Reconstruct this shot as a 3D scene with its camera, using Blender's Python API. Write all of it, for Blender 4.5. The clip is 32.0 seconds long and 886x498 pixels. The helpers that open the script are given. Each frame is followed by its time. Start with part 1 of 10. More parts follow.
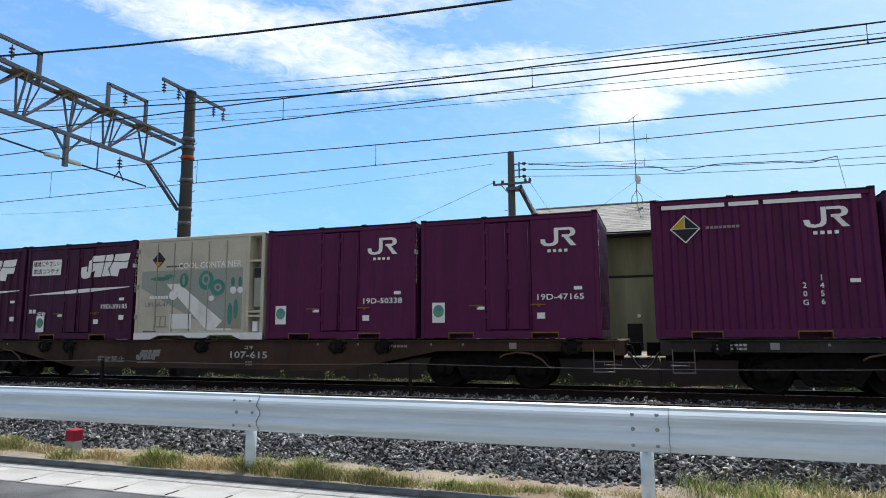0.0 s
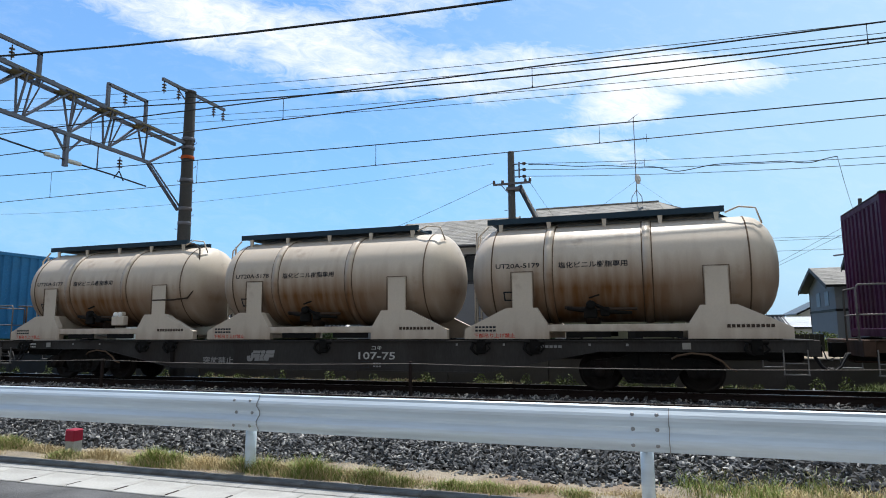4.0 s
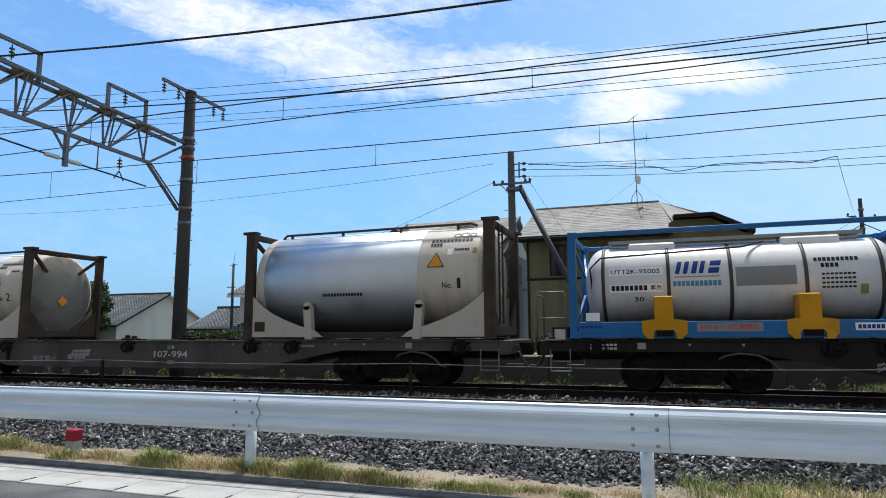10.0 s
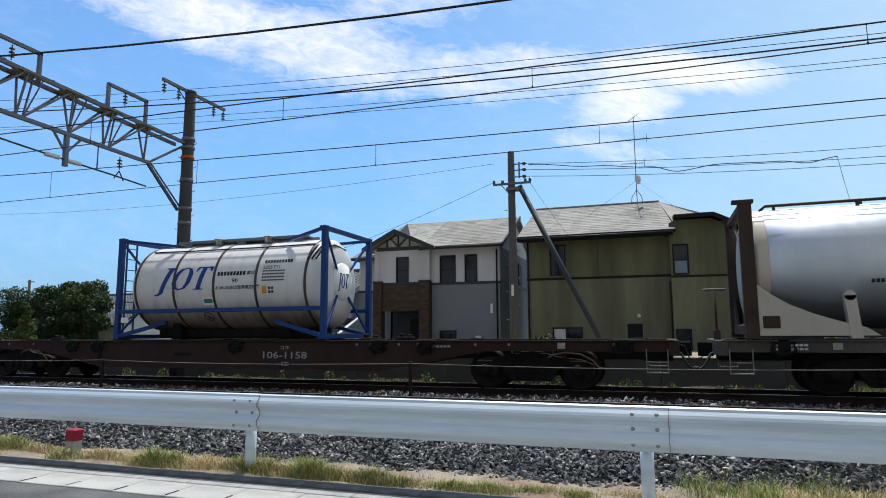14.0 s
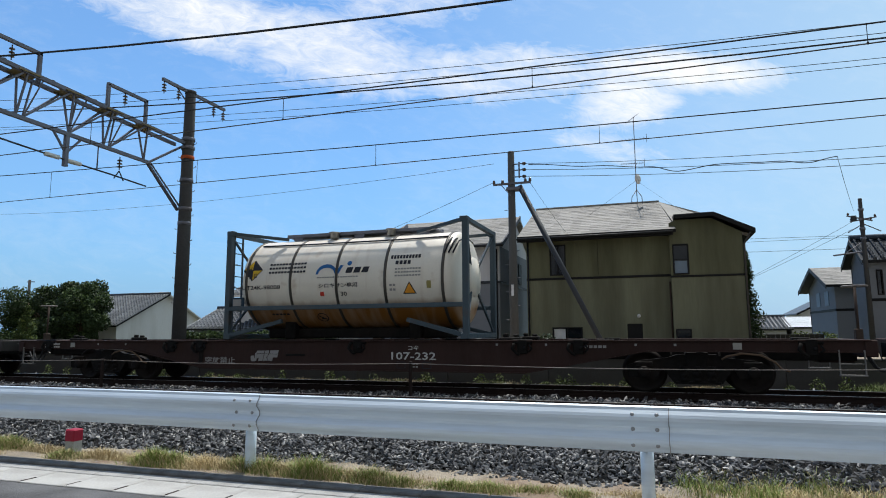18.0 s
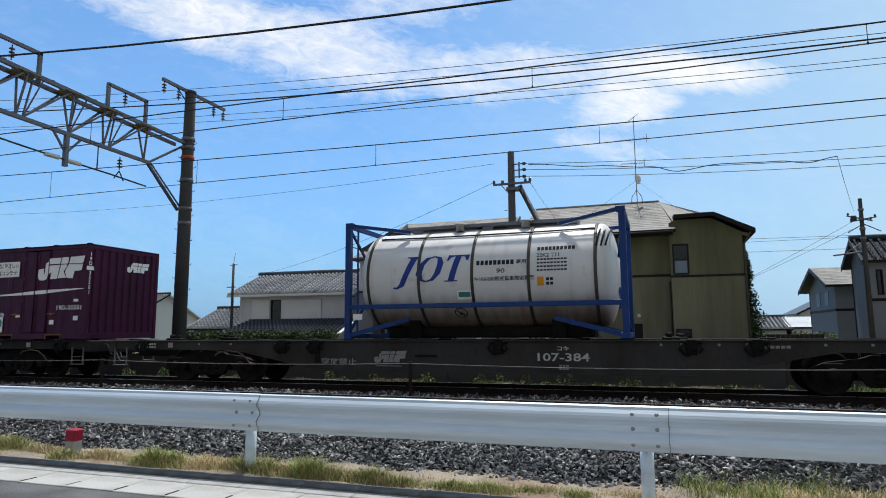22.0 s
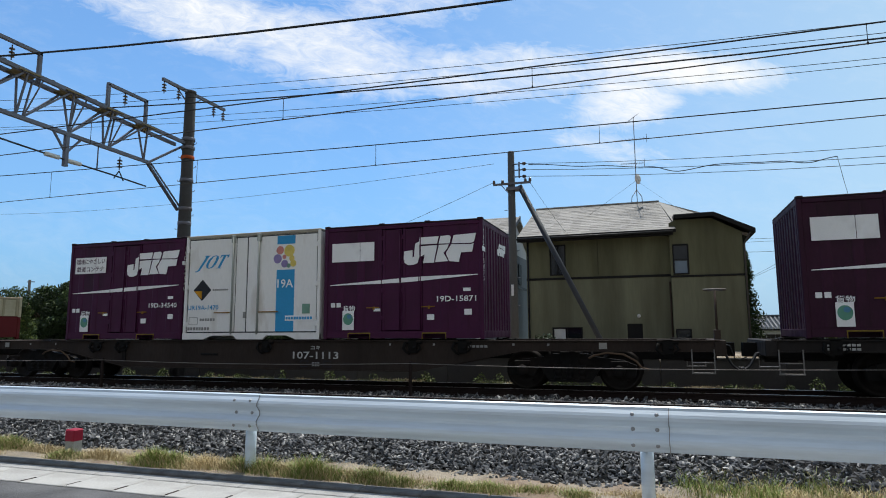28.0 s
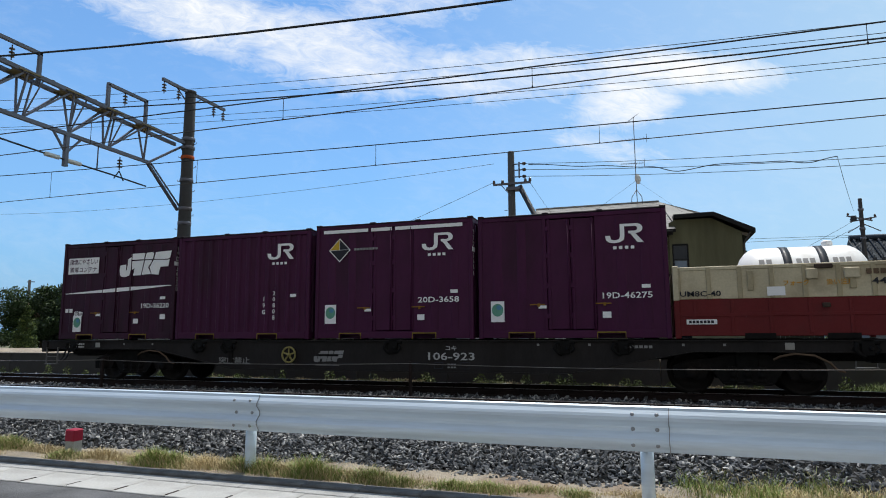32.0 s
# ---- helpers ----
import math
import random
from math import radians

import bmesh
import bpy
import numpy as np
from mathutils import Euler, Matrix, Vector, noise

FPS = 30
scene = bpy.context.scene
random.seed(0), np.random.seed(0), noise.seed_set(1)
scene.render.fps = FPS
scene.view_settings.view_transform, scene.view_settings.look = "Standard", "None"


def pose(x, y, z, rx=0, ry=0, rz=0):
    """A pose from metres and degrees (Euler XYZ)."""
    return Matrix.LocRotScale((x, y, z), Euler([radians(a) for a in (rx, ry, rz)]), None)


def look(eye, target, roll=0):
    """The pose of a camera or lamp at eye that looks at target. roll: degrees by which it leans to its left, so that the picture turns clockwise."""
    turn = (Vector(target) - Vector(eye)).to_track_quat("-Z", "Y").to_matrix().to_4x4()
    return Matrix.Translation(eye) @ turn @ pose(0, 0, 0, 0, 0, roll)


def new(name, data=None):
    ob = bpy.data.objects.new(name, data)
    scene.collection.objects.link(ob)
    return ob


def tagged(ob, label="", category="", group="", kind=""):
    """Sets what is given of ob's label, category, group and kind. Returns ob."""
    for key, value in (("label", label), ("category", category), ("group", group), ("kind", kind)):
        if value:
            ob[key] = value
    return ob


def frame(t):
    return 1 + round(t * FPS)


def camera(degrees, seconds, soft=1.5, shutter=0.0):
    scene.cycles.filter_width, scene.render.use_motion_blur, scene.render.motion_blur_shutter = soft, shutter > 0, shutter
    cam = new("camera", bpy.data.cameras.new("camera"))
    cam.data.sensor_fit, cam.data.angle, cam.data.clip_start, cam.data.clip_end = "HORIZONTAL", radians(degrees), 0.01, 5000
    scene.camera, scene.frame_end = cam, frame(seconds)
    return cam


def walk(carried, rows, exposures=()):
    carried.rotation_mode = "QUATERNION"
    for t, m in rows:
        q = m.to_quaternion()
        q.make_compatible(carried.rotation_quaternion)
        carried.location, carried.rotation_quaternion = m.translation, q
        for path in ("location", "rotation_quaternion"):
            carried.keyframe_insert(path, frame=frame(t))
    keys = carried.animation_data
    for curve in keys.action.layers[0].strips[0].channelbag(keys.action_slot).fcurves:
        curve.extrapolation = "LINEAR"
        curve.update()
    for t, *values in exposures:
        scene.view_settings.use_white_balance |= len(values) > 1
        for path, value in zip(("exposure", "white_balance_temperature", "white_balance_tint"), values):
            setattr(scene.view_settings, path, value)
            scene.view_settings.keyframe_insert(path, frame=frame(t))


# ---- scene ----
# The camera stands on a tripod beside the road: rail tops at z = 0, tracks along x, y away from the eye.
EYE = (0.0, -13.717, 1.189)
YAW, PITCH, ROLL = 18.794, 7.513, -0.318
cam = camera(70.507, 32.0, soft=1.0)
STAND = Matrix.Translation(EYE) @ pose(0, 0, 0, 0, 0, YAW) @ pose(0, 0, 0, 90 + PITCH) @ pose(0, 0, 0, 0, 0, ROLL)
walk(cam, [(0.0, STAND), (32.0, STAND)], exposures=[(0.0, 0.20), (3.0, 0.17), (6.5, 0.11), (12.0, 0.07), (17.5, -0.03), (23.0, -0.06), (32.0, -0.06)])

SUN_EL, SUN_AZ = 68.5, -5.0      # degrees: height, and turn from +y towards +x


def sky():
    w = bpy.data.worlds.new("sky")
    scene.world = w
    w.use_nodes = True
    nt = w.node_tree
    nt.nodes.clear()
    n, l = nt.nodes, nt.links

    def math_node(op, a, b=None, clamp=False):
        m = n.new("ShaderNodeMath")
        m.operation, m.use_clamp = op, clamp
        for i, v in enumerate((a, b)):
            if v is None:
                continue
            if isinstance(v, (int, float)):
                m.inputs[i].default_value = v
            else:
                l.new(v, m.inputs[i])
        return m.outputs[0]

    tex = n.new("ShaderNodeTexSky")
    tex.sky_type, tex.sun_disc = "NISHITA", False
    tex.sun_elevation, tex.sun_rotation = radians(SUN_EL), radians(SUN_AZ)
    tex.air_density, tex.dust_density, tex.ozone_density = 1.0, 0.2, 2.5
    co = n.new("ShaderNodeTexCoord")
    turn = n.new("ShaderNodeVectorRotate")
    turn.rotation_type = "Z_AXIS"
    turn.inputs["Angle"].default_value = radians(-YAW)
    l.new(co.outputs["Generated"], turn.inputs["Vector"])
    sep = n.new("ShaderNodeSeparateXYZ")
    l.new(turn.outputs[0], sep.inputs[0])
    ahead = math_node("MAXIMUM", math_node("ABSOLUTE", sep.outputs[1]), 0.15)
    u = math_node("DIVIDE", sep.outputs[0], ahead)
    v = math_node("DIVIDE", sep.outputs[2], ahead)
    # streaked high cloud, drawn out along a slope that sinks to the right
    comb = n.new("ShaderNodeCombineXYZ")
    along = math_node("SUBTRACT", math_node("MULTIPLY", u, 0.98), math_node("MULTIPLY", v, 0.2))
    cross = math_node("ADD", math_node("MULTIPLY", v, 0.98), math_node("MULTIPLY", u, 0.2))
    l.new(math_node("MULTIPLY", along, 2.2), comb.inputs[0])
    l.new(math_node("MULTIPLY", cross, 5.0), comb.inputs[1])
    big = n.new("ShaderNodeTexNoise")
    big.inputs["Scale"].default_value, big.inputs["Detail"].default_value = 1.6, 9.0
    big.inputs["Roughness"].default_value = 0.62
    big.inputs["Distortion"].default_value = 0.35
    l.new(comb.outputs[0], big.inputs["Vector"])
    wisps = n.new("ShaderNodeTexNoise")
    wisps.inputs["Scale"].default_value, wisps.inputs["Detail"].default_value = 9.0, 8.0
    wisps.inputs["Roughness"].default_value = 0.7
    wisps.inputs["Distortion"].default_value = 0.8
    l.new(comb.outputs[0], wisps.inputs["Vector"])
    body = math_node("ADD", math_node("MULTIPLY", big.outputs["Fac"], 0.52), math_node("MULTIPLY", wisps.outputs["Fac"], 0.48))
    rough = math_node("ADD", math_node("MULTIPLY", math_node("SUBTRACT", body, 0.5), 1.6), 0.5)

    def bank_of(u0, v0, turn_by, su, sv, amount):
        """A drawn-out patch of cloud about (u0, v0)."""
        c, k = math.cos(turn_by), math.sin(turn_by)
        hu, hv = math_node("SUBTRACT", u, u0), math_node("SUBTRACT", v, v0)
        du = math_node("ADD", math_node("MULTIPLY", hu, c / su), math_node("MULTIPLY", hv, k / su))
        dv = math_node("SUBTRACT", math_node("MULTIPLY", hv, c / sv), math_node("MULTIPLY", hu, k / sv))
        q = math_node("ADD", math_node("MULTIPLY", du, du), math_node("MULTIPLY", dv, dv))
        return math_node("MULTIPLY", math_node("EXPONENT", math_node("MULTIPLY", math_node("POWER", q, 1.5), -0.42)), amount)

    # a broken belt that sinks to the right, a bright wedge at its end and a faint wisp below
    low = math_node("MULTIPLY", math_node("EXPONENT", math_node("MULTIPLY", math_node("ABSOLUTE", math_node("SUBTRACT", v, 0.07)), -16.0)), 0.12)
    dens = low
    for q in CLOUDS:
        dens = math_node("MAXIMUM", dens, bank_of(*q))
    mask = math_node("ADD", math_node("SUBTRACT", rough, 0.78), dens)
    mask = math_node("MULTIPLY", mask, 1.75, True)
    thin = math_node("ADD", math_node("MULTIPLY", math_node("SUBTRACT", body, 0.48), 0.5, True), 0.03)
    mask = math_node("MAXIMUM", mask, thin)
    # unseen bright cloud sheet added as fill over the sky half away from the sun
    far = math_node("MULTIPLY", math_node("SUBTRACT", math_node("MULTIPLY", sep.outputs[1], -1.0), -0.05), 2.2, True)
    sheet = math_node("MULTIPLY", far, math_node("ADD", big.outputs["Fac"], 0.38, True))
    # clear air: bluer overhead, paling to a light blue at the horizon
    tint = n.new("ShaderNodeMix")
    tint.data_type, tint.blend_type = "RGBA", "MULTIPLY"
    tint.inputs["Factor"].default_value = 1.0
    l.new(tex.outputs[0], tint.inputs["A"])
    tint.inputs["B"].default_value = (*TINT, 1)
    air = n.new("ShaderNodeMix")
    air.data_type = "RGBA"
    pale = math_node("EXPONENT", math_node("MULTIPLY", math_node("MAXIMUM", sep.outputs[2], 0.0), -5.0))
    l.new(pale, air.inputs["Factor"])
    l.new(tint.outputs["Result"], air.inputs["A"])
    air.inputs["B"].default_value = (*HORIZON, 1)
    mix = n.new("ShaderNodeMix")
    mix.data_type = "RGBA"
    l.new(mask, mix.inputs["Factor"])
    # milky haze towards the right
    milk = n.new("ShaderNodeMix")
    milk.data_type = "RGBA"
    l.new(math_node("MULTIPLY", math_node("ADD", u, 0.12), 0.75, True), milk.inputs["Factor"])
    l.new(air.outputs["Result"], milk.inputs["A"])
    milk.inputs["B"].default_value = (*HAZE, 1)
    l.new(milk.outputs["Result"], mix.inputs["A"])
    mix.inputs["B"].default_value = (CLOUD * 0.97, CLOUD * 0.99, CLOUD, 1)
    over = n.new("ShaderNodeMix")
    over.data_type = "RGBA"
    l.new(sheet, over.inputs["Factor"])
    l.new(mix.outputs["Result"], over.inputs["A"])
    over.inputs["B"].default_value = (FILL_SHEET * 0.96, FILL_SHEET * 0.97, FILL_SHEET * 0.97, 1)
    bg = n.new("ShaderNodeBackground")
    bg.inputs["Strength"].default_value = SKY
    l.new(over.outputs["Result"], bg.inputs["Color"])
    out = n.new("ShaderNodeOutputWorld")
    l.new(bg.outputs[0], out.inputs["Surface"])


SKY, CLOUD, FILL_SHEET = 0.15, 7.1, 2.85
TINT, HORIZON, HAZE = (0.67, 1.0, 1.20), (1.25, 2.6, 4.65), (3.85, 5.35, 6.3)
# patches of cloud: across, up, tilt, length, width, thickness
CLOUDS = ((-0.45, 0.56, -0.38, 0.22, 0.066, 0.66), (-0.20, 0.475, -0.28, 0.19, 0.062, 0.66), (0.02, 0.425, -0.10, 0.20, 0.042, 0.58), (-0.12, 0.585, -0.2, 0.20, 0.055, 0.50),
          (0.39, 0.430, -0.05, 0.15, 0.032, 0.84), (0.31, 0.385, 0.30, 0.085, 0.046, 0.80), (0.28, 0.298, -0.2, 0.09, 0.026, 0.50), (0.16, 0.43, 0.0, 0.15, 0.046, 0.58))
sky()
sun = new("sun", bpy.data.lights.new("sun", "SUN"))
sun.data.energy, sun.data.angle, sun.data.color = 5.0, radians(0.55), (1.0, 0.965, 0.91)
_a, _e = radians(SUN_AZ), radians(SUN_EL)
sun.matrix_world = look((math.sin(_a) * math.cos(_e) * 60, math.cos(_a) * math.cos(_e) * 60, math.sin(_e) * 60), (0, 0, 0))


# ---- materials ----
def material(name, colour, rough=0.6, metal=0.0, vary=0.12, grain=6.0, bump=0.0, fine=60.0, dirt=None, amount=0.0, spots=1.6, coat=0.0, per_object=0.0, stretch=(1, 1, 1)):
    """A surface with two scales of variation, a coloured dirt in patches and a fine relief, all in object space."""
    m = bpy.data.materials.new(name)
    m.use_nodes = True
    nt = m.node_tree
    n, l = nt.nodes, nt.links
    b = n["Principled BSDF"]
    b.inputs["Roughness"].default_value, b.inputs["Metallic"].default_value = rough, metal
    b.inputs["Coat Weight"].default_value = coat
    if rough >= 0.4 and metal < 0.5:
        b.inputs["Specular IOR Level"].default_value = 0.2      # dusty, weathered surfaces
    co = n.new("ShaderNodeTexCoord")
    mp = n.new("ShaderNodeMapping")
    mp.inputs["Scale"].default_value = stretch
    l.new(co.outputs["Object"], mp.inputs["Vector"])

    def noise_tex(scale, detail=4.0):
        t = n.new("ShaderNodeTexNoise")
        t.inputs["Scale"].default_value, t.inputs["Detail"].default_value = scale, detail
        l.new(mp.outputs[0], t.inputs["Vector"])
        return t.outputs["Fac"]

    def ramp(fac, lo, hi, a, c):
        r = n.new("ShaderNodeMapRange")
        r.inputs["From Min"].default_value, r.inputs["From Max"].default_value = lo, hi
        r.inputs["To Min"].default_value, r.inputs["To Max"].default_value = a, c
        l.new(fac, r.inputs["Value"])
        return r.outputs[0]

    def mixed(fac, a, c, blend="MIX"):
        x = n.new("ShaderNodeMix")
        x.data_type, x.blend_type = "RGBA", blend
        for key, val in (("Factor", fac), ("A", a), ("B", c)):
            if isinstance(val, (int, float)):
                x.inputs[key].default_value = val
            elif isinstance(val, tuple):
                x.inputs[key].default_value = (*val, 1)
            else:
                l.new(val, x.inputs[key])
        return x.outputs["Result"]

    small = noise_tex(grain * 7, 3.0)
    large = noise_tex(grain / 6, 5.0)
    val = n.new("ShaderNodeMath")
    val.operation = "ADD"
    l.new(ramp(small, 0.3, 0.7, -vary * 0.5, vary * 0.5), val.inputs[0])
    l.new(ramp(large, 0.3, 0.7, 1 - vary, 1 + vary), val.inputs[1])
    fac = val.outputs[0]
    if per_object:
        info = n.new("ShaderNodeObjectInfo")
        geo = n.new("ShaderNodeNewGeometry")
        both = n.new("ShaderNodeMath")
        both.operation = "ADD"
        l.new(info.outputs["Random"], both.inputs[0])
        l.new(geo.outputs["Random Per Island"], both.inputs[1])
        own = n.new("ShaderNodeMath")
        own.operation = "MULTIPLY"
        l.new(fac, own.inputs[0])
        l.new(ramp(both.outputs[0], 0, 2, 1 - per_object, 1 + per_object), own.inputs[1])
        fac = own.outputs[0]
    hsv = n.new("ShaderNodeHueSaturation")
    hsv.inputs["Color"].default_value = (*colour, 1)
    l.new(fac, hsv.inputs["Value"])
    col = hsv.outputs[0]
    if dirt:
        d = ramp(noise_tex(spots, 7.0), 0.62 - 0.22 * amount, 0.74, 0.0, min(1.0, 0.35 + 0.6 * amount))
        col = mixed(d, col, dirt)
    l.new(col, b.inputs["Base Color"])
    l.new(ramp(noise_tex(grain * 1.7), 0.3, 0.7, max(0.02, rough - 0.08), min(1, rough + 0.1)), b.inputs["Roughness"])
    if bump:
        bp = n.new("ShaderNodeBump")
        bp.inputs["Strength"].default_value, bp.inputs["Distance"].default_value = 1.0, bump
        l.new(noise_tex(fine, 5.0), bp.inputs["Height"])
        l.new(bp.outputs[0], b.inputs["Normal"])
    return m


def stained(name, colour, stain, z0, z1, rough=0.4, metal=0.0, streak=1.0, strength=0.85, mid=None):
    """Paint with a spill-coloured stain that has run down the flank below z1, in uneven streaks."""
    m = material(name, colour, rough, metal, vary=0.05, grain=4.0, dirt=stain, amount=0.0, spots=2.2)
    nt = m.node_tree
    n, l = nt.nodes, nt.links
    b = n["Principled BSDF"]
    before = b.inputs["Base Color"].links[0].from_socket
    co = n.new("ShaderNodeTexCoord")
    sep = n.new("ShaderNodeSeparateXYZ")
    l.new(co.outputs["Object"], sep.inputs[0])
    mp = n.new("ShaderNodeMapping")
    mp.inputs["Scale"].default_value = (2.6 * streak, 0.5, 0.35)
    l.new(co.outputs["Object"], mp.inputs["Vector"])
    t = n.new("ShaderNodeTexNoise")
    t.inputs["Scale"].default_value, t.inputs["Detail"].default_value = 1.7, 6.0
    l.new(mp.outputs[0], t.inputs["Vector"])
    r = n.new("ShaderNodeMapRange")
    r.inputs["From Min"].default_value, r.inputs["From Max"].default_value = z1, z0
    l.new(sep.outputs[2], r.inputs["Value"])
    a = n.new("ShaderNodeMath")
    a.operation = "MULTIPLY_ADD"
    l.new(t.outputs["Fac"], a.inputs[0])
    a.inputs[1].default_value = 1.1
    a.inputs[2].default_value = -0.62
    s = n.new("ShaderNodeMath")
    s.operation, s.use_clamp = "ADD", True
    l.new(a.outputs[0], s.inputs[0])
    l.new(r.outputs[0], s.inputs[1])
    k = n.new("ShaderNodeMath")
    k.operation, k.use_clamp = "MULTIPLY", True
    l.new(s.outputs[0], k.inputs[0])
    k.inputs[1].default_value = strength
    if mid is not None:
        near = n.new("ShaderNodeMath")
        near.operation = "SUBTRACT"
        l.new(sep.outputs[0], near.inputs[0])
        near.inputs[1].default_value = mid
        wide = n.new("ShaderNodeMath")
        wide.operation = "ABSOLUTE"
        l.new(near.outputs[0], wide.inputs[0])
        fade = n.new("ShaderNodeMapRange")
        fade.interpolation_type = "SMOOTHSTEP"
        for key, val in (("From Min", 0.7), ("From Max", 2.1), ("To Min", strength), ("To Max", strength * 0.62)):
            fade.inputs[key].default_value = val
        l.new(wide.outputs[0], fade.inputs["Value"])
        l.new(fade.outputs[0], k.inputs[1])
    x = n.new("ShaderNodeMix")
    x.data_type = "RGBA"
    l.new(k.outputs[0], x.inputs["Factor"])
    l.new(before, x.inputs["A"])
    x.inputs["B"].default_value = (*stain, 1)
    l.new(x.outputs["Result"], b.inputs["Base Color"])
    return m


M = {}


def mat(name, *a, **k):
    M[name] = material(name, *a, **k)


mat("asphalt", (0.115, 0.116, 0.12), 0.9, vary=0.3, grain=12, bump=0.010, fine=160, dirt=(0.13, 0.12, 0.11), amount=0.3)
mat("concrete", (0.37, 0.368, 0.355), 0.9, vary=0.16, grain=7, bump=0.006, fine=140, dirt=(0.20, 0.19, 0.17), amount=0.6, spots=2.4, per_object=0.12)
mat("rough_concrete", (0.33, 0.328, 0.32), 0.95, vary=0.3, grain=14, bump=0.012, fine=150, dirt=(0.16, 0.155, 0.145), amount=0.6, spots=5)
# weathered kerb concrete, darkened to paint in the guardrail's shadow
mat("shadowed_kerb", (0.15, 0.148, 0.145), 0.95, vary=0.35, grain=16, bump=0.012, fine=120, dirt=(0.07, 0.068, 0.06), amount=0.7, spots=4)
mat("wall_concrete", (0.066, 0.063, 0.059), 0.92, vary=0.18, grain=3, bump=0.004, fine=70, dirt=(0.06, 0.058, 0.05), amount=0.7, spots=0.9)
mat("soil", (0.31, 0.265, 0.205), 0.98, vary=0.35, grain=9, bump=0.03, fine=60, dirt=(0.20, 0.12, 0.075), amount=0.6, spots=2.2)
mat("field", (0.12, 0.12, 0.07), 0.98, vary=0.25, grain=2, bump=0.03, fine=20, dirt=(0.18, 0.15, 0.10), amount=0.5)
# bed is near-black: the shade between the stones is put into its colour
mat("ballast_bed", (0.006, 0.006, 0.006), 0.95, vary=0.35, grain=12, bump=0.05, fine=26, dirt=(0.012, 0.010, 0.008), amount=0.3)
mat("stone", (0.080, 0.082, 0.086), 0.85, vary=0.35, grain=18, bump=0.004, fine=90, per_object=0.7)
mat("pale_stone", (0.33, 0.325, 0.315), 0.9, vary=0.2, grain=18, bump=0.004, fine=120, per_object=0.4)
mat("rail_rust", (0.022, 0.014, 0.012), 0.8, vary=0.25, grain=9, bump=0.002, fine=90)
mat("rail_head", (0.35, 0.34, 0.33), 0.3, 0.9, vary=0.1, grain=6)
mat("sleeper", (0.06, 0.055, 0.05), 0.95, vary=0.2, grain=7, bump=0.004)
mat("galvanised", (0.66, 0.755, 0.84), 0.42, 0.25, vary=0.10, grain=3, bump=0.0010, fine=60, dirt=(0.46, 0.52, 0.57), amount=0.75, spots=3.0, stretch=(0.14, 1, 1.6))
mat("bolt_steel", (0.30, 0.31, 0.32), 0.5, 0.7, vary=0.2, grain=20)
mat("gusset_ochre", (0.24, 0.19, 0.09), 0.7, vary=0.2, grain=8)
mat("truss_steel", (0.15, 0.157, 0.19), 0.55, 0.3, vary=0.15, grain=6, dirt=(0.12, 0.09, 0.07), amount=0.3)
mat("pole_concrete", (0.062, 0.062, 0.064), 0.9, vary=0.2, grain=3, bump=0.003, fine=60, dirt=(0.07, 0.06, 0.055), amount=0.5)
mat("utility_pole", (0.095, 0.097, 0.10), 0.9, vary=0.15, grain=3, bump=0.002, fine=70)
mat("porcelain", (0.055, 0.035, 0.03), 0.25, vary=0.1, coat=0.5)
mat("white_porcelain", (0.62, 0.62, 0.58), 0.3, vary=0.08)
mat("grass_green", (0.17, 0.215, 0.060), 0.7, vary=0.3, grain=3, per_object=0.45)
mat("grass_dry", (0.44, 0.36, 0.21), 0.8, vary=0.25, grain=3, per_object=0.35)
mat("weed", (0.115, 0.145, 0.045), 0.7, vary=0.3, grain=3, per_object=0.5)
mat("rope_rust", (0.20, 0.18, 0.165), 0.7, vary=0.3, grain=12)
mat("cable", (0.035, 0.037, 0.04), 0.6, vary=0.1)
mat("copper", (0.10, 0.085, 0.07), 0.45, 0.7, vary=0.15)
mat("red_paint", (0.30, 0.02, 0.045), 0.6, vary=0.15, grain=10, dirt=(0.36, 0.20, 0.20), amount=0.3)
mat("orange_band", (0.5, 0.10, 0.03), 0.7, vary=0.2)

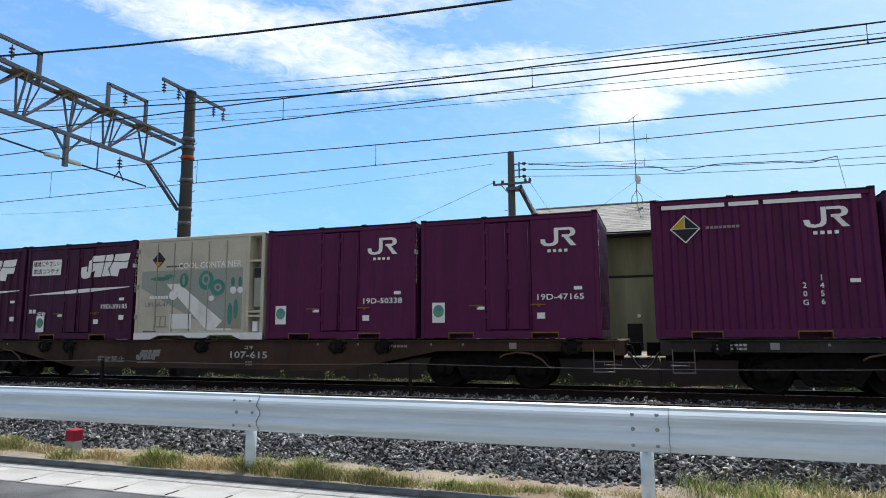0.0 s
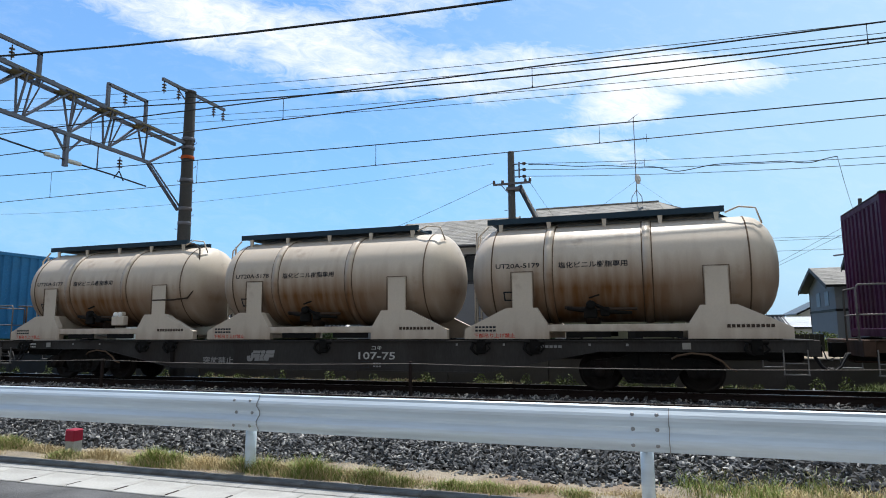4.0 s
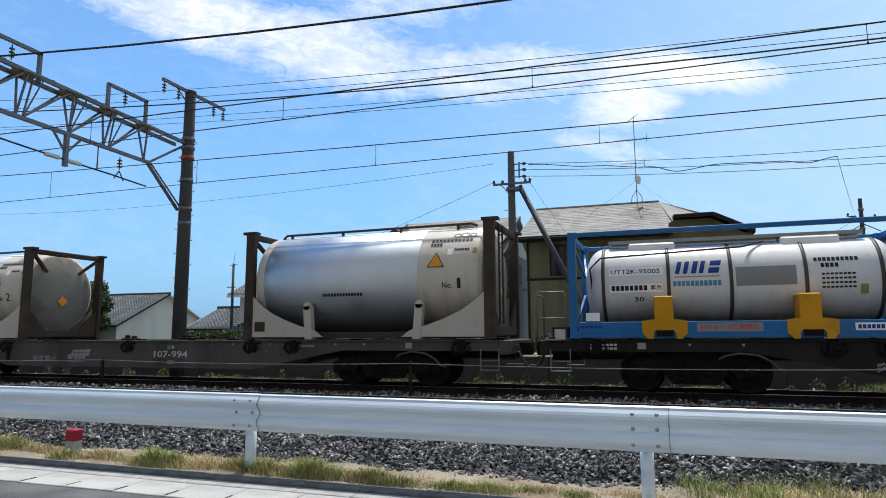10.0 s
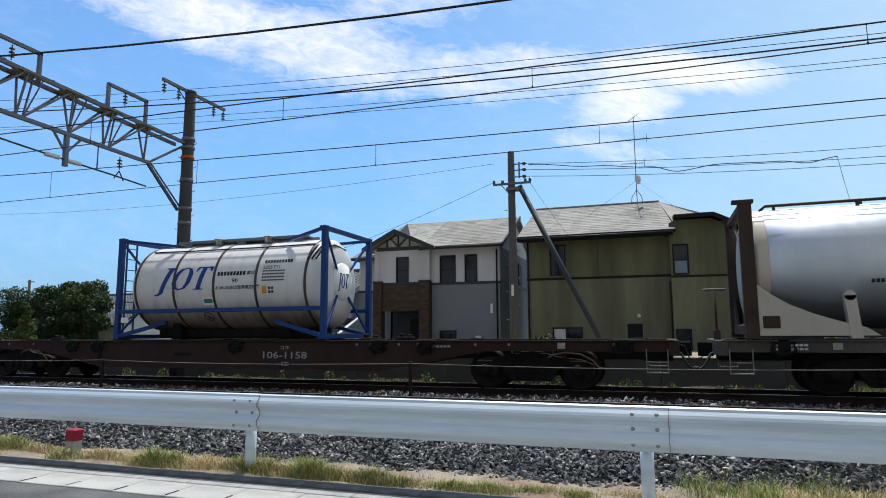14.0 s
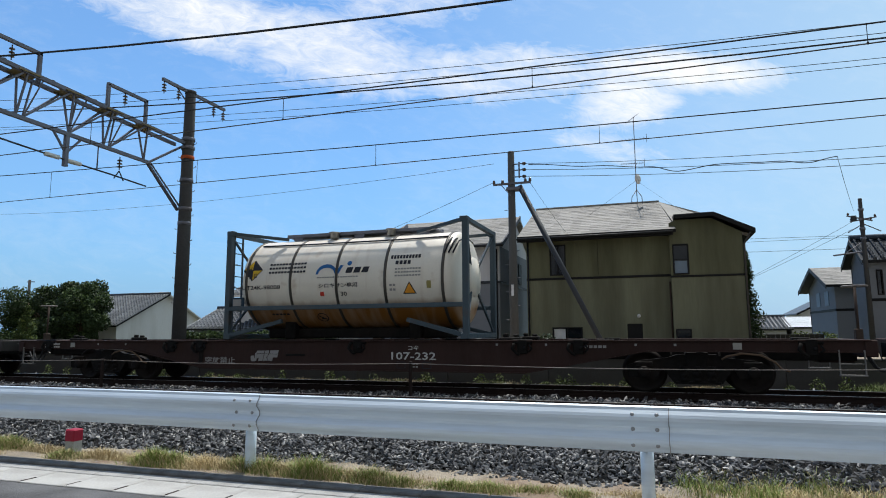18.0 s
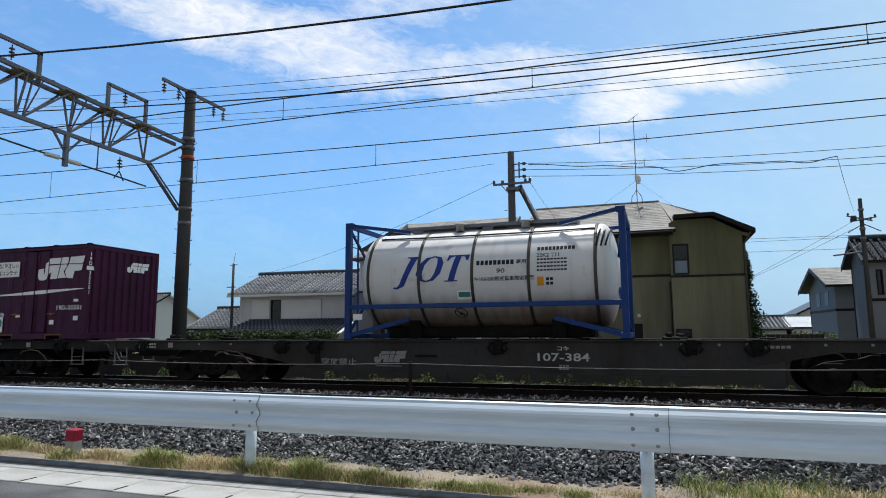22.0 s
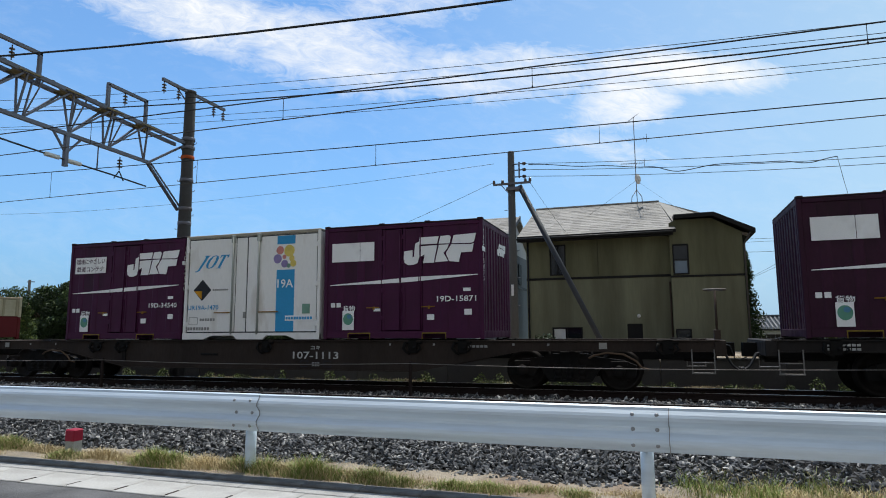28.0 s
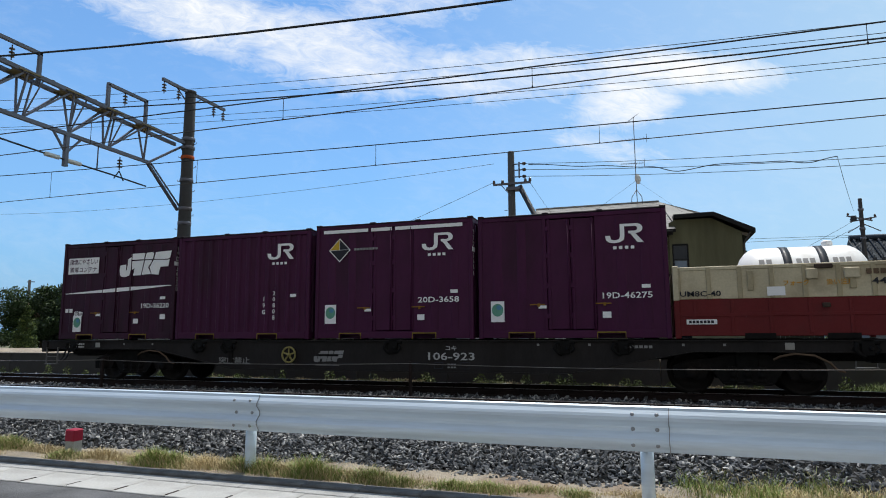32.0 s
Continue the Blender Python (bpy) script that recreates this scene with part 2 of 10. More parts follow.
# ---- meshes ----
class Shape:
    """Collects faces for one mesh."""

    def __init__(self):
        self.v, self.f, self.s = [], [], []

    def add(self, verts, faces, smooth=False):
        o = len(self.v)
        self.v += [tuple(q) for q in verts]
        self.f += [tuple(i + o for i in q) for q in faces]
        self.s += [smooth] * len(faces)
        return self

    def box(self, x0, x1, y0, y1, z0, z1, c=0.0):
        """A box; c chamfers its twelve edges."""
        if x1 < x0:
            x0, x1 = x1, x0
        if y1 < y0:
            y0, y1 = y1, y0
        if z1 < z0:
            z0, z1 = z1, z0
        c = min(c, (x1 - x0) * 0.45, (y1 - y0) * 0.45, (z1 - z0) * 0.45)
        if c <= 0:
            vs = [(x, y, z) for x in (x0, x1) for y in (y0, y1) for z in (z0, z1)]
            return self.add(vs, [(0, 1, 3, 2), (4, 6, 7, 5), (0, 4, 5, 1), (2, 3, 7, 6), (0, 2, 6, 4), (1, 5, 7, 3)])
        X, Y, Z = (x0, x1), (y0, y1), (z0, z1)
        idx, vs = {}, []
        for a in (0, 1):
            for b in (0, 1):
                for d in (0, 1):
                    sx, sy, sz = (1, -1)[a], (1, -1)[b], (1, -1)[d]
                    for k in range(3):
                        q = [X[a] + sx * c, Y[b] + sy * c, Z[d] + sz * c]
                        q[k] = (X[a], Y[b], Z[d])[k]
                        idx[a, b, d, k] = len(vs)
                        vs.append(tuple(q))
        fs = []
        for a in (0, 1):
            fs.append([idx[a, b, d, 0] for b, d in ((0, 0), (0, 1), (1, 1), (1, 0))][::1 if a == 0 else -1])
            fs.append([idx[b, a, d, 1] for b, d in ((0, 0), (1, 0), (1, 1), (0, 1))][::1 if a == 0 else -1])
            fs.append([idx[b, d, a, 2] for b, d in ((0, 0), (0, 1), (1, 1), (1, 0))][::1 if a == 0 else -1])
        for a in (0, 1):
            for b in (0, 1):
                fs.append([idx[a, b, 0, 0], idx[a, b, 1, 0], idx[a, b, 1, 1], idx[a, b, 0, 1]][::1 if a != b else -1])
                fs.append([idx[a, 0, b, 0], idx[a, 1, b, 0], idx[a, 1, b, 2], idx[a, 0, b, 2]][::-1 if a != b else 1])
                fs.append([idx[0, a, b, 1], idx[1, a, b, 1], idx[1, a, b, 2], idx[0, a, b, 2]][::1 if a != b else -1])
                for d in (0, 1):
                    fs.append([idx[a, b, d, 0], idx[a, b, d, 1], idx[a, b, d, 2]][::1 if (a + b + d) % 2 else -1])
        return self.add(vs, fs)

    def prism(self, outline, axis, a, b):
        """A flat outline of 2D points drawn out along axis from a to b. Outline axes: x -> (y, z), y -> (x, z), z -> (x, y)."""
        def at(q, w):
            return {"x": (w, q[0], q[1]), "y": (q[0], w, q[1]), "z": (q[0], q[1], w)}[axis]
        n = len(outline)
        vs = [at(q, a) for q in outline] + [at(q, b) for q in outline]
        fs = [tuple(range(n)), tuple(range(2 * n - 1, n - 1, -1))]
        fs += [(i + n, (i + 1) % n + n, (i + 1) % n, i) for i in range(n)]
        return self.add(vs, fs)

    def tube(self, path, r, seg=6, cap=True, smooth=True):
        """A round bar along points; r is one radius or one for each point."""
        path = [Vector(q) for q in path]
        rs = r if isinstance(r, (list, tuple)) else [r] * len(path)
        vs, fs, side = [], [], None
        for i, q in enumerate(path):
            d = (path[min(i + 1, len(path) - 1)] - path[max(i - 1, 0)]).normalized()
            if side is None:
                side = d.cross(Vector((0, 0, 1)) if abs(d.z) < 0.9 else Vector((0, 1, 0))).normalized()
            side = (side - d * side.dot(d)).normalized()
            up = d.cross(side)
            for k in range(seg):
                an = 2 * math.pi * (k + 0.5) / seg
                vs.append(q + (side * math.cos(an) + up * math.sin(an)) * rs[i])
        for i in range(len(path) - 1):
            for k in range(seg):
                k2 = (k + 1) % seg
                fs.append((i * seg + k, i * seg + k2, (i + 1) * seg + k2, (i + 1) * seg + k))
        self.add(vs, fs, smooth)
        if cap:
            o = len(self.v) - len(vs)
            self.f += [tuple(o + k for k in reversed(range(seg))), tuple(o + (len(path) - 1) * seg + k for k in range(seg))]
            self.s += [False, False]
        return self

    def bar(self, p, q, w, h=None, up=(0, 0, 1)):
        """A straight bar of rectangular section w by h from p to q."""
        p, q = Vector(p), Vector(q)
        d = (q - p).normalized()
        u = Vector(up)
        if abs(d.dot(u)) > 0.95:
            u = Vector((0, 1, 0))
        s = d.cross(u).normalized() * w / 2
        t = s.cross(d).normalized() * (h or w) / 2
        vs = [e + a * s + b * t for e in (p, q) for a, b in ((-1, -1), (1, -1), (1, 1), (-1, 1))]
        return self.add(vs, [(3, 2, 1, 0), (4, 5, 6, 7), (0, 1, 5, 4), (1, 2, 6, 5), (2, 3, 7, 6), (3, 0, 4, 7)])

    def lathe(self, profile, seg=32, axis="x", centre=(0, 0, 0), cap=True):
        """A profile of (position along the axis, radius) turned about the axis."""
        vs, fs = [], []
        for a, r in profile:
            for k in range(seg):
                an = 2 * math.pi * k / seg
                c, s = r * math.cos(an), r * math.sin(an)
                q = {"x": (a, c, s), "y": (s, a, c), "z": (c, s, a)}[axis]
                vs.append((q[0] + centre[0], q[1] + centre[1], q[2] + centre[2]))
        for i in range(len(profile) - 1):
            for k in range(seg):
                k2 = (k + 1) % seg
                fs.append((i * seg + k, (i + 1) * seg + k, (i + 1) * seg + k2, i * seg + k2)[::-1])
        self.add(vs, fs, True)
        if cap:
            o = len(self.v) - len(vs)
            self.f += [tuple(o + k for k in reversed(range(seg))), tuple(o + (len(profile) - 1) * seg + k for k in range(seg))]
            self.s += [False, False]
        return self

    def mesh(self, name, material_):
        me = bpy.data.meshes.new(name)
        me.from_pydata(self.v, [], self.f)
        me.polygons.foreach_set("use_smooth", self.s)
        me.materials.append(material_ if not isinstance(material_, str) else M[material_])
        me.update()
        return me


def part(name, shape, material_, parent=None, label="", at=None):
    """Links a shape as one mesh object under a thing or part."""
    me = shape.mesh(name, material_) if isinstance(shape, Shape) else shape
    ob = new(name, me)
    if parent is not None:
        ob.parent = parent
    if at is not None:
        ob.matrix_basis = at
    return tagged(ob, label)


def thing(name, label, category, at=None, group="", kind=""):
    ob = new(name)
    ob.empty_display_size = 0.2
    if at is not None:
        ob.matrix_basis = at
    return tagged(ob, label, category, group, kind)


LETTERS = {}


def lettering(text, size, material_, parent, x, y, z, width=None, name="lettering", face="front", spacing=1.0, label=""):
    """Flat letters, centred at (x, z), on a face that looks to -y (front) or +x (end)."""
    key = (text, spacing)
    if key not in LETTERS:
        cu = bpy.data.curves.new("letters", "FONT")
        cu.body, cu.align_x, cu.align_y, cu.resolution_u, cu.space_character = text, "CENTER", "CENTER", 2, spacing
        cu.offset = 0.014        # painted letters are bold
        ob = bpy.data.objects.new("letters", cu)
        LETTERS[key] = bpy.data.meshes.new_from_object(ob)
        bpy.data.objects.remove(ob)
    me = LETTERS[key].copy()
    me.name = name
    me.materials.clear()
    me.materials.append(M[material_])
    co = np.empty(len(me.vertices) * 3)
    me.vertices.foreach_get("co", co)
    co = co.reshape(-1, 3)
    if len(co):
        co -= (co.max(0) + co.min(0)) / 2
        span = co.max(0) - co.min(0)
        k = size / max(span[1], 1e-6)
        co[:, 1] *= k
        co[:, 0] *= (width / max(span[0], 1e-6)) if width else k
        co[:, 2] = 0
        me.vertices.foreach_set("co", co.ravel())
        me.update()
    ob = new(name, me)
    ob.parent = parent
    ob.matrix_basis = pose(x, y, z, 90, 0, 0) if face == "front" else pose(x, y, z, 90, 0, 90)
    return tagged(ob, label)


def plate(parent, name, pts, y, material_, label="", thick=0.004):
    """Flat pieces of paint or plate on a face that looks to -y; pts is a list of outlines in (x, z)."""
    s = Shape()
    for o in pts:
        area = sum(a[0] * b[1] - b[0] * a[1] for a, b in zip(o, o[1:] + o[:1]))
        s.prism(o if area > 0 else o[::-1], "y", y - thick, y)
    return part(name, s, material_, parent, label)


def rect(x0, x1, z0, z1):
    return [(x0, z0), (x1, z0), (x1, z1), (x0, z1)]

# ---- ground, tracks, road ----
def swell(x, y):
    """Soft unevenness of loose ground, in metres."""
    return 0.011 * np.sin(x * 1.9 + y * 1.1) + 0.009 * np.sin(x * 3.7 - y * 2.3 + 1.0) + 0.007 * np.sin(x * 7.1 + y * 5.2 + 2.0)


GROUND = -0.27


def ground():
    """One sheet of earth from before the road to the horizon."""
    rnd = random.Random(3)
    s = Shape()
    ys = [-3000, -400, -60, -30, -16.6, -16.2, -9.2, 4.0, 5.0, 8, 30, 80, 300, 3000]
    xs = [-3000, -400, -120, -60, -30, -15, 0, 15, 30, 60, 120, 400, 3000]
    vs = [(x, y, -0.292 if y < -16.4 else (-0.62 if y < 7 else -0.32)) for y in ys for x in xs]
    n = len(xs)
    s.add(vs, [(j * n + i, j * n + i + 1, (j + 1) * n + i + 1, (j + 1) * n + i) for j in range(len(ys) - 1) for i in range(n - 1)])
    tagged(part("ground", s, "field"), "dry earth and sparse field around the railway", "ground", kind="structure")
    # the strip of bare soil between kerb and ballast, uneven
    s = Shape()
    xs = np.arange(-60, 60.01, 0.12)
    rows = [-8.15, -8.14, -8.08, -7.95, -7.8, -7.6, -7.4, -7.2, -7.0, -6.8]
    vs = []
    for j, y in enumerate(rows):
        for x in xs:
            k = noise.noise((x * 1.3, y * 2.0, 0)) * 0.035 + noise.noise((x * 6, y * 6, 4)) * 0.012
            vs.append((x, y, GROUND - 0.02 if j == 0 else GROUND + 0.018 + k * (0.4 if j == 1 else 1) - 0.02 * (y > -7.9)))
    n = len(xs)
    s.add(vs, [(j * n + i, j * n + i + 1, (j + 1) * n + i + 1, (j + 1) * n + i) for j in range(len(rows) - 1) for i in range(n - 1)], True)
    tagged(part("verge", s, "soil"), "strip of dry sandy soil beside the kerb", "verge", kind="structure")


def road():
    s = Shape()
    s.box(-150, 150, -16.5, -8.93, -0.60, GROUND - 0.012)
    tagged(part("road", s, "asphalt"), "grey worn asphalt carriageway", "road", kind="structure")
    g = tagged(new("gutter"), "pale concrete roadside gutter made of short slabs", "gutter", kind="structure")
    bed = Shape().box(-150, 150, -8.93, -8.14, -0.60, GROUND - 0.03)
    part("bedding", bed, "rough_concrete", g)
    slab = Shape().box(-0.2965, 0.2965, -8.926, -8.474, GROUND - 0.05, GROUND, 0.006).mesh("slab", "concrete")
    apron = Shape().box(-0.2995, 0.2995, -8.468, -8.30, GROUND - 0.06, GROUND + 0.004, 0.006).mesh("apron", "rough_concrete")
    # kerb row lies under the guardrail's shadow, which its darker colour repeats
    kerb = Shape().box(-0.2985, 0.2985, -8.295, -8.12, GROUND - 0.06, GROUND + 0.030, 0.012).mesh("kerb_stone", "shadowed_kerb")
    for i in range(-34, 22):
        part("slab", slab, None, g, at=pose(i * 0.6 + 0.18, random.uniform(-0.002, 0.002), random.uniform(-0.002, 0.002)))
        part("kerb_stone", kerb, None, g, "weathered kerb stone darkened in colour for the guardrail shadow", at=pose(i * 0.6 + 0.02, 0, random.uniform(-0.003, 0.003)))
        part("apron", apron, None, g, at=pose(i * 0.6 + 0.02, 0, random.uniform(-0.001, 0.001)))
    slot = Shape().box(-0.011, 0.011, -8.90, -8.74, GROUND - 0.01, GROUND + 0.0025).mesh("drain_slot", "rail_rust")
    for i in range(-34, 22):
        part("drain_slot", slot, None, g, at=pose(i * 0.6 - 0.12, 0, 0))
    far = Shape().box(-150, -20.6, -8.926, -8.215, GROUND - 0.05, GROUND).box(13.2, 150, -8.926, -8.215, GROUND - 0.05, GROUND)
    part("far_run", far, "concrete", g)


def rail_line(y, z, name_label):
    prof = [(-0.064, 0), (0.064, 0), (0.064, 0.012), (0.012, 0.03), (0.010, 0.112), (0.032, 0.122), (0.033, 0.15), (0.026, 0.157),
            (-0.026, 0.157), (-0.033, 0.15), (-0.032, 0.122), (-0.010, 0.112), (-0.012, 0.03), (-0.064, 0.012)]
    r = tagged(new("rail"), name_label, "rail", group="rails", kind="structure")
    part("web", Shape().prism([(y + a, z - 0.16 + b) for a, b in prof][::-1], "x", -220, 220), "rail_rust", r)
    part("running_surface", Shape().box(-220, 220, y - 0.024, y + 0.024, z - 0.0032, z + 0.001), "rail_head", r)
    return r


def track(yc, z, rails):
    for dy in rails:
        rail_line(yc + dy, z, "rusty running rail with a polished top")
    sl = Shape().prism([(-1.0, 0), (-1.0, 0.13), (-0.28, 0.10), (0.28, 0.10), (1.0, 0.13), (1.0, 0)][::-1], "x", -0.12, 0.12).mesh("sleeper", "sleeper")
    row = tagged(new("sleepers"), "weathered concrete sleepers sunk in ballast", "sleepers", kind="structure")
    for i in range(-55, 26):
        part("sleeper", sl, None, row, at=pose(i * 0.6, yc, z - 0.29))


TRACK_TWO = (-3.8, 0.06)
BANK = 0.40      # top of the bank held by the far wall


def ballast():
    prof = [(-7.45, -0.34), (-7.05, -0.23), (-6.5, -0.12), (-5.9, -0.04), (-5.5, -0.02), (-4.9, -0.07), (-4.2, -0.09), (-3.3, -0.09), (-2.6, -0.10), (-1.6, -0.15),
            (-0.55, -0.17), (0.6, -0.17), (1.4, -0.17), (2.2, -0.24), (3.4, -0.30), (4.6, -0.34)]
    s = Shape()
    xs = np.concatenate([[-220, -120, -60], np.arange(-34, 14, 0.16), [30, 60, 120, 220]])
    vs = []
    for y, z in prof:
        for x in xs:
            vs.append((x, y, z + float(swell(x, y))))
    n = len(xs)
    s.add(vs, [(j * n + i, j * n + i + 1, (j + 1) * n + i + 1, (j + 1) * n + i) for j in range(len(prof) - 1) for i in range(n - 1)], True)
    bed = tagged(part("ballast", s, "ballast_bed"), "crushed stone ballast bed under the tracks, near-black to paint the shade between stones", "ballast", kind="structure")
    ys, zs = [q[0] for q in prof], [q[1] for q in prof]
    rng = np.random.default_rng(11)
    g = (1 + 5 ** 0.5) / 2
    ico = np.array([(-1, g, 0), (1, g, 0), (-1, -g, 0), (1, -g, 0), (0, -1, g), (0, 1, g), (0, -1, -g), (0, 1, -g), (g, 0, -1), (g, 0, 1), (-g, 0, -1), (-g, 0, 1)]) / 1.9
    tri = np.array([(0, 11, 5), (0, 5, 1), (0, 1, 7), (0, 7, 10), (0, 10, 11), (1, 5, 9), (5, 11, 4), (11, 10, 2), (10, 7, 6), (7, 1, 8), (3, 9, 4), (3, 4, 2), (3, 2, 6), (3, 6, 8), (3, 8, 9), (4, 9, 5), (2, 4, 11), (6, 2, 10), (8, 6, 7), (9, 8, 1)])

    def stones(x, y, lo, hi, material_):
        """Broken stones, jagged and longer than wide, as joined geometry."""
        n = len(x)
        r = rng.uniform(lo, hi, n)
        z = np.interp(y, ys, zs) + swell(x, y) + r * rng.uniform(-0.3, 1.3, n)
        k = np.stack([rng.uniform(0.95, 1.7, n), rng.uniform(0.5, 0.9, n), rng.uniform(0.28, 0.6, n)], 1) * r[:, None]
        v = ico[None] * rng.uniform(0.5, 1.3, (n, 12, 1)) * k[:, None, :]
        a, b, c = rng.uniform(0, 6.28, n), rng.normal(0, 0.6, n), rng.normal(0, 0.6, n)
        ca, sa, cb, sb, cc, sc = np.cos(a), np.sin(a), np.cos(b), np.sin(b), np.cos(c), np.sin(c)
        X, Y, Z = v[..., 0], v[..., 1], v[..., 2]
        Y, Z = Y * cc[:, None] - Z * sc[:, None], Y * sc[:, None] + Z * cc[:, None]
        X, Z = X * cb[:, None] + Z * sb[:, None], -X * sb[:, None] + Z * cb[:, None]
        X, Y = X * ca[:, None] - Y * sa[:, None], X * sa[:, None] + Y * ca[:, None]
        co = np.stack([X + x[:, None], Y + y[:, None], Z + z[:, None]], 2).reshape(-1, 3)
        f = (tri[None] + (np.arange(n) * 12)[:, None, None]).reshape(-1, 3)
        me = bpy.data.meshes.new("stones")
        me.from_pydata(co.tolist(), [], f.tolist())
        me.materials.append(M[material_])
        tagged(part("stones", me, None, bed), "broken grey ballast stones", kind="stuff")

    near = lambda n: rng.triangular(-15, -2, 4.5, n)
    wide = lambda n: rng.uniform(-22, 7, n)
    for n, across, y0, y1, lo, hi, paint in ((11500, near, -7.4, -5.9, 0.017, 0.037, "stone"), (4600, near, -7.4, -5.9, 0.014, 0.031, "pale_stone"), (6500, wide, -3.2, -0.75, 0.028, 0.05, "stone"), (2200, wide, -3.2, -0.75, 0.028, 0.05, "pale_stone"),
                                            (1500, wide, -0.5, 0.5, 0.03, 0.05, "stone"), (4500, wide, 0.7, 2.8, 0.03, 0.05, "pale_stone"), (1500, near, -7.95, -7.1, 0.008, 0.026, "pale_stone")):
        stones(across(n), rng.uniform(y0, y1, n), lo, hi, paint)


def guardrail():
    yb = -7.95
    g = thing("guardrail", "white galvanised steel guardrail with a corrugated beam on round posts", "guardrail")
    prof = [(0.030, 0.188), (0.008, 0.192), (-0.012, 0.182), (-0.020, 0.160), (-0.046, 0.128), (-0.058, 0.104), (-0.058, 0.078), (-0.030, 0.044), (-0.010, 0.020), (-0.006, 0.0),
            (-0.012, -0.022), (-0.036, -0.046), (-0.058, -0.076), (-0.058, -0.104), (-0.046, -0.130), (-0.028, -0.158), (-0.018, -0.182), (0.012, -0.184)]
    back = [(a + 0.008, b * 0.985) for a, b in prof][::-1]
    outline = [(yb - 0.06 + a, 0.362 + b) for a, b in prof + back]
    for i in range(-10, 10):
        x0 = -0.12 + i * 4.0 + 0.16
        part("beam", Shape().prism(outline, "x", x0 - 4.3, x0), "galvanised", g, at=pose(0, -0.004 * (i % 2), 0.002 * (i % 3)))
        lap = Shape()
        for (a, b), (c, d) in zip(prof[2:], prof[3:-1]):
            lap.bar((x0 + 0.004 + 0.003 * math.cos(b * 40), yb - 0.0685 + a, 0.362 + b), (x0 + 0.004 + 0.003 * math.cos(d * 40), yb - 0.0685 + c, 0.362 + d), 0.006, 0.005)
        part("lap_edge", lap, "bolt_steel", g, "dark edge where two beams lap")
        post = Shape().tube([(0, 0, -0.6), (0, 0, 0.44)], 0.057, 16).tube([(0, 0, 0.44), (0, 0, 0.46)], [0.057, 0.03], 16)
        part("post", post, "galvanised", g, at=pose(x0 - 0.185, yb + 0.06, 0))
        part("bracket", Shape().box(-0.12, 0.10, -0.05, 0.0, -0.14, 0.14, 0.01), "galvanised", g, at=pose(x0 - 0.18, yb, 0.362))
        for dx in (-0.286, -0.09):
            for dz in (-0.125, 0.0, 0.125):
                b = Shape().lathe([(-0.012, 0.0), (-0.012, 0.012), (-0.004, 0.018), (0.002, 0.019)], 8, "y", cap=False)
                part("bolt", b, "bolt_steel", g, at=pose(x0 + dx, yb - (0.108 if dz else 0.070), 0.362 + dz))


def marker_post():
    m = thing("boundary_post", "short square concrete boundary post with a red painted top", "marker post", pose(-6.85, -7.68, GROUND))
    part("shaft", Shape().box(-0.07, 0.07, -0.07, 0.07, -0.2, 0.25, 0.012), "concrete", m)
    part("cap", Shape().box(-0.073, 0.073, -0.073, 0.073, 0.15, 0.30, 0.014), "red_paint", m, "faded red painted top")


def far_wall():
    w = tagged(new("retaining_wall"), "low stained concrete wall along the far side of the railway", "wall", kind="structure")
    for i in range(-20, 12):
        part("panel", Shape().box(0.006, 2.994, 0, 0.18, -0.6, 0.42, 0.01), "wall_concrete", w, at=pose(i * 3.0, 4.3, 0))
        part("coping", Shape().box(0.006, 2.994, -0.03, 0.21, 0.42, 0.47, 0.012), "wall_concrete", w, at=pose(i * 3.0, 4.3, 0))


def rope_fence():
    f = thing("rope_fence", "sagging wire rope on thin rusty posts between the tracks", "rope fence")
    xs = [-28, -20.1, -12.35, -4.6, 3.9, 12]
    for x in xs:
        part("post", Shape().box(-0.03, 0.03, -0.03, 0.03, -0.4, 0.62, 0.006), "rail_rust", f, at=pose(x, -2.2, 0))
    pts = []
    for a, b in zip(xs, xs[1:]):
        for k in range(12):
            t = k / 12
            pts.append((a + (b - a) * t, -2.235, 0.58 - 0.05 * 4 * t * (1 - t)))
    part("rope", Shape().tube(pts + [(xs[-1], -2.235, 0.58)], 0.007, 5), "rope_rust", f)


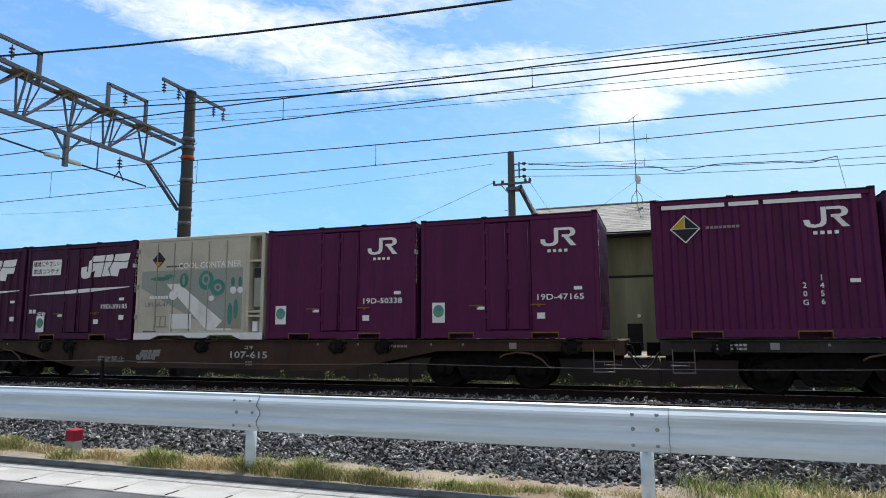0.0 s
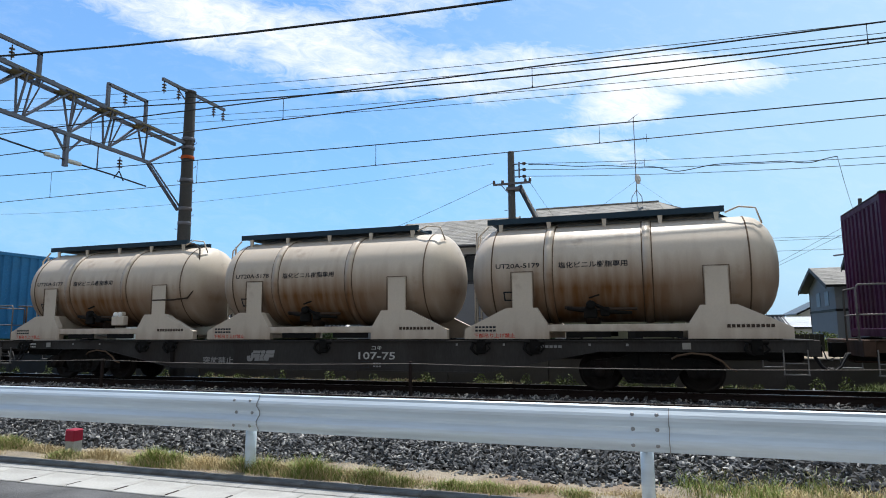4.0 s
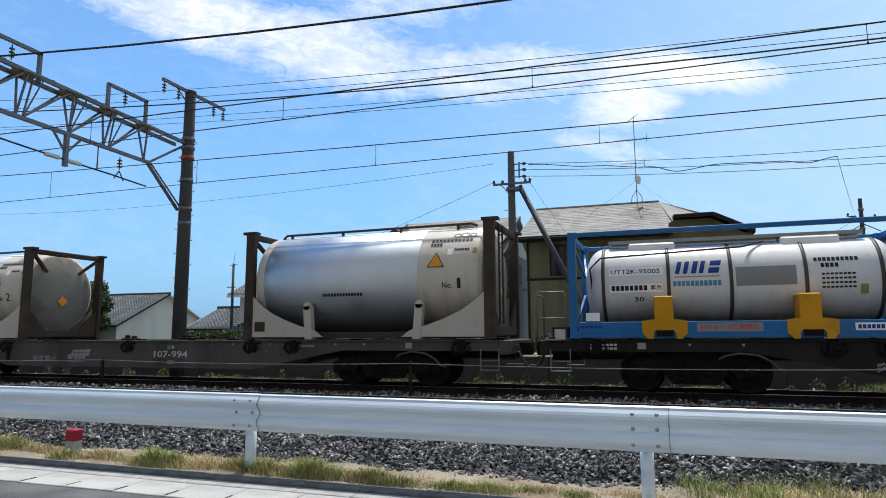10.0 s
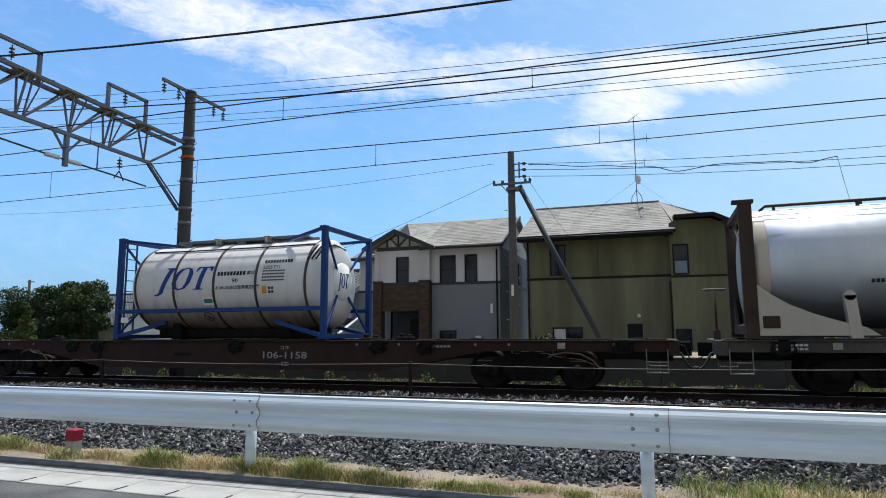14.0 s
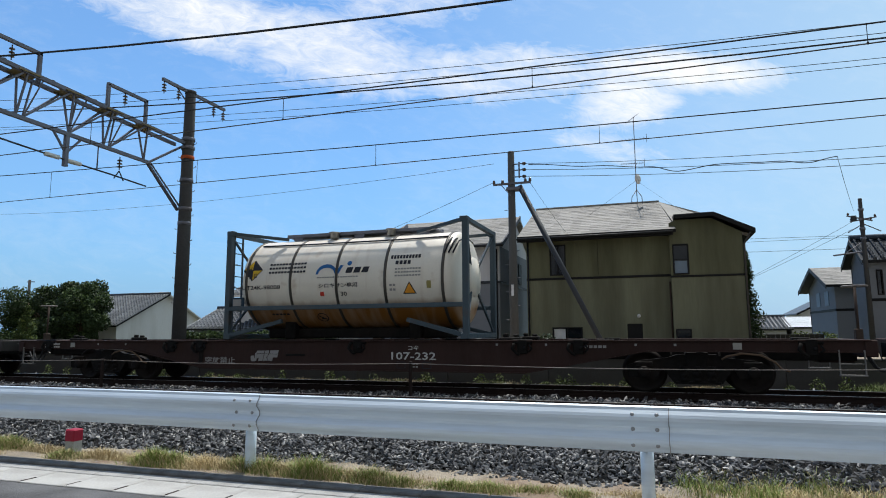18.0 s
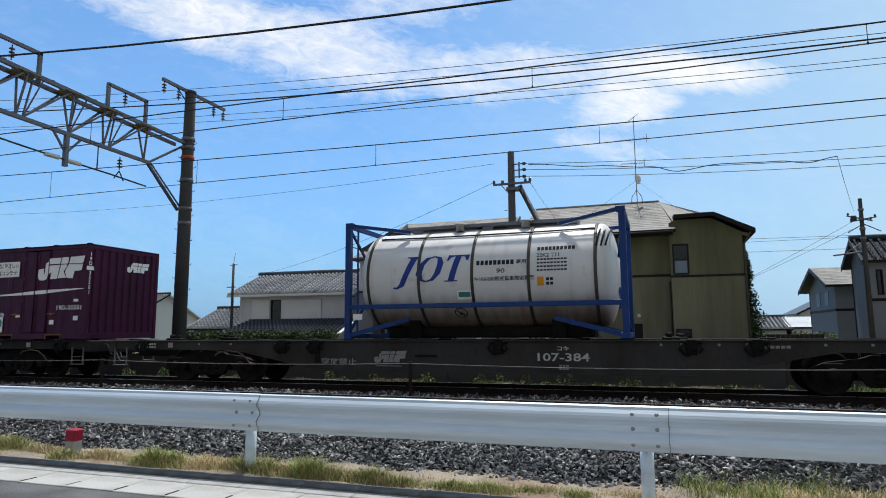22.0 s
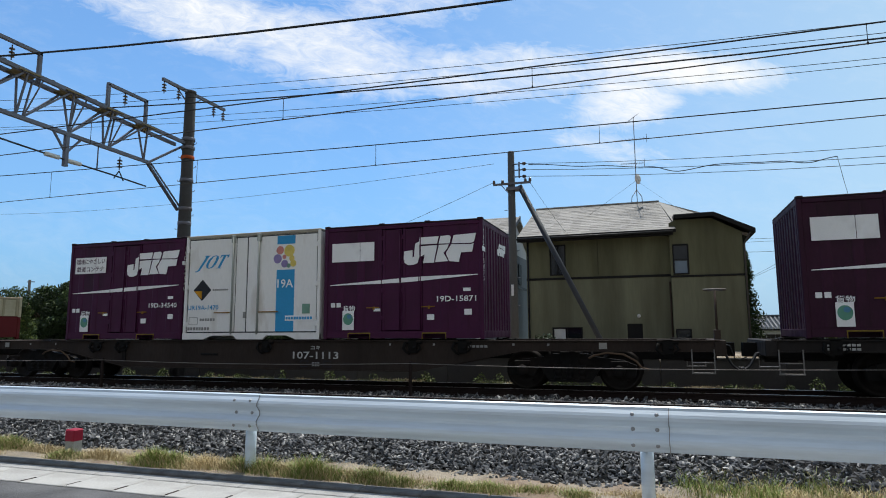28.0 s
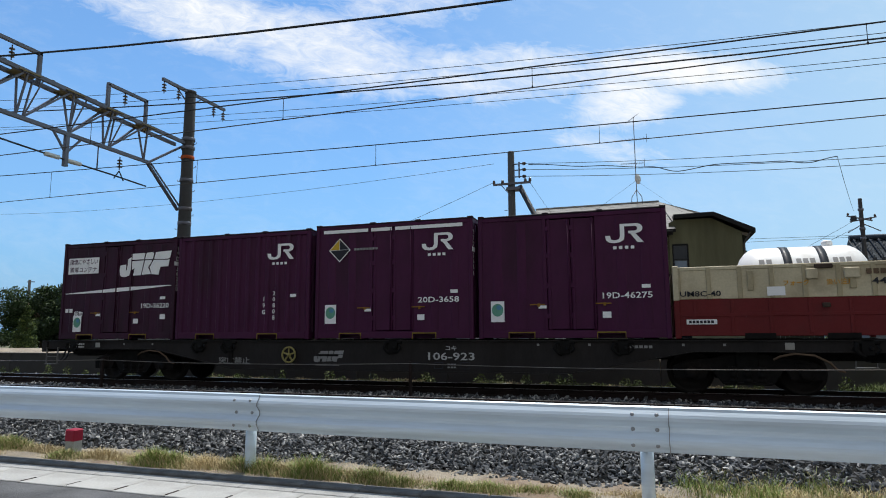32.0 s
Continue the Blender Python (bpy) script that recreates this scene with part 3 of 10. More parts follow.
def blades(name, clumps, material_, label, seed, category="grass", width=0.0025):
    """Grass and weeds as joined blades: rounded tufts of (x, y, spread x, spread y, height, count)."""
    rng = np.random.default_rng(seed)
    co, fa, o = [], [], 0
    for cx, cy, sx, sy, h, n in clumps:
        u, w_ = rng.normal(0, 1, n), rng.normal(0, 1, n)
        x, y = cx + u * sx, cy + w_ * sy
        keep = (y > -8.12) & ((y < 4.25) | (y > 4.55))
        x, y, u, w_ = x[keep], y[keep], u[keep], w_[keep]
        n = len(x)
        z = np.where(y < -7.0, GROUND + 0.0, np.where(y < 0, GROUND + (y + 7.0) * 0.15, np.where(y > 4.5, BANK, -0.33)))
        k = h * rng.uniform(0.25, 1.0, n) * (0.35 + 0.65 * np.exp(-(u * u + w_ * w_) * 0.45))
        a, lean, w = rng.uniform(0, 6.283, n), rng.uniform(0.1, 1.2, n), width * rng.uniform(0.6, 1.7, n)
        lean = lean * k
        dx, dy = np.cos(a), np.sin(a)
        rows = [(x - dy * w, y + dx * w, z), (x + dy * w, y - dx * w, z), (x + dx * lean * 0.4 + dy * w * 0.8, y + dy * lean * 0.4 - dx * w * 0.8, z + k * 0.6),
                (x + dx * lean * 0.4 - dy * w * 0.8, y + dy * lean * 0.4 + dx * w * 0.8, z + k * 0.6), (x + dx * lean, y + dy * lean, z + k)]
        co.append(np.stack([np.stack(q, 1) for q in rows], 1).reshape(-1, 3))
        i = o + np.arange(n)[:, None] * 5
        fa += (i + np.array([0, 1, 2, 3])).tolist() + (i + np.array([3, 2, 4])).tolist()
        o += 5 * n
    me = bpy.data.meshes.new(name)
    me.from_pydata(np.concatenate(co).tolist(), [], fa)
    me.materials.append(M[material_])
    return tagged(part(name, me, None), label, category, kind="stuff")


def verge_plants():
    rnd = random.Random(63)
    green, dry = [], []
    # rounded tufts along the kerb: x, y, spread, height, greenness
    for x, y, sx, h, lush in ((-9.9, -7.6, 0.5, 0.2, 0.7), (-8.5, -7.6, 0.28, 0.24, 0.9), (-7.95, -7.65, 0.22, 0.24, 1.0), (-6.72, -7.90, 0.13, 0.16, 1.1), (-5.40, -7.90, 0.15, 0.27, 1.7), (-5.15, -7.86, 0.13, 0.22, 1.3),
                              (-4.25, -7.88, 0.13, 0.24, 0.9), (-3.95, -7.90, 0.12, 0.26, 0.9), (-3.42, -7.92, 0.14, 0.30, 1.5), (-3.15, -7.92, 0.12, 0.20, 0.9), (-2.72, -7.92, 0.14, 0.22, 1.1), (-2.42, -7.98, 0.13, 0.16, 0.8),
                              (-1.85, -7.98, 0.16, 0.15, 1.2), (-1.55, -7.94, 0.14, 0.14, 1.3), (-1.15, -7.85, 0.10, 0.10, 0.7), (-0.75, -7.9, 0.10, 0.12, 0.9)):
        green.append((x, y, sx, 0.08, h * 0.86, int(1250 * lush * sx / 0.15)))
        dry.append((x + 0.08, y, sx * 1.3, 0.10, h * 0.7, int(620 * sx / 0.15)))
        dry.append((x, y - 0.02, sx, 0.08, h, int(260 * sx / 0.15)))
    # straw-coloured patches between them
    for x, y, sx, h, n in ((-7.3, -7.7, 0.25, 0.12, 1500), (-6.3, -7.75, 0.22, 0.14, 1600), (-5.85, -7.8, 0.15, 0.10, 800), (-4.75, -7.85, 0.18, 0.18, 1900), (-4.45, -7.85, 0.14, 0.16, 1300), (-3.7, -7.85, 0.12, 0.18, 900), (-2.9, -7.85, 0.13, 0.16, 900), (-0.95, -7.75, 0.12, 0.07, 500), (-0.25, -7.75, 0.2, 0.08, 700)):
        dry.append((x, y, sx, 0.10, h, n))
    dry += [(-8.5 + i * 0.28, -7.9 + rnd.uniform(-0.12, 0.2), 0.2, 0.10, rnd.uniform(0.04, 0.09), rnd.randint(60, 260)) for i in range(32)]
    # thin pale feathery growth over the foot of the ballast past the last post
    for i in range(46):
        x = rnd.uniform(0.02, 2.7)
        green.append((x, rnd.uniform(-7.7, -6.85), 0.12, 0.14, rnd.uniform(0.06, 0.22), rnd.randint(60, 190)))
        dry.append((x + 0.1, rnd.uniform(-7.7, -6.9), 0.14, 0.16, rnd.uniform(0.06, 0.20), rnd.randint(90, 240)))
    blades("grass", green, "grass_green", "tufts of green grass on the sandy verge", 61)
    blades("grass", dry, "grass_dry", "dry straw-coloured grass on the verge", 62)
    straw = []
    for i in range(40):
        straw.append((rnd.uniform(-24, 9), rnd.uniform(2.6, 3.9), 0.3, 0.15, rnd.uniform(0.06, 0.18), 260))
    low = []
    for i in range(70):
        x = rnd.uniform(4.3, 12.0)
        low.append((x, rnd.uniform(3.3, 4.05), 0.3, 0.12, rnd.uniform(0.14, 0.36), 380))
        straw.append((x + 0.2, rnd.uniform(3.3, 4.0), 0.3, 0.14, rnd.uniform(0.10, 0.28), 130))
    for i in range(34):
        x = rnd.uniform(-18.0, 4.0)
        low.append((x, rnd.uniform(3.4, 4.05), 0.22, 0.10, rnd.uniform(0.10, 0.24), 150))
        straw.append((x + 0.2, rnd.uniform(3.2, 4.0), 0.3, 0.14, rnd.uniform(0.10, 0.22), 150))
    # and on the top of the bank behind it
    for i in range(90):
        straw.append((rnd.uniform(-22, 12), rnd.uniform(4.7, 6.5), 0.3, 0.2, rnd.uniform(0.05, 0.14), 120))
    blades("weeds", low, "weed", "low green growth along the far wall", 66, "weeds", 0.004)
    blades("weeds", straw, "grass_dry", "dry weeds along the far wall", 65, "weeds", 0.004)


ground(), road(), ballast(), verge_plants()
track(0.0, 0.0, (-0.567, 0.567))
track(TRACK_TWO[0], TRACK_TWO[1], (-0.567, 0.567))
guardrail(), marker_post(), far_wall(), rope_fence()

# ---- overhead line: pole, lattice beam, wires ----
PX, PY = -15.4, 3.42


def insulator(parent, x, y, z, n=3, down=True, r=0.07):
    s = Shape()
    for i in range(n):
        a = z - i * 0.10
        s.lathe([(a - 0.055, 0.02), (a - 0.05, r), (a - 0.03, r), (a, 0.03)], 10, "z", (x, y, 0), cap=False)
    s.tube([(x, y, z + 0.08), (x, y, z - n * 0.10 - 0.03)], 0.016, 6)
    return part("insulator", s, "porcelain", parent, "brown ribbed insulator")


def catenary_pole():
    p = thing("catenary_pole", "tall dark concrete railway pole with a cross arm at its top", "catenary pole", pose(PX + 0.24, PY, 0))
    part("shaft", Shape().lathe([(-0.4, 0.235), (4.4, 0.215), (9.55, 0.175), (9.58, 0.16)], 20, "z"), "pole_concrete", p)
    part("top_cap", Shape().lathe([(9.50, 0.19), (9.60, 0.19), (9.63, 0.10)], 16, "z"), "pole_concrete", p)
    for z, m in ((7.85, "truss_steel"), (7.55, "truss_steel"), (7.2, "orange_band"), (6.4, "truss_steel"), (5.4, "truss_steel"), (4.9, "truss_steel")):
        part("band", Shape().lathe([(z - 0.06, 0.215), (z - 0.055, 0.225), (z + 0.055, 0.222), (z + 0.06, 0.21)], 18, "z", cap=False), m, p, "orange band" if m == "orange_band" else "")
    s = Shape()
    for i in range(14):
        z = 2.2 + i * 0.42
        a = 1 if i % 2 else -1
        s.tube([(a * 0.19, 0, z), (a * 0.36, -0.02, z), (a * 0.37, -0.02, z + 0.05)], 0.012, 5)
    part("step_bolts", s, "truss_steel", p)
    s = Shape().bar((-0.02, -1.3, 9.56), (-0.02, 1.85, 9.56), 0.09, 0.10)
    s.bar((-0.04, -0.6, 9.52), (-0.06, 0, 9.1), 0.03).bar((-0.04, 0.6, 9.52), (-0.06, 0, 9.1), 0.03)
    part("cross_arm", s, "truss_steel", p)
    for y in (-1.22, -0.55, 0.14, 1.25, 1.78):
        insulator(p, -0.02, y, 9.42, 3)
    return p


def lattice_beam():
    b = thing("catenary_beam", "grey steel lattice beam spanning the tracks", "catenary beam", pose(PX, 0, 0))
    far, near = 3.3, -9.5
    for x in (-0.22, 0.22):
        s = Shape().bar((x, far, 7.70), (x, near, 8.22), 0.09, 0.11)
        part("top_chord", s, "truss_steel", b)
    part("bottom_chord", Shape().bar((0, 1.95, 6.68), (0, near, 6.88), 0.10, 0.10), "truss_steel", b)
    part("knee", Shape().bar((-0.05, 1.95, 6.66), (-0.05, 3.38, 5.38), 0.08).bar((0.08, 1.95, 6.66), (0.08, 3.38, 5.44), 0.04), "truss_steel", b)
    part("knee", Shape().bar((0, 1.95, 6.70), (0, 3.35, 7.60), 0.07), "truss_steel", b)
    y, i = 1.62, 0
    while y > near + 1.2:
        top = lambda q: 7.76 + (3.3 - q) * 0.0406
        bot = 6.68 + (1.95 - y) * 0.0175
        s = Shape()
        for x in (-0.22, 0.22):
            s.bar((x, y, top(y)), (0, y - 0.10 if i % 2 else y + 0.1, bot), 0.045)
        part("post", s, "truss_steel", b)
        s = Shape()
        for x in (-0.22, 0.22):
            s.bar((x, y, top(y)), (0, y - 1.28, 6.70 + (1.95 - y + 1.28) * 0.0175), 0.05)
            s.bar((0, y - 1.28, bot), (x, y - 0.9, top(y - 0.9)), 0.04)
        part("brace", s, "truss_steel", b)
        part("gusset", Shape().box(-0.3, 0.3, y - 0.30, y + 0.3, top(y) - 0.09, top(y) - 0.06), "gusset_ochre", b, "rusty ochre gusset plate")
        part("tie", Shape().bar((-0.22, y, top(y) + 0.01), (0.22, y - 0.64, top(y - 0.64) + 0.01), 0.04).bar((0.22, y - 0.64, top(y - 0.64) + 0.01), (-0.22, y - 1.28, top(y - 1.28) + 0.01), 0.04), "truss_steel", b)
        y -= 1.36
        i += 1
    # hanger horns above the beam and the drop post below it
    for a, c in ((0.22, 1.70), (-3.6, -2.02)):
        z = 8.68
        part("horn", Shape().bar((0, a, 7.85), (0, a, z), 0.09).bar((0, a - 0.04, z), (0, c + 0.04, z - 0.02), 0.09).bar((0, c, z), (0, c, 7.82), 0.09), "truss_steel", b, "portal-shaped steel horn")
    insulator(b, 0, 0.86, 8.55, 3)
    insulator(b, 0, -2.79, 8.50, 3)
    part("drop_post", Shape().bar((0, -1.05, 6.74), (0, -1.05, 5.80), 0.11).bar((0, -1.55, 6.80), (0, -1.07, 6.2), 0.05).bar((0, -0.55, 6.74), (0, -1.03, 6.2), 0.05), "truss_steel", b)
    insulator(b, 0, 0.80, 6.48, 3, r=0.08)
    insulator(b, 0, -3.1, 6.45, 3, r=0.08)
    s = Shape().bar((0, 0.80, 6.12), (0, 0.62, 5.85), 0.025).bar((0, 0.80, 6.12), (0, 0.98, 5.85), 0.025)
    s.tube([(0, 1.88, 5.88), (0, 0.58, 5.94), (0, -0.77, 5.98), (0, -1.98, 6.02), (0, -2.89, 6.06), (0, -4.4, 6.14)], 0.025, 6)
    part("cross_span", s, "cable", b)
    for y, z in ((-0.77, 5.98), (-1.45, 6.00)):
        part("strain_insulator", Shape().lathe([(-0.24, 0.03), (-0.2, 0.065), (0.2, 0.065), (0.24, 0.03)], 10, "y", (0, y, z)), "white_porcelain", b, "pale strain insulator")
    return b


def wire(name, label, pts, r, material_="cable", droppers=()):
    w = thing(name, label, "wire")
    part("strand", Shape().tube(pts, r, 5), material_, w)
    for x, y, z0, z1 in droppers:
        part("dropper", Shape().tube([(x, y, z0), (x, y, z1)], 0.006, 4), material_, w)
        part("clamp", Shape().box(x - 0.012, x + 0.012, y - 0.012, y + 0.012, z0 - 0.012, z0 + 0.03, 0.004), material_, w)
    return w


def sag(x0, x1, y, z_mid, x_mid, k, n=40):
    return [(x0 + (x1 - x0) * i / n, y, z_mid + k * (x0 + (x1 - x0) * i / n - x_mid) ** 2) for i in range(n + 1)]


def curve(c, y, x0=-70, x1=44, step=3):
    """A hanging wire at y whose height is a quadratic in x, led on straight past its ends."""
    return [(x, y, c[0] * x * x + c[1] * x + c[2]) for x in range(x0, x1 + 1, step)]


def overhead():
    con, mes = (0.0, 0.0, 5.265), (0.00035, -0.0165, 5.665)
    con2, mes2 = (0.0002, 0.0, 5.198), (0.0001, -0.0135, 5.535)
    at = lambda c, x: c[0] * x * x + c[1] * x + c[2]
    for y, c, m, x0, dx in ((0.0, con, mes, -6.41, 5.385), (-3.8, con2, mes2, -1.79, 4.79)):
        wire("contact_wire", "thin copper contact wire over the track", curve(c, y), 0.011, "copper")
        drops = [(x0 + i * dx, y, at(c, x0 + i * dx), at(m, x0 + i * dx)) for i in range(-6, 7)]
        w = wire("messenger_wire", "sagging messenger wire with droppers to the contact wire", curve(m, y), 0.013, "cable", drops)
        part("hanger", Shape().tube([(PX, y, at(m, PX)), (PX, y, 6.74)], 0.02, 6), "truss_steel", w)
    wire("feeder_cable", "thick black feeder cable high over the track", curve((0.0025, -0.0316, 6.348), -4.5, -46, 44), 0.022)
    wire("feeder_cable", "thick black feeder cable high over the track", curve((0.00155, -0.034, 7.287), 0.86, -58, 44), 0.020)
    for y, c in ((2.2, (0.00111, -0.0414, 8.285)), (2.87, (0.00086, -0.0426, 8.312)), (4.67, (0.00075, -0.0390, 8.391)), (5.2, (0.00118, -0.0314, 8.370))):
        wire("feeder_wire", "thin feeder wire from the pole's cross arm", curve(c, y, -58, 44), 0.009)


catenary_pole(), lattice_beam(), overhead()

# ---- the goods train ----
mat("wine", (0.098, 0.011, 0.068), 0.42, vary=0.10, grain=3, bump=0.0015, fine=14, dirt=(0.036, 0.008, 0.028), amount=0.3, spots=1.1, stretch=(1, 1, 0.4))
mat("wine_old", (0.058, 0.008, 0.041), 0.5, vary=0.14, grain=3, bump=0.002, fine=12, dirt=(0.024, 0.007, 0.015), amount=0.5, spots=1.3, stretch=(1, 1, 0.4))
mat("wine_dark", (0.040, 0.008, 0.026), 0.55, vary=0.2, grain=3, bump=0.002, fine=12, dirt=(0.020, 0.008, 0.013), amount=0.7, spots=1.6, stretch=(1, 1, 0.4))
mat("wine_roof", (0.02, 0.012, 0.018), 0.7, vary=0.2, grain=5)
mat("letter_white", (0.92, 0.92, 0.92), 0.55, vary=0.06, grain=8, dirt=(0.62, 0.60, 0.60), amount=0.2)
mat("letter_worn", (0.50, 0.495, 0.48), 0.6, vary=0.2, grain=14, dirt=(0.2, 0.19, 0.18), amount=0.4, spots=8)
mat("letter_grey", (0.27, 0.265, 0.26), 0.6, vary=0.1, grain=10)
mat("letter_dark", (0.025, 0.027, 0.035), 0.5, vary=0.1)
mat("cream", (0.60, 0.56, 0.47), 0.55, vary=0.08, grain=3, dirt=(0.38, 0.33, 0.26), amount=0.4, spots=1.1)
mat("cream_shade", (0.35, 0.375, 0.345), 0.6, vary=0.08, grain=3)
mat("cream_yellow", (0.56, 0.49, 0.34), 0.55, vary=0.14, grain=4, dirt=(0.28, 0.21, 0.13), amount=0.6, spots=2.0)
mat("cream_stake", (0.40, 0.34, 0.22), 0.6, vary=0.15, grain=4)
mat("cream_dark", (0.36, 0.33, 0.27), 0.6, vary=0.12, grain=4)
mat("jade", (0.065, 0.25, 0.215), 0.5, vary=0.2, grain=6)
mat("clean_white", (0.87, 0.865, 0.85), 0.45, vary=0.05, grain=3, dirt=(0.50, 0.44, 0.36), amount=0.25, spots=2.4, stretch=(1, 1, 0.35))
mat("sky_blue", (0.04, 0.32, 0.62), 0.5, vary=0.08, grain=4)
mat("yellow", (0.62, 0.40, 0.03), 0.55, vary=0.12, grain=7, dirt=(0.3, 0.18, 0.05), amount=0.4)
mat("worn_yellow", (0.28, 0.19, 0.03), 0.7, vary=0.3, grain=8, dirt=(0.05, 0.035, 0.02), amount=0.9, spots=5)
mat("amber", (0.60, 0.28, 0.01), 0.5, vary=0.12, grain=6, dirt=(0.25, 0.12, 0.03), amount=0.4)
mat("latch_ochre", (0.26, 0.13, 0.02), 0.6, vary=0.2, grain=10)
mat("olive_frame", (0.32, 0.27, 0.095), 0.55, vary=0.14, grain=6, dirt=(0.16, 0.13, 0.06), amount=0.5)
mat("blue_box", (0.036, 0.205, 0.45), 0.45, vary=0.16, grain=3, bump=0.002, fine=10, dirt=(0.05, 0.17, 0.32), amount=0.3, spots=1.2)
mat("rod_blue", (0.010, 0.045, 0.10), 0.5, vary=0.15, grain=6)
mat("blue_frame", (0.022, 0.145, 0.38), 0.45, vary=0.12, grain=5, dirt=(0.10, 0.09, 0.08), amount=0.3)
mat("navy_frame", (0.014, 0.05, 0.20), 0.45, vary=0.12, grain=5, dirt=(0.08, 0.06, 0.05), amount=0.3)
mat("teal_frame", (0.060, 0.085, 0.105), 0.5, vary=0.14, grain=5, dirt=(0.10, 0.07, 0.05), amount=0.4)
mat("dark_walkway", (0.022, 0.045, 0.07), 0.6, vary=0.15, grain=5)
mat("band_dark", (0.075, 0.068, 0.060), 0.5, 0.3, vary=0.2, grain=6)
mat("steel_band", (0.30, 0.29, 0.27), 0.4, 0.6, vary=0.15, grain=6)
mat("rust_frame", (0.060, 0.042, 0.032), 0.7, vary=0.25, grain=6, dirt=(0.035, 0.022, 0.016), amount=0.6)
mat("brown_wagon", (0.066, 0.038, 0.026), 0.7, vary=0.25, grain=4, dirt=(0.030, 0.019, 0.014), amount=0.7, spots=1.0, stretch=(1, 1, 0.3))
mat("grey_wagon", (0.043, 0.040, 0.038), 0.7, vary=0.25, grain=4, dirt=(0.022, 0.016, 0.013), amount=0.7, spots=1.0, stretch=(1, 1, 0.3))
mat("pale_wagon", (0.088, 0.077, 0.072), 0.7, vary=0.22, grain=4, dirt=(0.040, 0.030, 0.025), amount=0.6, spots=1.0, stretch=(1, 1, 0.3))
mat("soot_wagon", (0.034, 0.024, 0.019), 0.7, vary=0.25, grain=4, dirt=(0.016, 0.011, 0.009), amount=0.7, spots=1.0, stretch=(1, 1, 0.3))
mat("dark_wagon", (0.022, 0.019, 0.018), 0.7, vary=0.25, grain=4, dirt=(0.014, 0.010, 0.008), amount=0.6, spots=1.0, stretch=(1, 1, 0.3))
mat("red_wagon", (0.034, 0.0175, 0.0145), 0.7, vary=0.18, grain=4, dirt=(0.028, 0.016, 0.013), amount=0.5, spots=1.0, stretch=(1, 1, 0.3))
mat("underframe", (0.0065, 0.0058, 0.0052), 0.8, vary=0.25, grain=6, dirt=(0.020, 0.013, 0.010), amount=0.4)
mat("wheel_steel", (0.022, 0.018, 0.016), 0.6, 0.4, vary=0.2, grain=8)
mat("grip_steel", (0.20, 0.19, 0.18), 0.5, 0.4, vary=0.15, grain=8)
mat("sticker_green", (0.13, 0.33, 0.24), 0.5, vary=0.2, grain=20)
mat("sticker_blue", (0.10, 0.27, 0.42), 0.5, vary=0.15, grain=20)
mat("label_orange", (0.72, 0.30, 0.03), 0.5, vary=0.1)
mat("label_red", (0.55, 0.05, 0.03), 0.5, vary=0.1)
mat("wave_blue", (0.025, 0.12, 0.32), 0.5, vary=0.15, grain=20)
mat("faded_red", (0.62, 0.25, 0.22), 0.6, vary=0.15, grain=20)
mat("faded_violet", (0.30, 0.24, 0.46), 0.6, vary=0.15, grain=20)
mat("faded_yellow", (0.78, 0.62, 0.16), 0.6, vary=0.15, grain=20)
mat("faded_green", (0.20, 0.36, 0.28), 0.6, vary=0.15, grain=20)
mat("brand_blue", (0.02, 0.05, 0.26), 0.45, vary=0.08)
mat("vermilion", (0.135, 0.014, 0.016), 0.5, vary=0.14, grain=4, dirt=(0.09, 0.016, 0.016), amount=0.4)
mat("dull_steel", (0.22, 0.205, 0.19), 0.55, 0.3, vary=0.2, grain=4, dirt=(0.11, 0.085, 0.07), amount=0.5)
mat("rust_line", (0.12, 0.078, 0.050), 0.7, vary=0.3, grain=8)
mat("brushed", (0.56, 0.60, 0.65), 0.44, 0.9, vary=0.05, grain=1.2, dirt=(0.45, 0.45, 0.45), amount=0.0, spots=0.7, stretch=(1, 1, 0.3))
M["tank_tan"] = stained("tank_tan", (0.61, 0.535, 0.45), (0.19, 0.085, 0.030), -0.36, 0.36, 0.42, strength=1.0, mid=-0.35)
M["tank_cream"] = stained("tank_cream", (0.85, 0.78, 0.68), (0.34, 0.20, 0.10), -1.0, 0.1, 0.42)
M["tank_white"] = stained("tank_white", (0.70, 0.695, 0.69), (0.17, 0.095, 0.045), -0.86, -0.34, 0.38)
M["tank_clean"] = stained("tank_clean", (0.70, 0.695, 0.69), (0.28, 0.25, 0.21), -0.7, -0.2, 0.35, strength=0.6)
M["tank_gold"] = stained("tank_gold", (0.72, 0.675, 0.59), (0.26, 0.11, 0.02), -0.66, -0.42, 0.38, strength=1.0)
M["tank_beige"] = stained("tank_beige", (0.58, 0.53, 0.46), (0.20, 0.13, 0.085), -1.1, -0.2, 0.42)
M["swap_skirt"] = stained("swap_skirt", (0.50, 0.46, 0.40), (0.20, 0.15, 0.10), -1.3, -0.6, 0.5, strength=0.6)


def travel(t):
    """How far the train has gone, in metres, t seconds after the start."""
    k = (t - 16) / 16
    s = 5.92028 * t - 0.0381 * k ** 2 + 0.14254 * k ** 3 - 0.02547 * k ** 4
    # a short lag about the tenth second
    return s - 0.06 * math.exp(-((t - 10.05) / 0.28) ** 2) - 0.02 * math.exp(-((t - 10.7) / 0.4) ** 2)


MOVERS, WHEELS = [], []
DECK, FRONT = 1.035, -1.225


def slanted(o, k):
    return [(x + z * k, z) for x, z in o]


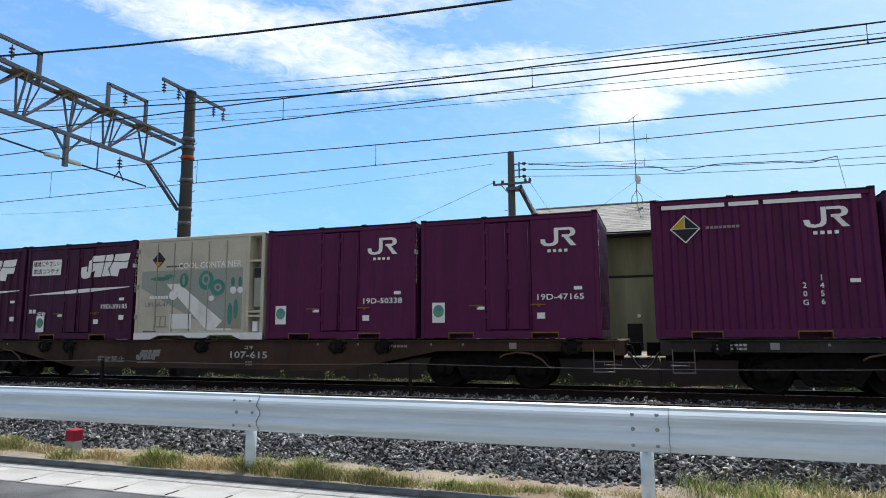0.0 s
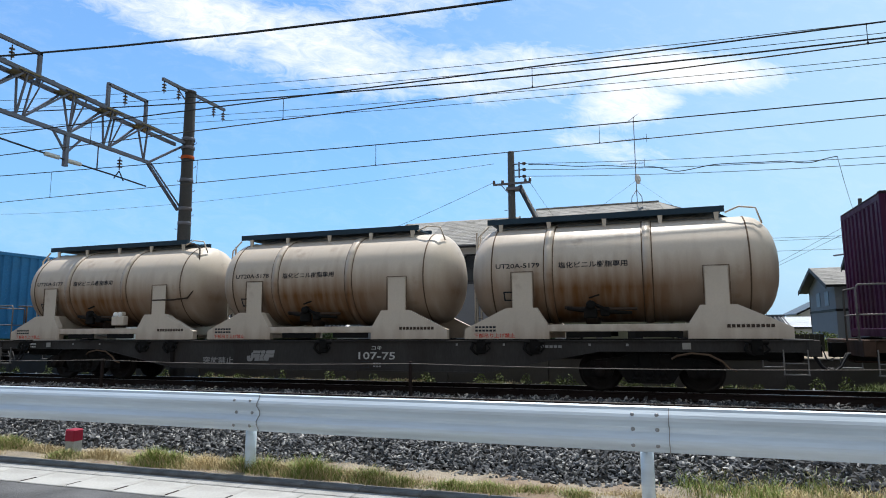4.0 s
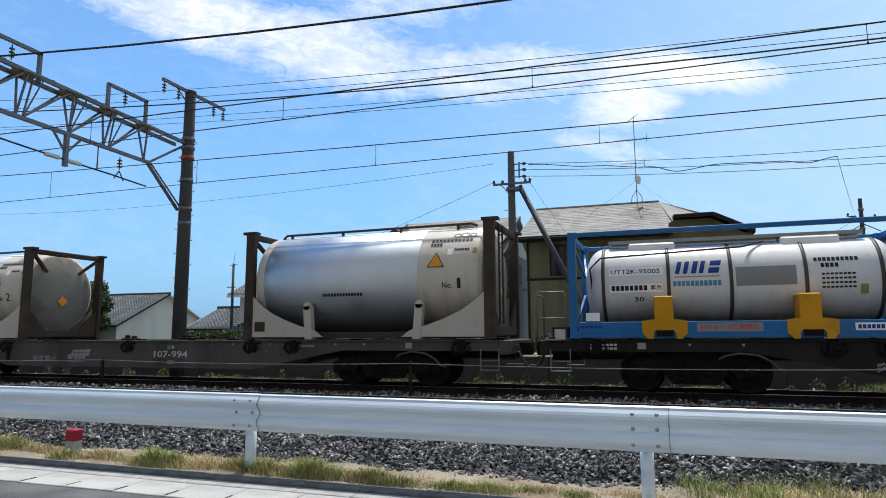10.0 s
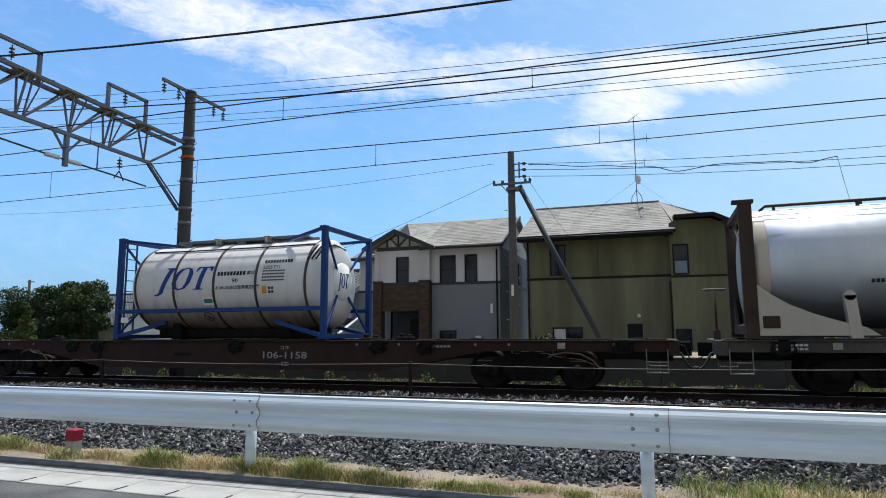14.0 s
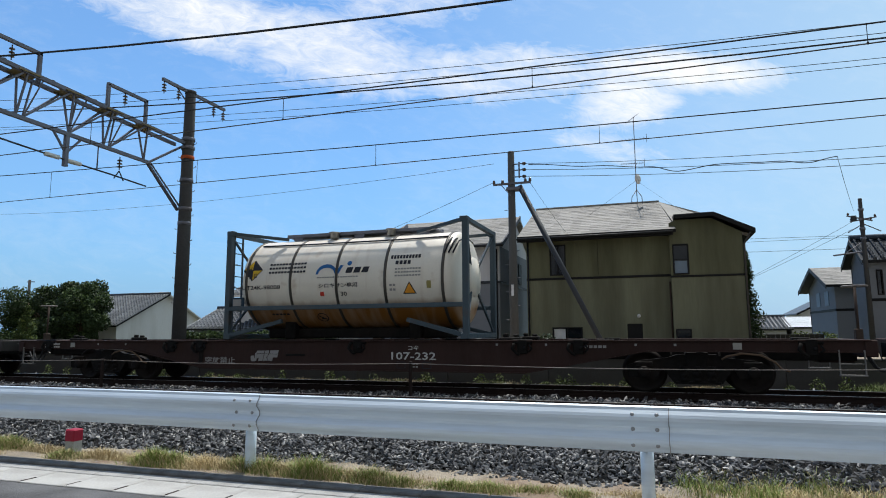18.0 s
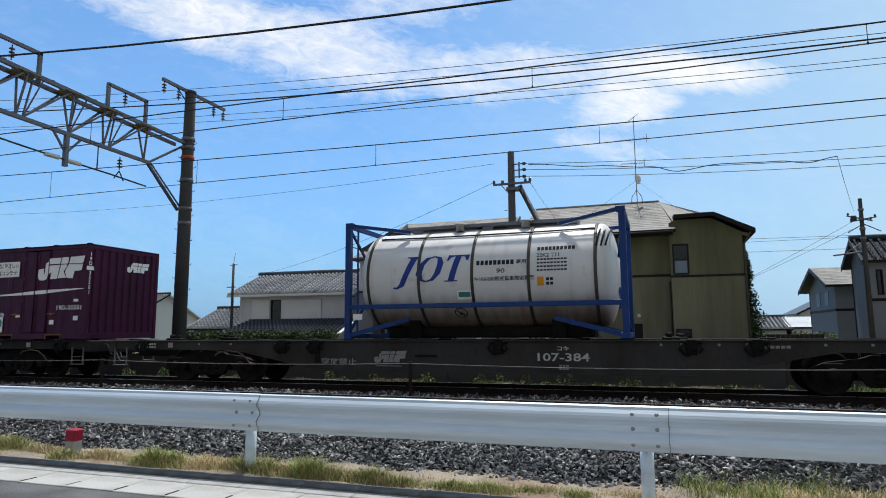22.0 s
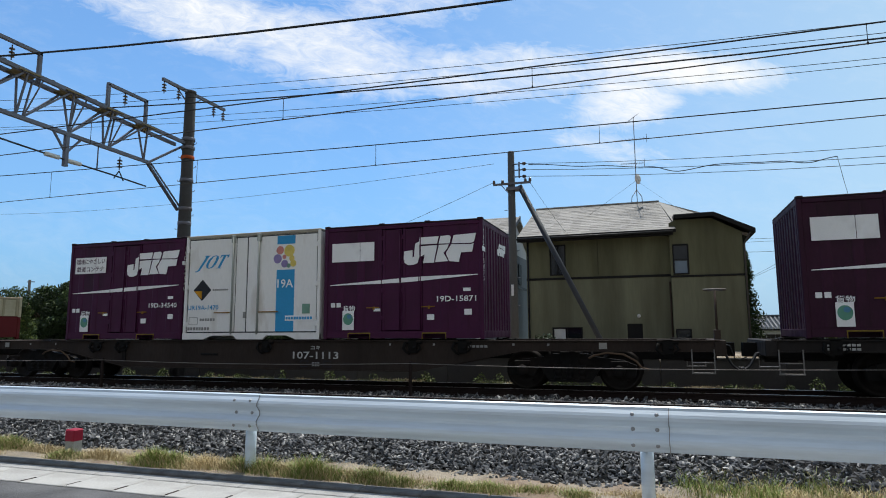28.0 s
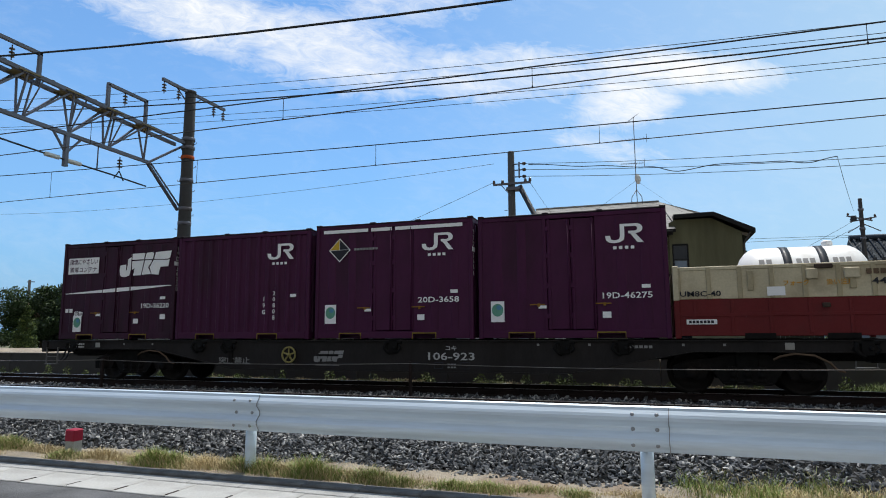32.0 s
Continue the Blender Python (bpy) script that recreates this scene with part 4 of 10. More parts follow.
def placed(shapes, x, z, w, h, lean=0.0):
    """Outlines drawn in a unit square, set at (x, z) with that width and height."""
    return [[(x + (a + lean * b) * w, z + b * h) for a, b in o] for o in shapes]


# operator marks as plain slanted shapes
MARK_WIDE = [  # a hook, a post and loop, and a flag, parted by a thin level slit and two slanting ones
    [(0.0, 0.25), (0.014, 0.09), (0.063, 0.01), (0.146, 0.0), (0.22, 0.06), (0.248, 0.29), (0.245, 0.81), (0.182, 0.74), (0.163, 0.29), (0.14, 0.27), (0.14, 0.52), (0.01, 0.49)],
    [(0.25, 0.95), (0.55, 0.96), (0.52, 0.70), (0.245, 0.70)],
    [(0.575, 0.96), (0.71, 0.98), (0.735, 0.90), (0.71, 0.69), (0.545, 0.70)],
    [(0.775, 0.97), (1.11, 1.0), (1.08, 0.71), (1.03, 0.67), (0.745, 0.69)],
    [(0.256, 0.64), (0.525, 0.655), (0.47, 0.05), (0.305, 0.05), (0.33, 0.35), (0.256, 0.26)],
    [(0.55, 0.655), (0.70, 0.66), (0.68, 0.53), (0.62, 0.37), (0.69, 0.085), (0.49, 0.065)],
    [(0.74, 0.66), (1.03, 0.63), (1.075, 0.655), (1.05, 0.37), (0.885, 0.36), (0.85, 0.04), (0.705, 0.08), (0.655, 0.36), (0.70, 0.525)],
]
MARK_ROUND = [  # a hook and a looped post
    [(0.0, 0.40), (0.02, 0.18), (0.10, 0.04), (0.24, 0.0), (0.40, 0.04), (0.50, 0.16), (0.52, 0.34), (0.52, 1.0), (0.40, 1.0), (0.40, 0.34), (0.36, 0.20), (0.26, 0.15), (0.16, 0.20), (0.13, 0.40)],
    [(0.525, 0.86), (0.82, 0.86), (0.86, 0.80), (0.86, 0.68), (0.82, 0.62), (0.62, 0.62), (0.62, 0.48), (0.84, 0.48), (0.96, 0.56), (1.0, 0.68), (1.0, 0.82), (0.94, 0.95), (0.84, 1.0), (0.525, 1.0)],
    [(0.66, 0.50), (0.80, 0.50), (1.02, 0.0), (0.86, 0.0)],
]
MARK_HOOK_RING_TEE = [  # a slanted hook, a ring in two halves and a cross bar on a stem
    [(-0.06, -0.22), (0.02, -0.24), (0.12, -0.12), (0.20, 0.90), (0.24, 0.96), (0.24, 1.0), (0.02, 1.0), (0.02, 0.96), (0.09, 0.92), (0.03, -0.06), (0.0, -0.16), (-0.06, -0.16)],
    [(0.47, 0.0), (0.36, 0.06), (0.27, 0.28), (0.27, 0.66), (0.36, 0.93), (0.50, 1.0), (0.50, 0.95), (0.42, 0.88), (0.37, 0.64), (0.37, 0.32), (0.41, 0.11), (0.47, 0.05)],
    [(0.47, 0.0), (0.60, 0.06), (0.68, 0.32), (0.68, 0.70), (0.61, 0.93), (0.50, 1.0), (0.50, 0.95), (0.55, 0.88), (0.58, 0.66), (0.58, 0.32), (0.54, 0.11), (0.47, 0.05)],
    [(0.72, 0.78), (0.75, 0.78), (0.78, 0.92), (0.84, 0.94), (0.84, 0.04), (0.78, 0.04), (0.78, 0.0), (1.0, 0.0), (1.0, 0.04), (0.94, 0.04), (0.94, 0.94), (1.0, 0.92), (1.04, 0.78), (1.07, 0.78), (1.07, 1.0), (0.72, 1.0)],
]


def bars(x0, x1, z, h, n, rnd=None, gap=0.25):
    """Writing too small to read: a row of plain bars."""
    w = (x1 - x0) / n
    return [rect(x0 + i * w, x0 + i * w + w * (1 - gap), z, z + h) for i in range(n)]


def keyed(ob, x, y=0.0, z=0.0):
    MOVERS.append((ob, x, y, z))
    return ob


# ---- wagons ----
SHARED = {}


def shared(key, make):
    if key not in SHARED:
        SHARED[key] = make()
    return SHARED[key]


def wheel_mesh():
    s = Shape()
    for y in (-0.535, 0.535):
        k = -1 if y < 0 else 1
        s.lathe([(y - k * 0.065, 0.16), (y - k * 0.065, 0.425), (y - k * 0.035, 0.428), (y - k * 0.03, 0.408), (y + k * 0.06, 0.402), (y + k * 0.062, 0.34), (y + k * 0.02, 0.325),
                 (y + k * 0.012, 0.16), (y + k * 0.06, 0.12), (y + k * 0.062, 0.0)][::k], 28, "y", cap=False)
    s.lathe([(-0.95, 0.0), (-0.95, 0.065), (0.95, 0.065), (0.95, 0.0)], 12, "y", cap=False)
    for a in range(3):
        c, d = math.cos(a * 2.094), math.sin(a * 2.094)
        s.lathe([(-0.60, 0.0), (-0.60, 0.022), (-0.53, 0.022)], 6, "y", (0.24 * c, 0, 0.24 * d), cap=False)
    return s.mesh("wheelset", "wheel_steel")


def bogie_mesh(side):
    """One cast side frame with its spring nest and axle boxes."""
    y = side * 0.86
    o = [(-1.25, 0.30), (-0.72, 0.30), (-0.62, 0.50), (-0.42, 0.20), (0.42, 0.20), (0.62, 0.50), (0.72, 0.30), (1.25, 0.30), (1.27, 0.52), (1.02, 0.62), (0.52, 0.68), (0.34, 0.74), (-0.34, 0.74), (-0.52, 0.68), (-1.02, 0.62), (-1.27, 0.52)]
    s = Shape().prism(o, "y", y - 0.06, y + 0.06)
    for x in (-0.95, 0.95):
        s.lathe([(y - 0.14, 0.0), (y - 0.14, 0.085), (y - 0.12, 0.115), (y + 0.1, 0.12)], 14, "y", (x, 0, 0.405), cap=False)
        s.box(x - 0.16, x + 0.16, y - 0.09, y + 0.09, 0.50, 0.60, 0.01)
    for x in (-0.24, 0.0, 0.24):
        s.lathe([(0.24, 0.085), (0.28, 0.085), (0.29, 0.065), (0.33, 0.065), (0.34, 0.085), (0.40, 0.085), (0.41, 0.065), (0.45, 0.065), (0.46, 0.085), (0.52, 0.085)], 10, "z", (x, y - 0.03 * side * -1, 0))
    s.box(-0.40, 0.40, y - 0.09, y + 0.09, 0.19, 0.24, 0.01)
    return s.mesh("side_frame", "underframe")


def bogie(parent, x):
    b = new("bogie")
    b.parent, b.matrix_basis = parent, pose(x, 0, 0)
    part("side_frame", shared("bog-", lambda: bogie_mesh(-1)), None, b)
    part("side_frame", shared("bog+", lambda: bogie_mesh(1)), None, b)
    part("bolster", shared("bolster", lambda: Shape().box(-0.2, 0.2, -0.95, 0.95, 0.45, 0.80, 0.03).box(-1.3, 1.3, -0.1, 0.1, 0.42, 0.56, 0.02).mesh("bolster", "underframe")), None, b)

    def rigging():
        return Shape().box(-0.05, 0.05, -0.66, -0.50, 0.28, 0.52, 0.02).tube([(0, -0.62, 0.5), (-0.02, -0.62, 0.80)], 0.022, 6).mesh("brake_shoe", "underframe")
    for k in (-0.43, 0.43):
        part("brake_shoe", shared("rig", rigging), None, b, at=pose(k, 0, 0))
    part("brake_rod", shared("rod", lambda: Shape().tube([(-0.43, -0.62, 0.36), (0.43, -0.62, 0.36)], 0.016, 6).mesh("brake_rod", "underframe")), None, b)
    for k in (-0.95, 0.95):
        w = part("wheelset", shared("wheel", wheel_mesh), None, b, at=pose(k, 0, 0.405))
        WHEELS.append((w, k))


def side_sill(side, paint):
    """The fish-bellied side girder with its flanges and stiffeners."""
    y = side * 1.16
    o = [(-9.85, 1.0), (-9.85, 0.80), (-6.2, 0.80), (-3.9, 0.36), (3.9, 0.36), (6.2, 0.80), (9.85, 0.80), (9.85, 1.0)]
    s = Shape().prism(o if side < 0 else o, "y", y - 0.012, y + 0.012)
    s.box(-9.85, 9.85, y - side * 0.05, y + side * 0.06, 0.985, 1.012, 0.004)
    for a, b in ((( -9.85, 0.80), (-6.2, 0.80)), ((-6.2, 0.80), (-3.9, 0.36)), ((-3.9, 0.36), (3.9, 0.36)), ((3.9, 0.36), (6.2, 0.80)), ((6.2, 0.80), (9.85, 0.80))):
        s.bar((a[0], y + side * 0.012, a[1]), (b[0], y + side * 0.012, b[1]), 0.085, 0.016)
    for i in range(-7, 8):
        x = i * 1.32
        z = 0.37 if abs(x) < 3.9 else (0.80 if abs(x) > 6.2 else 0.36 + (abs(x) - 3.9) / 2.3 * 0.44)
        s.box(x - 0.05, x + 0.05, y - 0.02 * side, y - 0.16 * side, z, 0.99)
    return s.mesh("side_sill", paint)


def wagon(k, paint, number, caution=-2.62, mark=-1.45, brake_wheel=0, faint=False, railing=False, stand=(), lumps=()):
    c = 10.17 - 20.53 * k
    col = {"brown_wagon": "brown", "grey_wagon": "dark grey", "dark_wagon": "sooty black", "soot_wagon": "soot-stained brown", "pale_wagon": "dusty mauve-grey", "red_wagon": "reddish brown"}[paint]
    w = keyed(thing("container_wagon", "%s steel container flat wagon with fish-bellied sills on two bogies" % col, "wagon", group="wagons of the goods train"), c)
    part("side_sill", shared("sill-" + paint, lambda: side_sill(-1, paint)), None, w)
    part("side_sill", shared("sill+" + paint, lambda: side_sill(1, paint)), None, w)

    def deck():
        s = Shape().box(-9.85, 9.85, -0.32, 0.32, 0.62, 0.98, 0.01)
        for i in range(-15, 16):
            s.box(i * 0.65 - 0.06, i * 0.65 + 0.06, -1.14, 1.14, 0.84, 0.98)
        for x in (-9.2, -5.45, -1.66, 1.66, 5.45, 9.2):
            for y in (-1.05, 1.05):
                s.box(x - 0.16, x + 0.16, y - 0.12, y + 0.12, 0.96, 1.03, 0.012)
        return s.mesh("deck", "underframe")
    part("deck", shared("deck", deck), None, w)

    def end_beam():
        return Shape().box(-0.10, 0.10, -1.2, 1.2, 0.72, 1.01, 0.015).box(-0.6, 0.0, -0.2, 0.2, 0.58, 0.94, 0.02).mesh("end_beam", paint)

    def coupler():
        s = Shape().box(-0.25, 0.16, -0.06, 0.06, 0.74, 0.88, 0.015)
        s.prism([(0.10, -0.17), (0.34, -0.13), (0.36, 0.02), (0.26, 0.05), (0.24, -0.06), (0.16, 0.10), (0.36, 0.10), (0.34, 0.19), (0.08, 0.20)], "z", 0.68, 0.95)
        return s.mesh("coupler", "underframe")

    def hose():
        s = Shape()
        for y in (-0.42, -0.3):
            s.tube([(-0.05, y, 0.80), (0.14, y, 0.74), (0.26, y, 0.52), (0.36, y, 0.44), (0.46, y, 0.48)], 0.022, 6)
        s.tube([(0.02, -0.75, 0.94), (0.2, -0.75, 0.90), (0.28, -0.7, 0.66), (0.40, -0.6, 0.62)], 0.012, 5)
        return s.mesh("brake_hose", "cable")
    for e in (-1, 1):
        turn = pose(e * 9.85, 0, 0, 0, 0, 0 if e > 0 else 180)
        part("end_beam", shared("end" + paint, end_beam), None, w, at=turn)
        part("coupler", shared("coupler", coupler), None, w, at=turn)
        part("brake_hose", shared("hose", hose), None, w, at=turn if e > 0 else turn @ pose(0, 0.72, 0))
        bogie(w, e * 7.1)

        def step():
            s = Shape()
            for x in (-0.19, 0.19):
                s.bar((x, 0, 0.84), (x, 0, 0.40), 0.018, 0.035)
            s.bar((-0.2, 0, 0.41), (0.2, 0, 0.41), 0.10, 0.022)
            s.tube([(-0.2, 0, 0.60), (0.2, 0, 0.60)], 0.010, 5)
            return s.mesh("step", "grip_steel")
        part("step", shared("step", step), None, w, "pale worn step irons", at=pose(e * 9.55, -1.2, 0))
        part("step", shared("step", step), None, w, "pale worn step irons", at=pose(e * 9.55, 1.2, 0))

        def pipe():
            return Shape().tube([(-0.55, -1.19, 0.80), (-0.45, -1.2, 0.86), (-0.2, -1.2, 0.91), (0.1, -1.2, 0.88), (0.32, -1.2, 0.76), (0.42, -1.19, 0.64), (0.55, -1.17, 0.60)], 0.020, 6).mesh("brake_pipe", "rust_line")
        part("brake_pipe", shared("pipe", pipe), None, w, at=pose(e * 7.1 + 0.95, 0, -0.14))
    # brake gear under the belly
    part("air_tank", shared("airtank", lambda: Shape().lathe([(-0.55, 0.0), (-0.53, 0.12), (-0.45, 0.18), (0.45, 0.18), (0.53, 0.12), (0.55, 0.0)], 16, "x", (0, 0, 0), False).mesh("air_tank", "underframe")), None, w, at=pose(-1.4, -0.55, 0.55))

    def clamp():
        s = Shape().box(-0.10, 0.10, -0.03, 0.05, 0.74, 1.02, 0.012).box(-0.20, 0.20, -0.025, 0.06, 0.93, 1.03, 0.02)
        s.tube([(-0.16, -0.035, 0.95), (-0.20, -0.045, 0.84), (-0.12, -0.045, 0.76), (-0.05, -0.04, 0.72)], [0.035, 0.035, 0.03, 0.024], 6)
        s.tube([(0.14, -0.03, 0.92), (0.19, -0.04, 0.84), (0.12, -0.04, 0.78)], 0.02, 6)
        s.lathe([(-0.06, 0.0), (-0.06, 0.035), (0.0, 0.04)], 8, "y", (0.05, 0, 0.86))
        return s.mesh("container_clamp", "underframe")
    for x in (3.85, 0.2, -4.0, -4.85, 4.95, -8.85, 8.95):
        part("container_clamp", shared("clamp", clamp), None, w, "black hooked container clamp", at=pose(x, -1.19, 0))
    for nm, q in ((("slot", (-1.62, -1.12, -1.19, -1.165, 0.66, 0.71)),) if mark != -1.45 else ()) + (("strut", (-4.02, -3.90, -1.20, -1.15, 0.5, 0.95)),):
        part(nm, shared(("box", q), lambda: Shape().box(*q, 0.01).mesh(nm, "underframe")), None, w)
    fy = -1.176
    if caution:
        lettering("突放禁止", 0.16, "letter_grey", w, caution, fy, 0.55, 0.86, name="caution_lettering")
    if mark:
        plate(w, "operator_mark", placed(MARK_WIDE, mark - 0.36, 0.53, 0.68, 0.26) + [rect(mark - 0.32, mark + 0.28, 0.46, 0.475)], fy, "letter_grey", "grey slanted operator mark")
    pre, _, num = number.partition(" ")
    lettering(num, 0.16, "letter_grey" if faint else "letter_worn", w, 1.5, fy, 0.68, 0.17 * len(num) * (0.85 if len(num) > 5 else 0.95), name="number_lettering")
    lettering("コキ", 0.09, "letter_grey" if faint else "letter_worn", w, 1.5, fy, 0.85, 0.24, name="class_lettering")
    for x in (1.22, 1.80):
        a, b, z0, z1, q = x - 0.10, x + 0.10, 0.42, 0.56, 0.013
        plate(w, "test_box", [[(a, z1 - q - 0.004), (a, z0), (b, z0), (b, z1), (a, z1), (a, z1 - q), (b - q, z1 - q), (b - q, z0 + q), (a + q, z0 + q), (a + q, z1 - q - 0.004)]], fy, "letter_dark", "dark outlined inspection box")
    plate(w, "test_notes", bars(1.42, 1.62, 0.50, 0.03, 3) + bars(1.42, 1.62, 0.44, 0.03, 3), fy, "letter_grey")
    plate(w, "load_plate", bars(-8.98, -8.46, 0.90, 0.042, 7) + bars(-8.98, -8.46, 0.83, 0.042, 7), -1.19, "letter_worn", "rows of small pale load figures")
    plate(w, "tyre_note", bars(4.9, 5.5, 0.86, 0.05, 7), fy, "letter_grey")
    plate(w, "rivet_marks", [rect(x, x + 0.045, 0.90, 0.945) for x in (-7.2, -6.3, 3.3, 4.3, 6.0, 6.7)], -1.182, "letter_grey")
    for a in (7.7, -8.1):
        plate(w, "tag_holder", [rect(a, a + 0.15, 0.84, 0.96)], -1.19, "steel_band", "small pale card holder")
    if brake_wheel:
        s = Shape().tube([(0.17 * math.cos(a * math.pi / 8), 0, 0.17 * math.sin(a * math.pi / 8)) for a in range(17)], 0.022, 6)
        for a in range(5):
            s.bar((0, 0, 0), (0.165 * math.cos(a * 1.257 + 0.3), 0, 0.165 * math.sin(a * 1.257 + 0.3)), 0.02, 0.03)
        s.lathe([(-0.03, 0.0), (-0.03, 0.035), (0.06, 0.035)], 8, "y", cap=False)
        part("brake_wheel", s, "olive_frame", w, "dull yellow spoked hand-brake wheel", at=pose(brake_wheel, -1.22, 0.69))
    if railing:
        r = Shape().tube([(-9.99, -1.19, 0.98), (-9.99, -1.19, 1.90), (-9.95, -1.19, 1.96), (-9.46, -1.19, 1.96), (-9.43, -1.19, 1.90), (-9.43, -1.19, 0.98)], 0.017, 7)
        r.tube([(-9.99, -1.19, 1.44), (-9.43, -1.19, 1.44)], 0.013, 6)
        part("railing", r, "grip_steel", w, "pale end platform railing")
        r = Shape().tube([(-9.99, -1.19, 1.90), (-9.99, -0.45, 1.90), (-9.99, -0.42, 1.84), (-9.99, -0.42, 0.98)], 0.017, 7).tube([(-9.99, -1.19, 1.44), (-9.99, -0.42, 1.44)], 0.013, 6)
        part("railing", r, "grip_steel", w, "pale end platform railing")
    for x in lumps:
        for y in (-1.02, 1.02):
            lock = Shape().box(-0.22, 0.22, -0.10, 0.10, 0.98, 1.07, 0.02).box(-0.15, -0.05, -0.06, 0.06, 1.06, 1.15, 0.02).box(0.06, 0.17, -0.06, 0.06, 1.06, 1.13, 0.02)
            part("twistlock", lock, "underframe", w, "dark folding container lock", at=pose(x, y, 0))
    for e in stand:
        p = part("brake_stand", Shape().tube([(0, 0, 0.95), (0, 0, 1.96)], 0.024, 8).box(-0.06, 0.06, -0.07, 0.07, 0.98, 1.2, 0.012), "rust_frame", w, "upright hand-brake stand", at=pose(e * 9.87, -0.45, 0))
        r = Shape().tube([(0.20 * math.cos(a * math.pi / 8), 0.20 * math.sin(a * math.pi / 8), 1.97) for a in range(17)], 0.016, 6)
        for a in range(4):
            r.bar((0, 0, 1.97), (0.2 * math.cos(a * 1.571), 0.2 * math.sin(a * 1.571), 1.97), 0.016)
        part("hand_wheel", r, "rope_rust", p, "flat hand-brake wheel")
    return w


# ---- box containers ----
LENGTH, WIDTH, TALL = 3.715, 2.45, 2.50


def corrugated(x0, x1, z0, z1, y, n, depth, inward):
    """A ribbed sheet in the x-z plane: the outline of ribs drawn upwards."""
    pts, step = [], (x1 - x0) / n
    for i in range(n):
        a = x0 + i * step
        pts += [(a, y), (a + step * 0.30, y), (a + step * 0.42, y + inward * depth), (a + step * 0.88, y + inward * depth)]
    pts.append((x1, y))
    s = Shape()
    vs = [(a, b, z) for z in (z0, z1) for a, b in pts]
    m = len(pts)
    s.add(vs, [(i, i + 1, m + i + 1, m + i) for i in range(m - 1)])
    return s


def box_body(key, length, tall, paint, roof_paint):
    """Frame, roof and end walls that all small box containers share."""
    hx, hy = length / 2, WIDTH / 2
    s = Shape()
    for x in (-1, 1):
        for y in (-1, 1):
            s.box(x * hx, x * (hx - 0.09), y * hy, y * (hy - 0.11), 0.0, tall - 0.01, 0.012)
        s.box(x * (hx - 0.004), x * (hx - 0.08), -hy + 0.1, hy - 0.1, 0.02, 0.17, 0.01)
        s.box(x * (hx - 0.004), x * (hx - 0.07), -hy + 0.1, hy - 0.1, tall - 0.12, tall - 0.015, 0.01)
    for y in (-1, 1):
        s.box(-hx + 0.09, hx - 0.09, y * (hy - 0.004), y * (hy - 0.12), tall - 0.10, tall - 0.02, 0.01)
        # sill with two fork openings
        for a, b in ((-hx + 0.09, -1.22), (-0.72, 0.52), (1.02, hx - 0.09)):
            s.box(a, b, y * (hy - 0.004), y * (hy - 0.12), 0.02, 0.15, 0.006)
        s.box(-hx + 0.09, hx - 0.09, y * (hy - 0.006), y * (hy - 0.10), 0.13, 0.17, 0.004)
    s.box(-hx + 0.02, hx - 0.02, -hy + 0.03, hy - 0.03, 0.10, 0.16)
    # added core that blocks daylight through the fork openings
    s.box(-hx + 0.3, hx - 0.3, -0.85, 0.85, 0.01, 0.10)
    frame_ = s.mesh("frame", paint)
    r = Shape().box(-hx, hx, -hy + 0.01, hy - 0.01, tall - 0.02, tall + 0.018, 0.01)
    return frame_, r.mesh("roof", roof_paint)


def end_wall(x, tall, paint, hy=WIDTH / 2, ribs=9, depth=0.045):
    pts, y0, y1 = [], -hy + 0.1, hy - 0.1
    step = (y1 - y0) / ribs
    s = Shape()
    k = 1 if x > 0 else -1
    for i in range(ribs):
        a = y0 + i * step
        pts += [(a, x - k * 0.055), (a + step * 0.3, x - k * 0.055), (a + step * 0.42, x - k * 0.055 + k * depth), (a + step * 0.88, x - k * 0.055 + k * depth)]
    pts.append((y1, x - k * 0.055))
    m = len(pts)
    s.add([(b, a, z) for z in (0.16, tall - 0.1) for a, b in pts], [((i, i + 1, m + i + 1, m + i) if k > 0 else (m + i, m + i + 1, i + 1, i)) for i in range(m - 1)])
    return s.mesh("end_wall", paint)


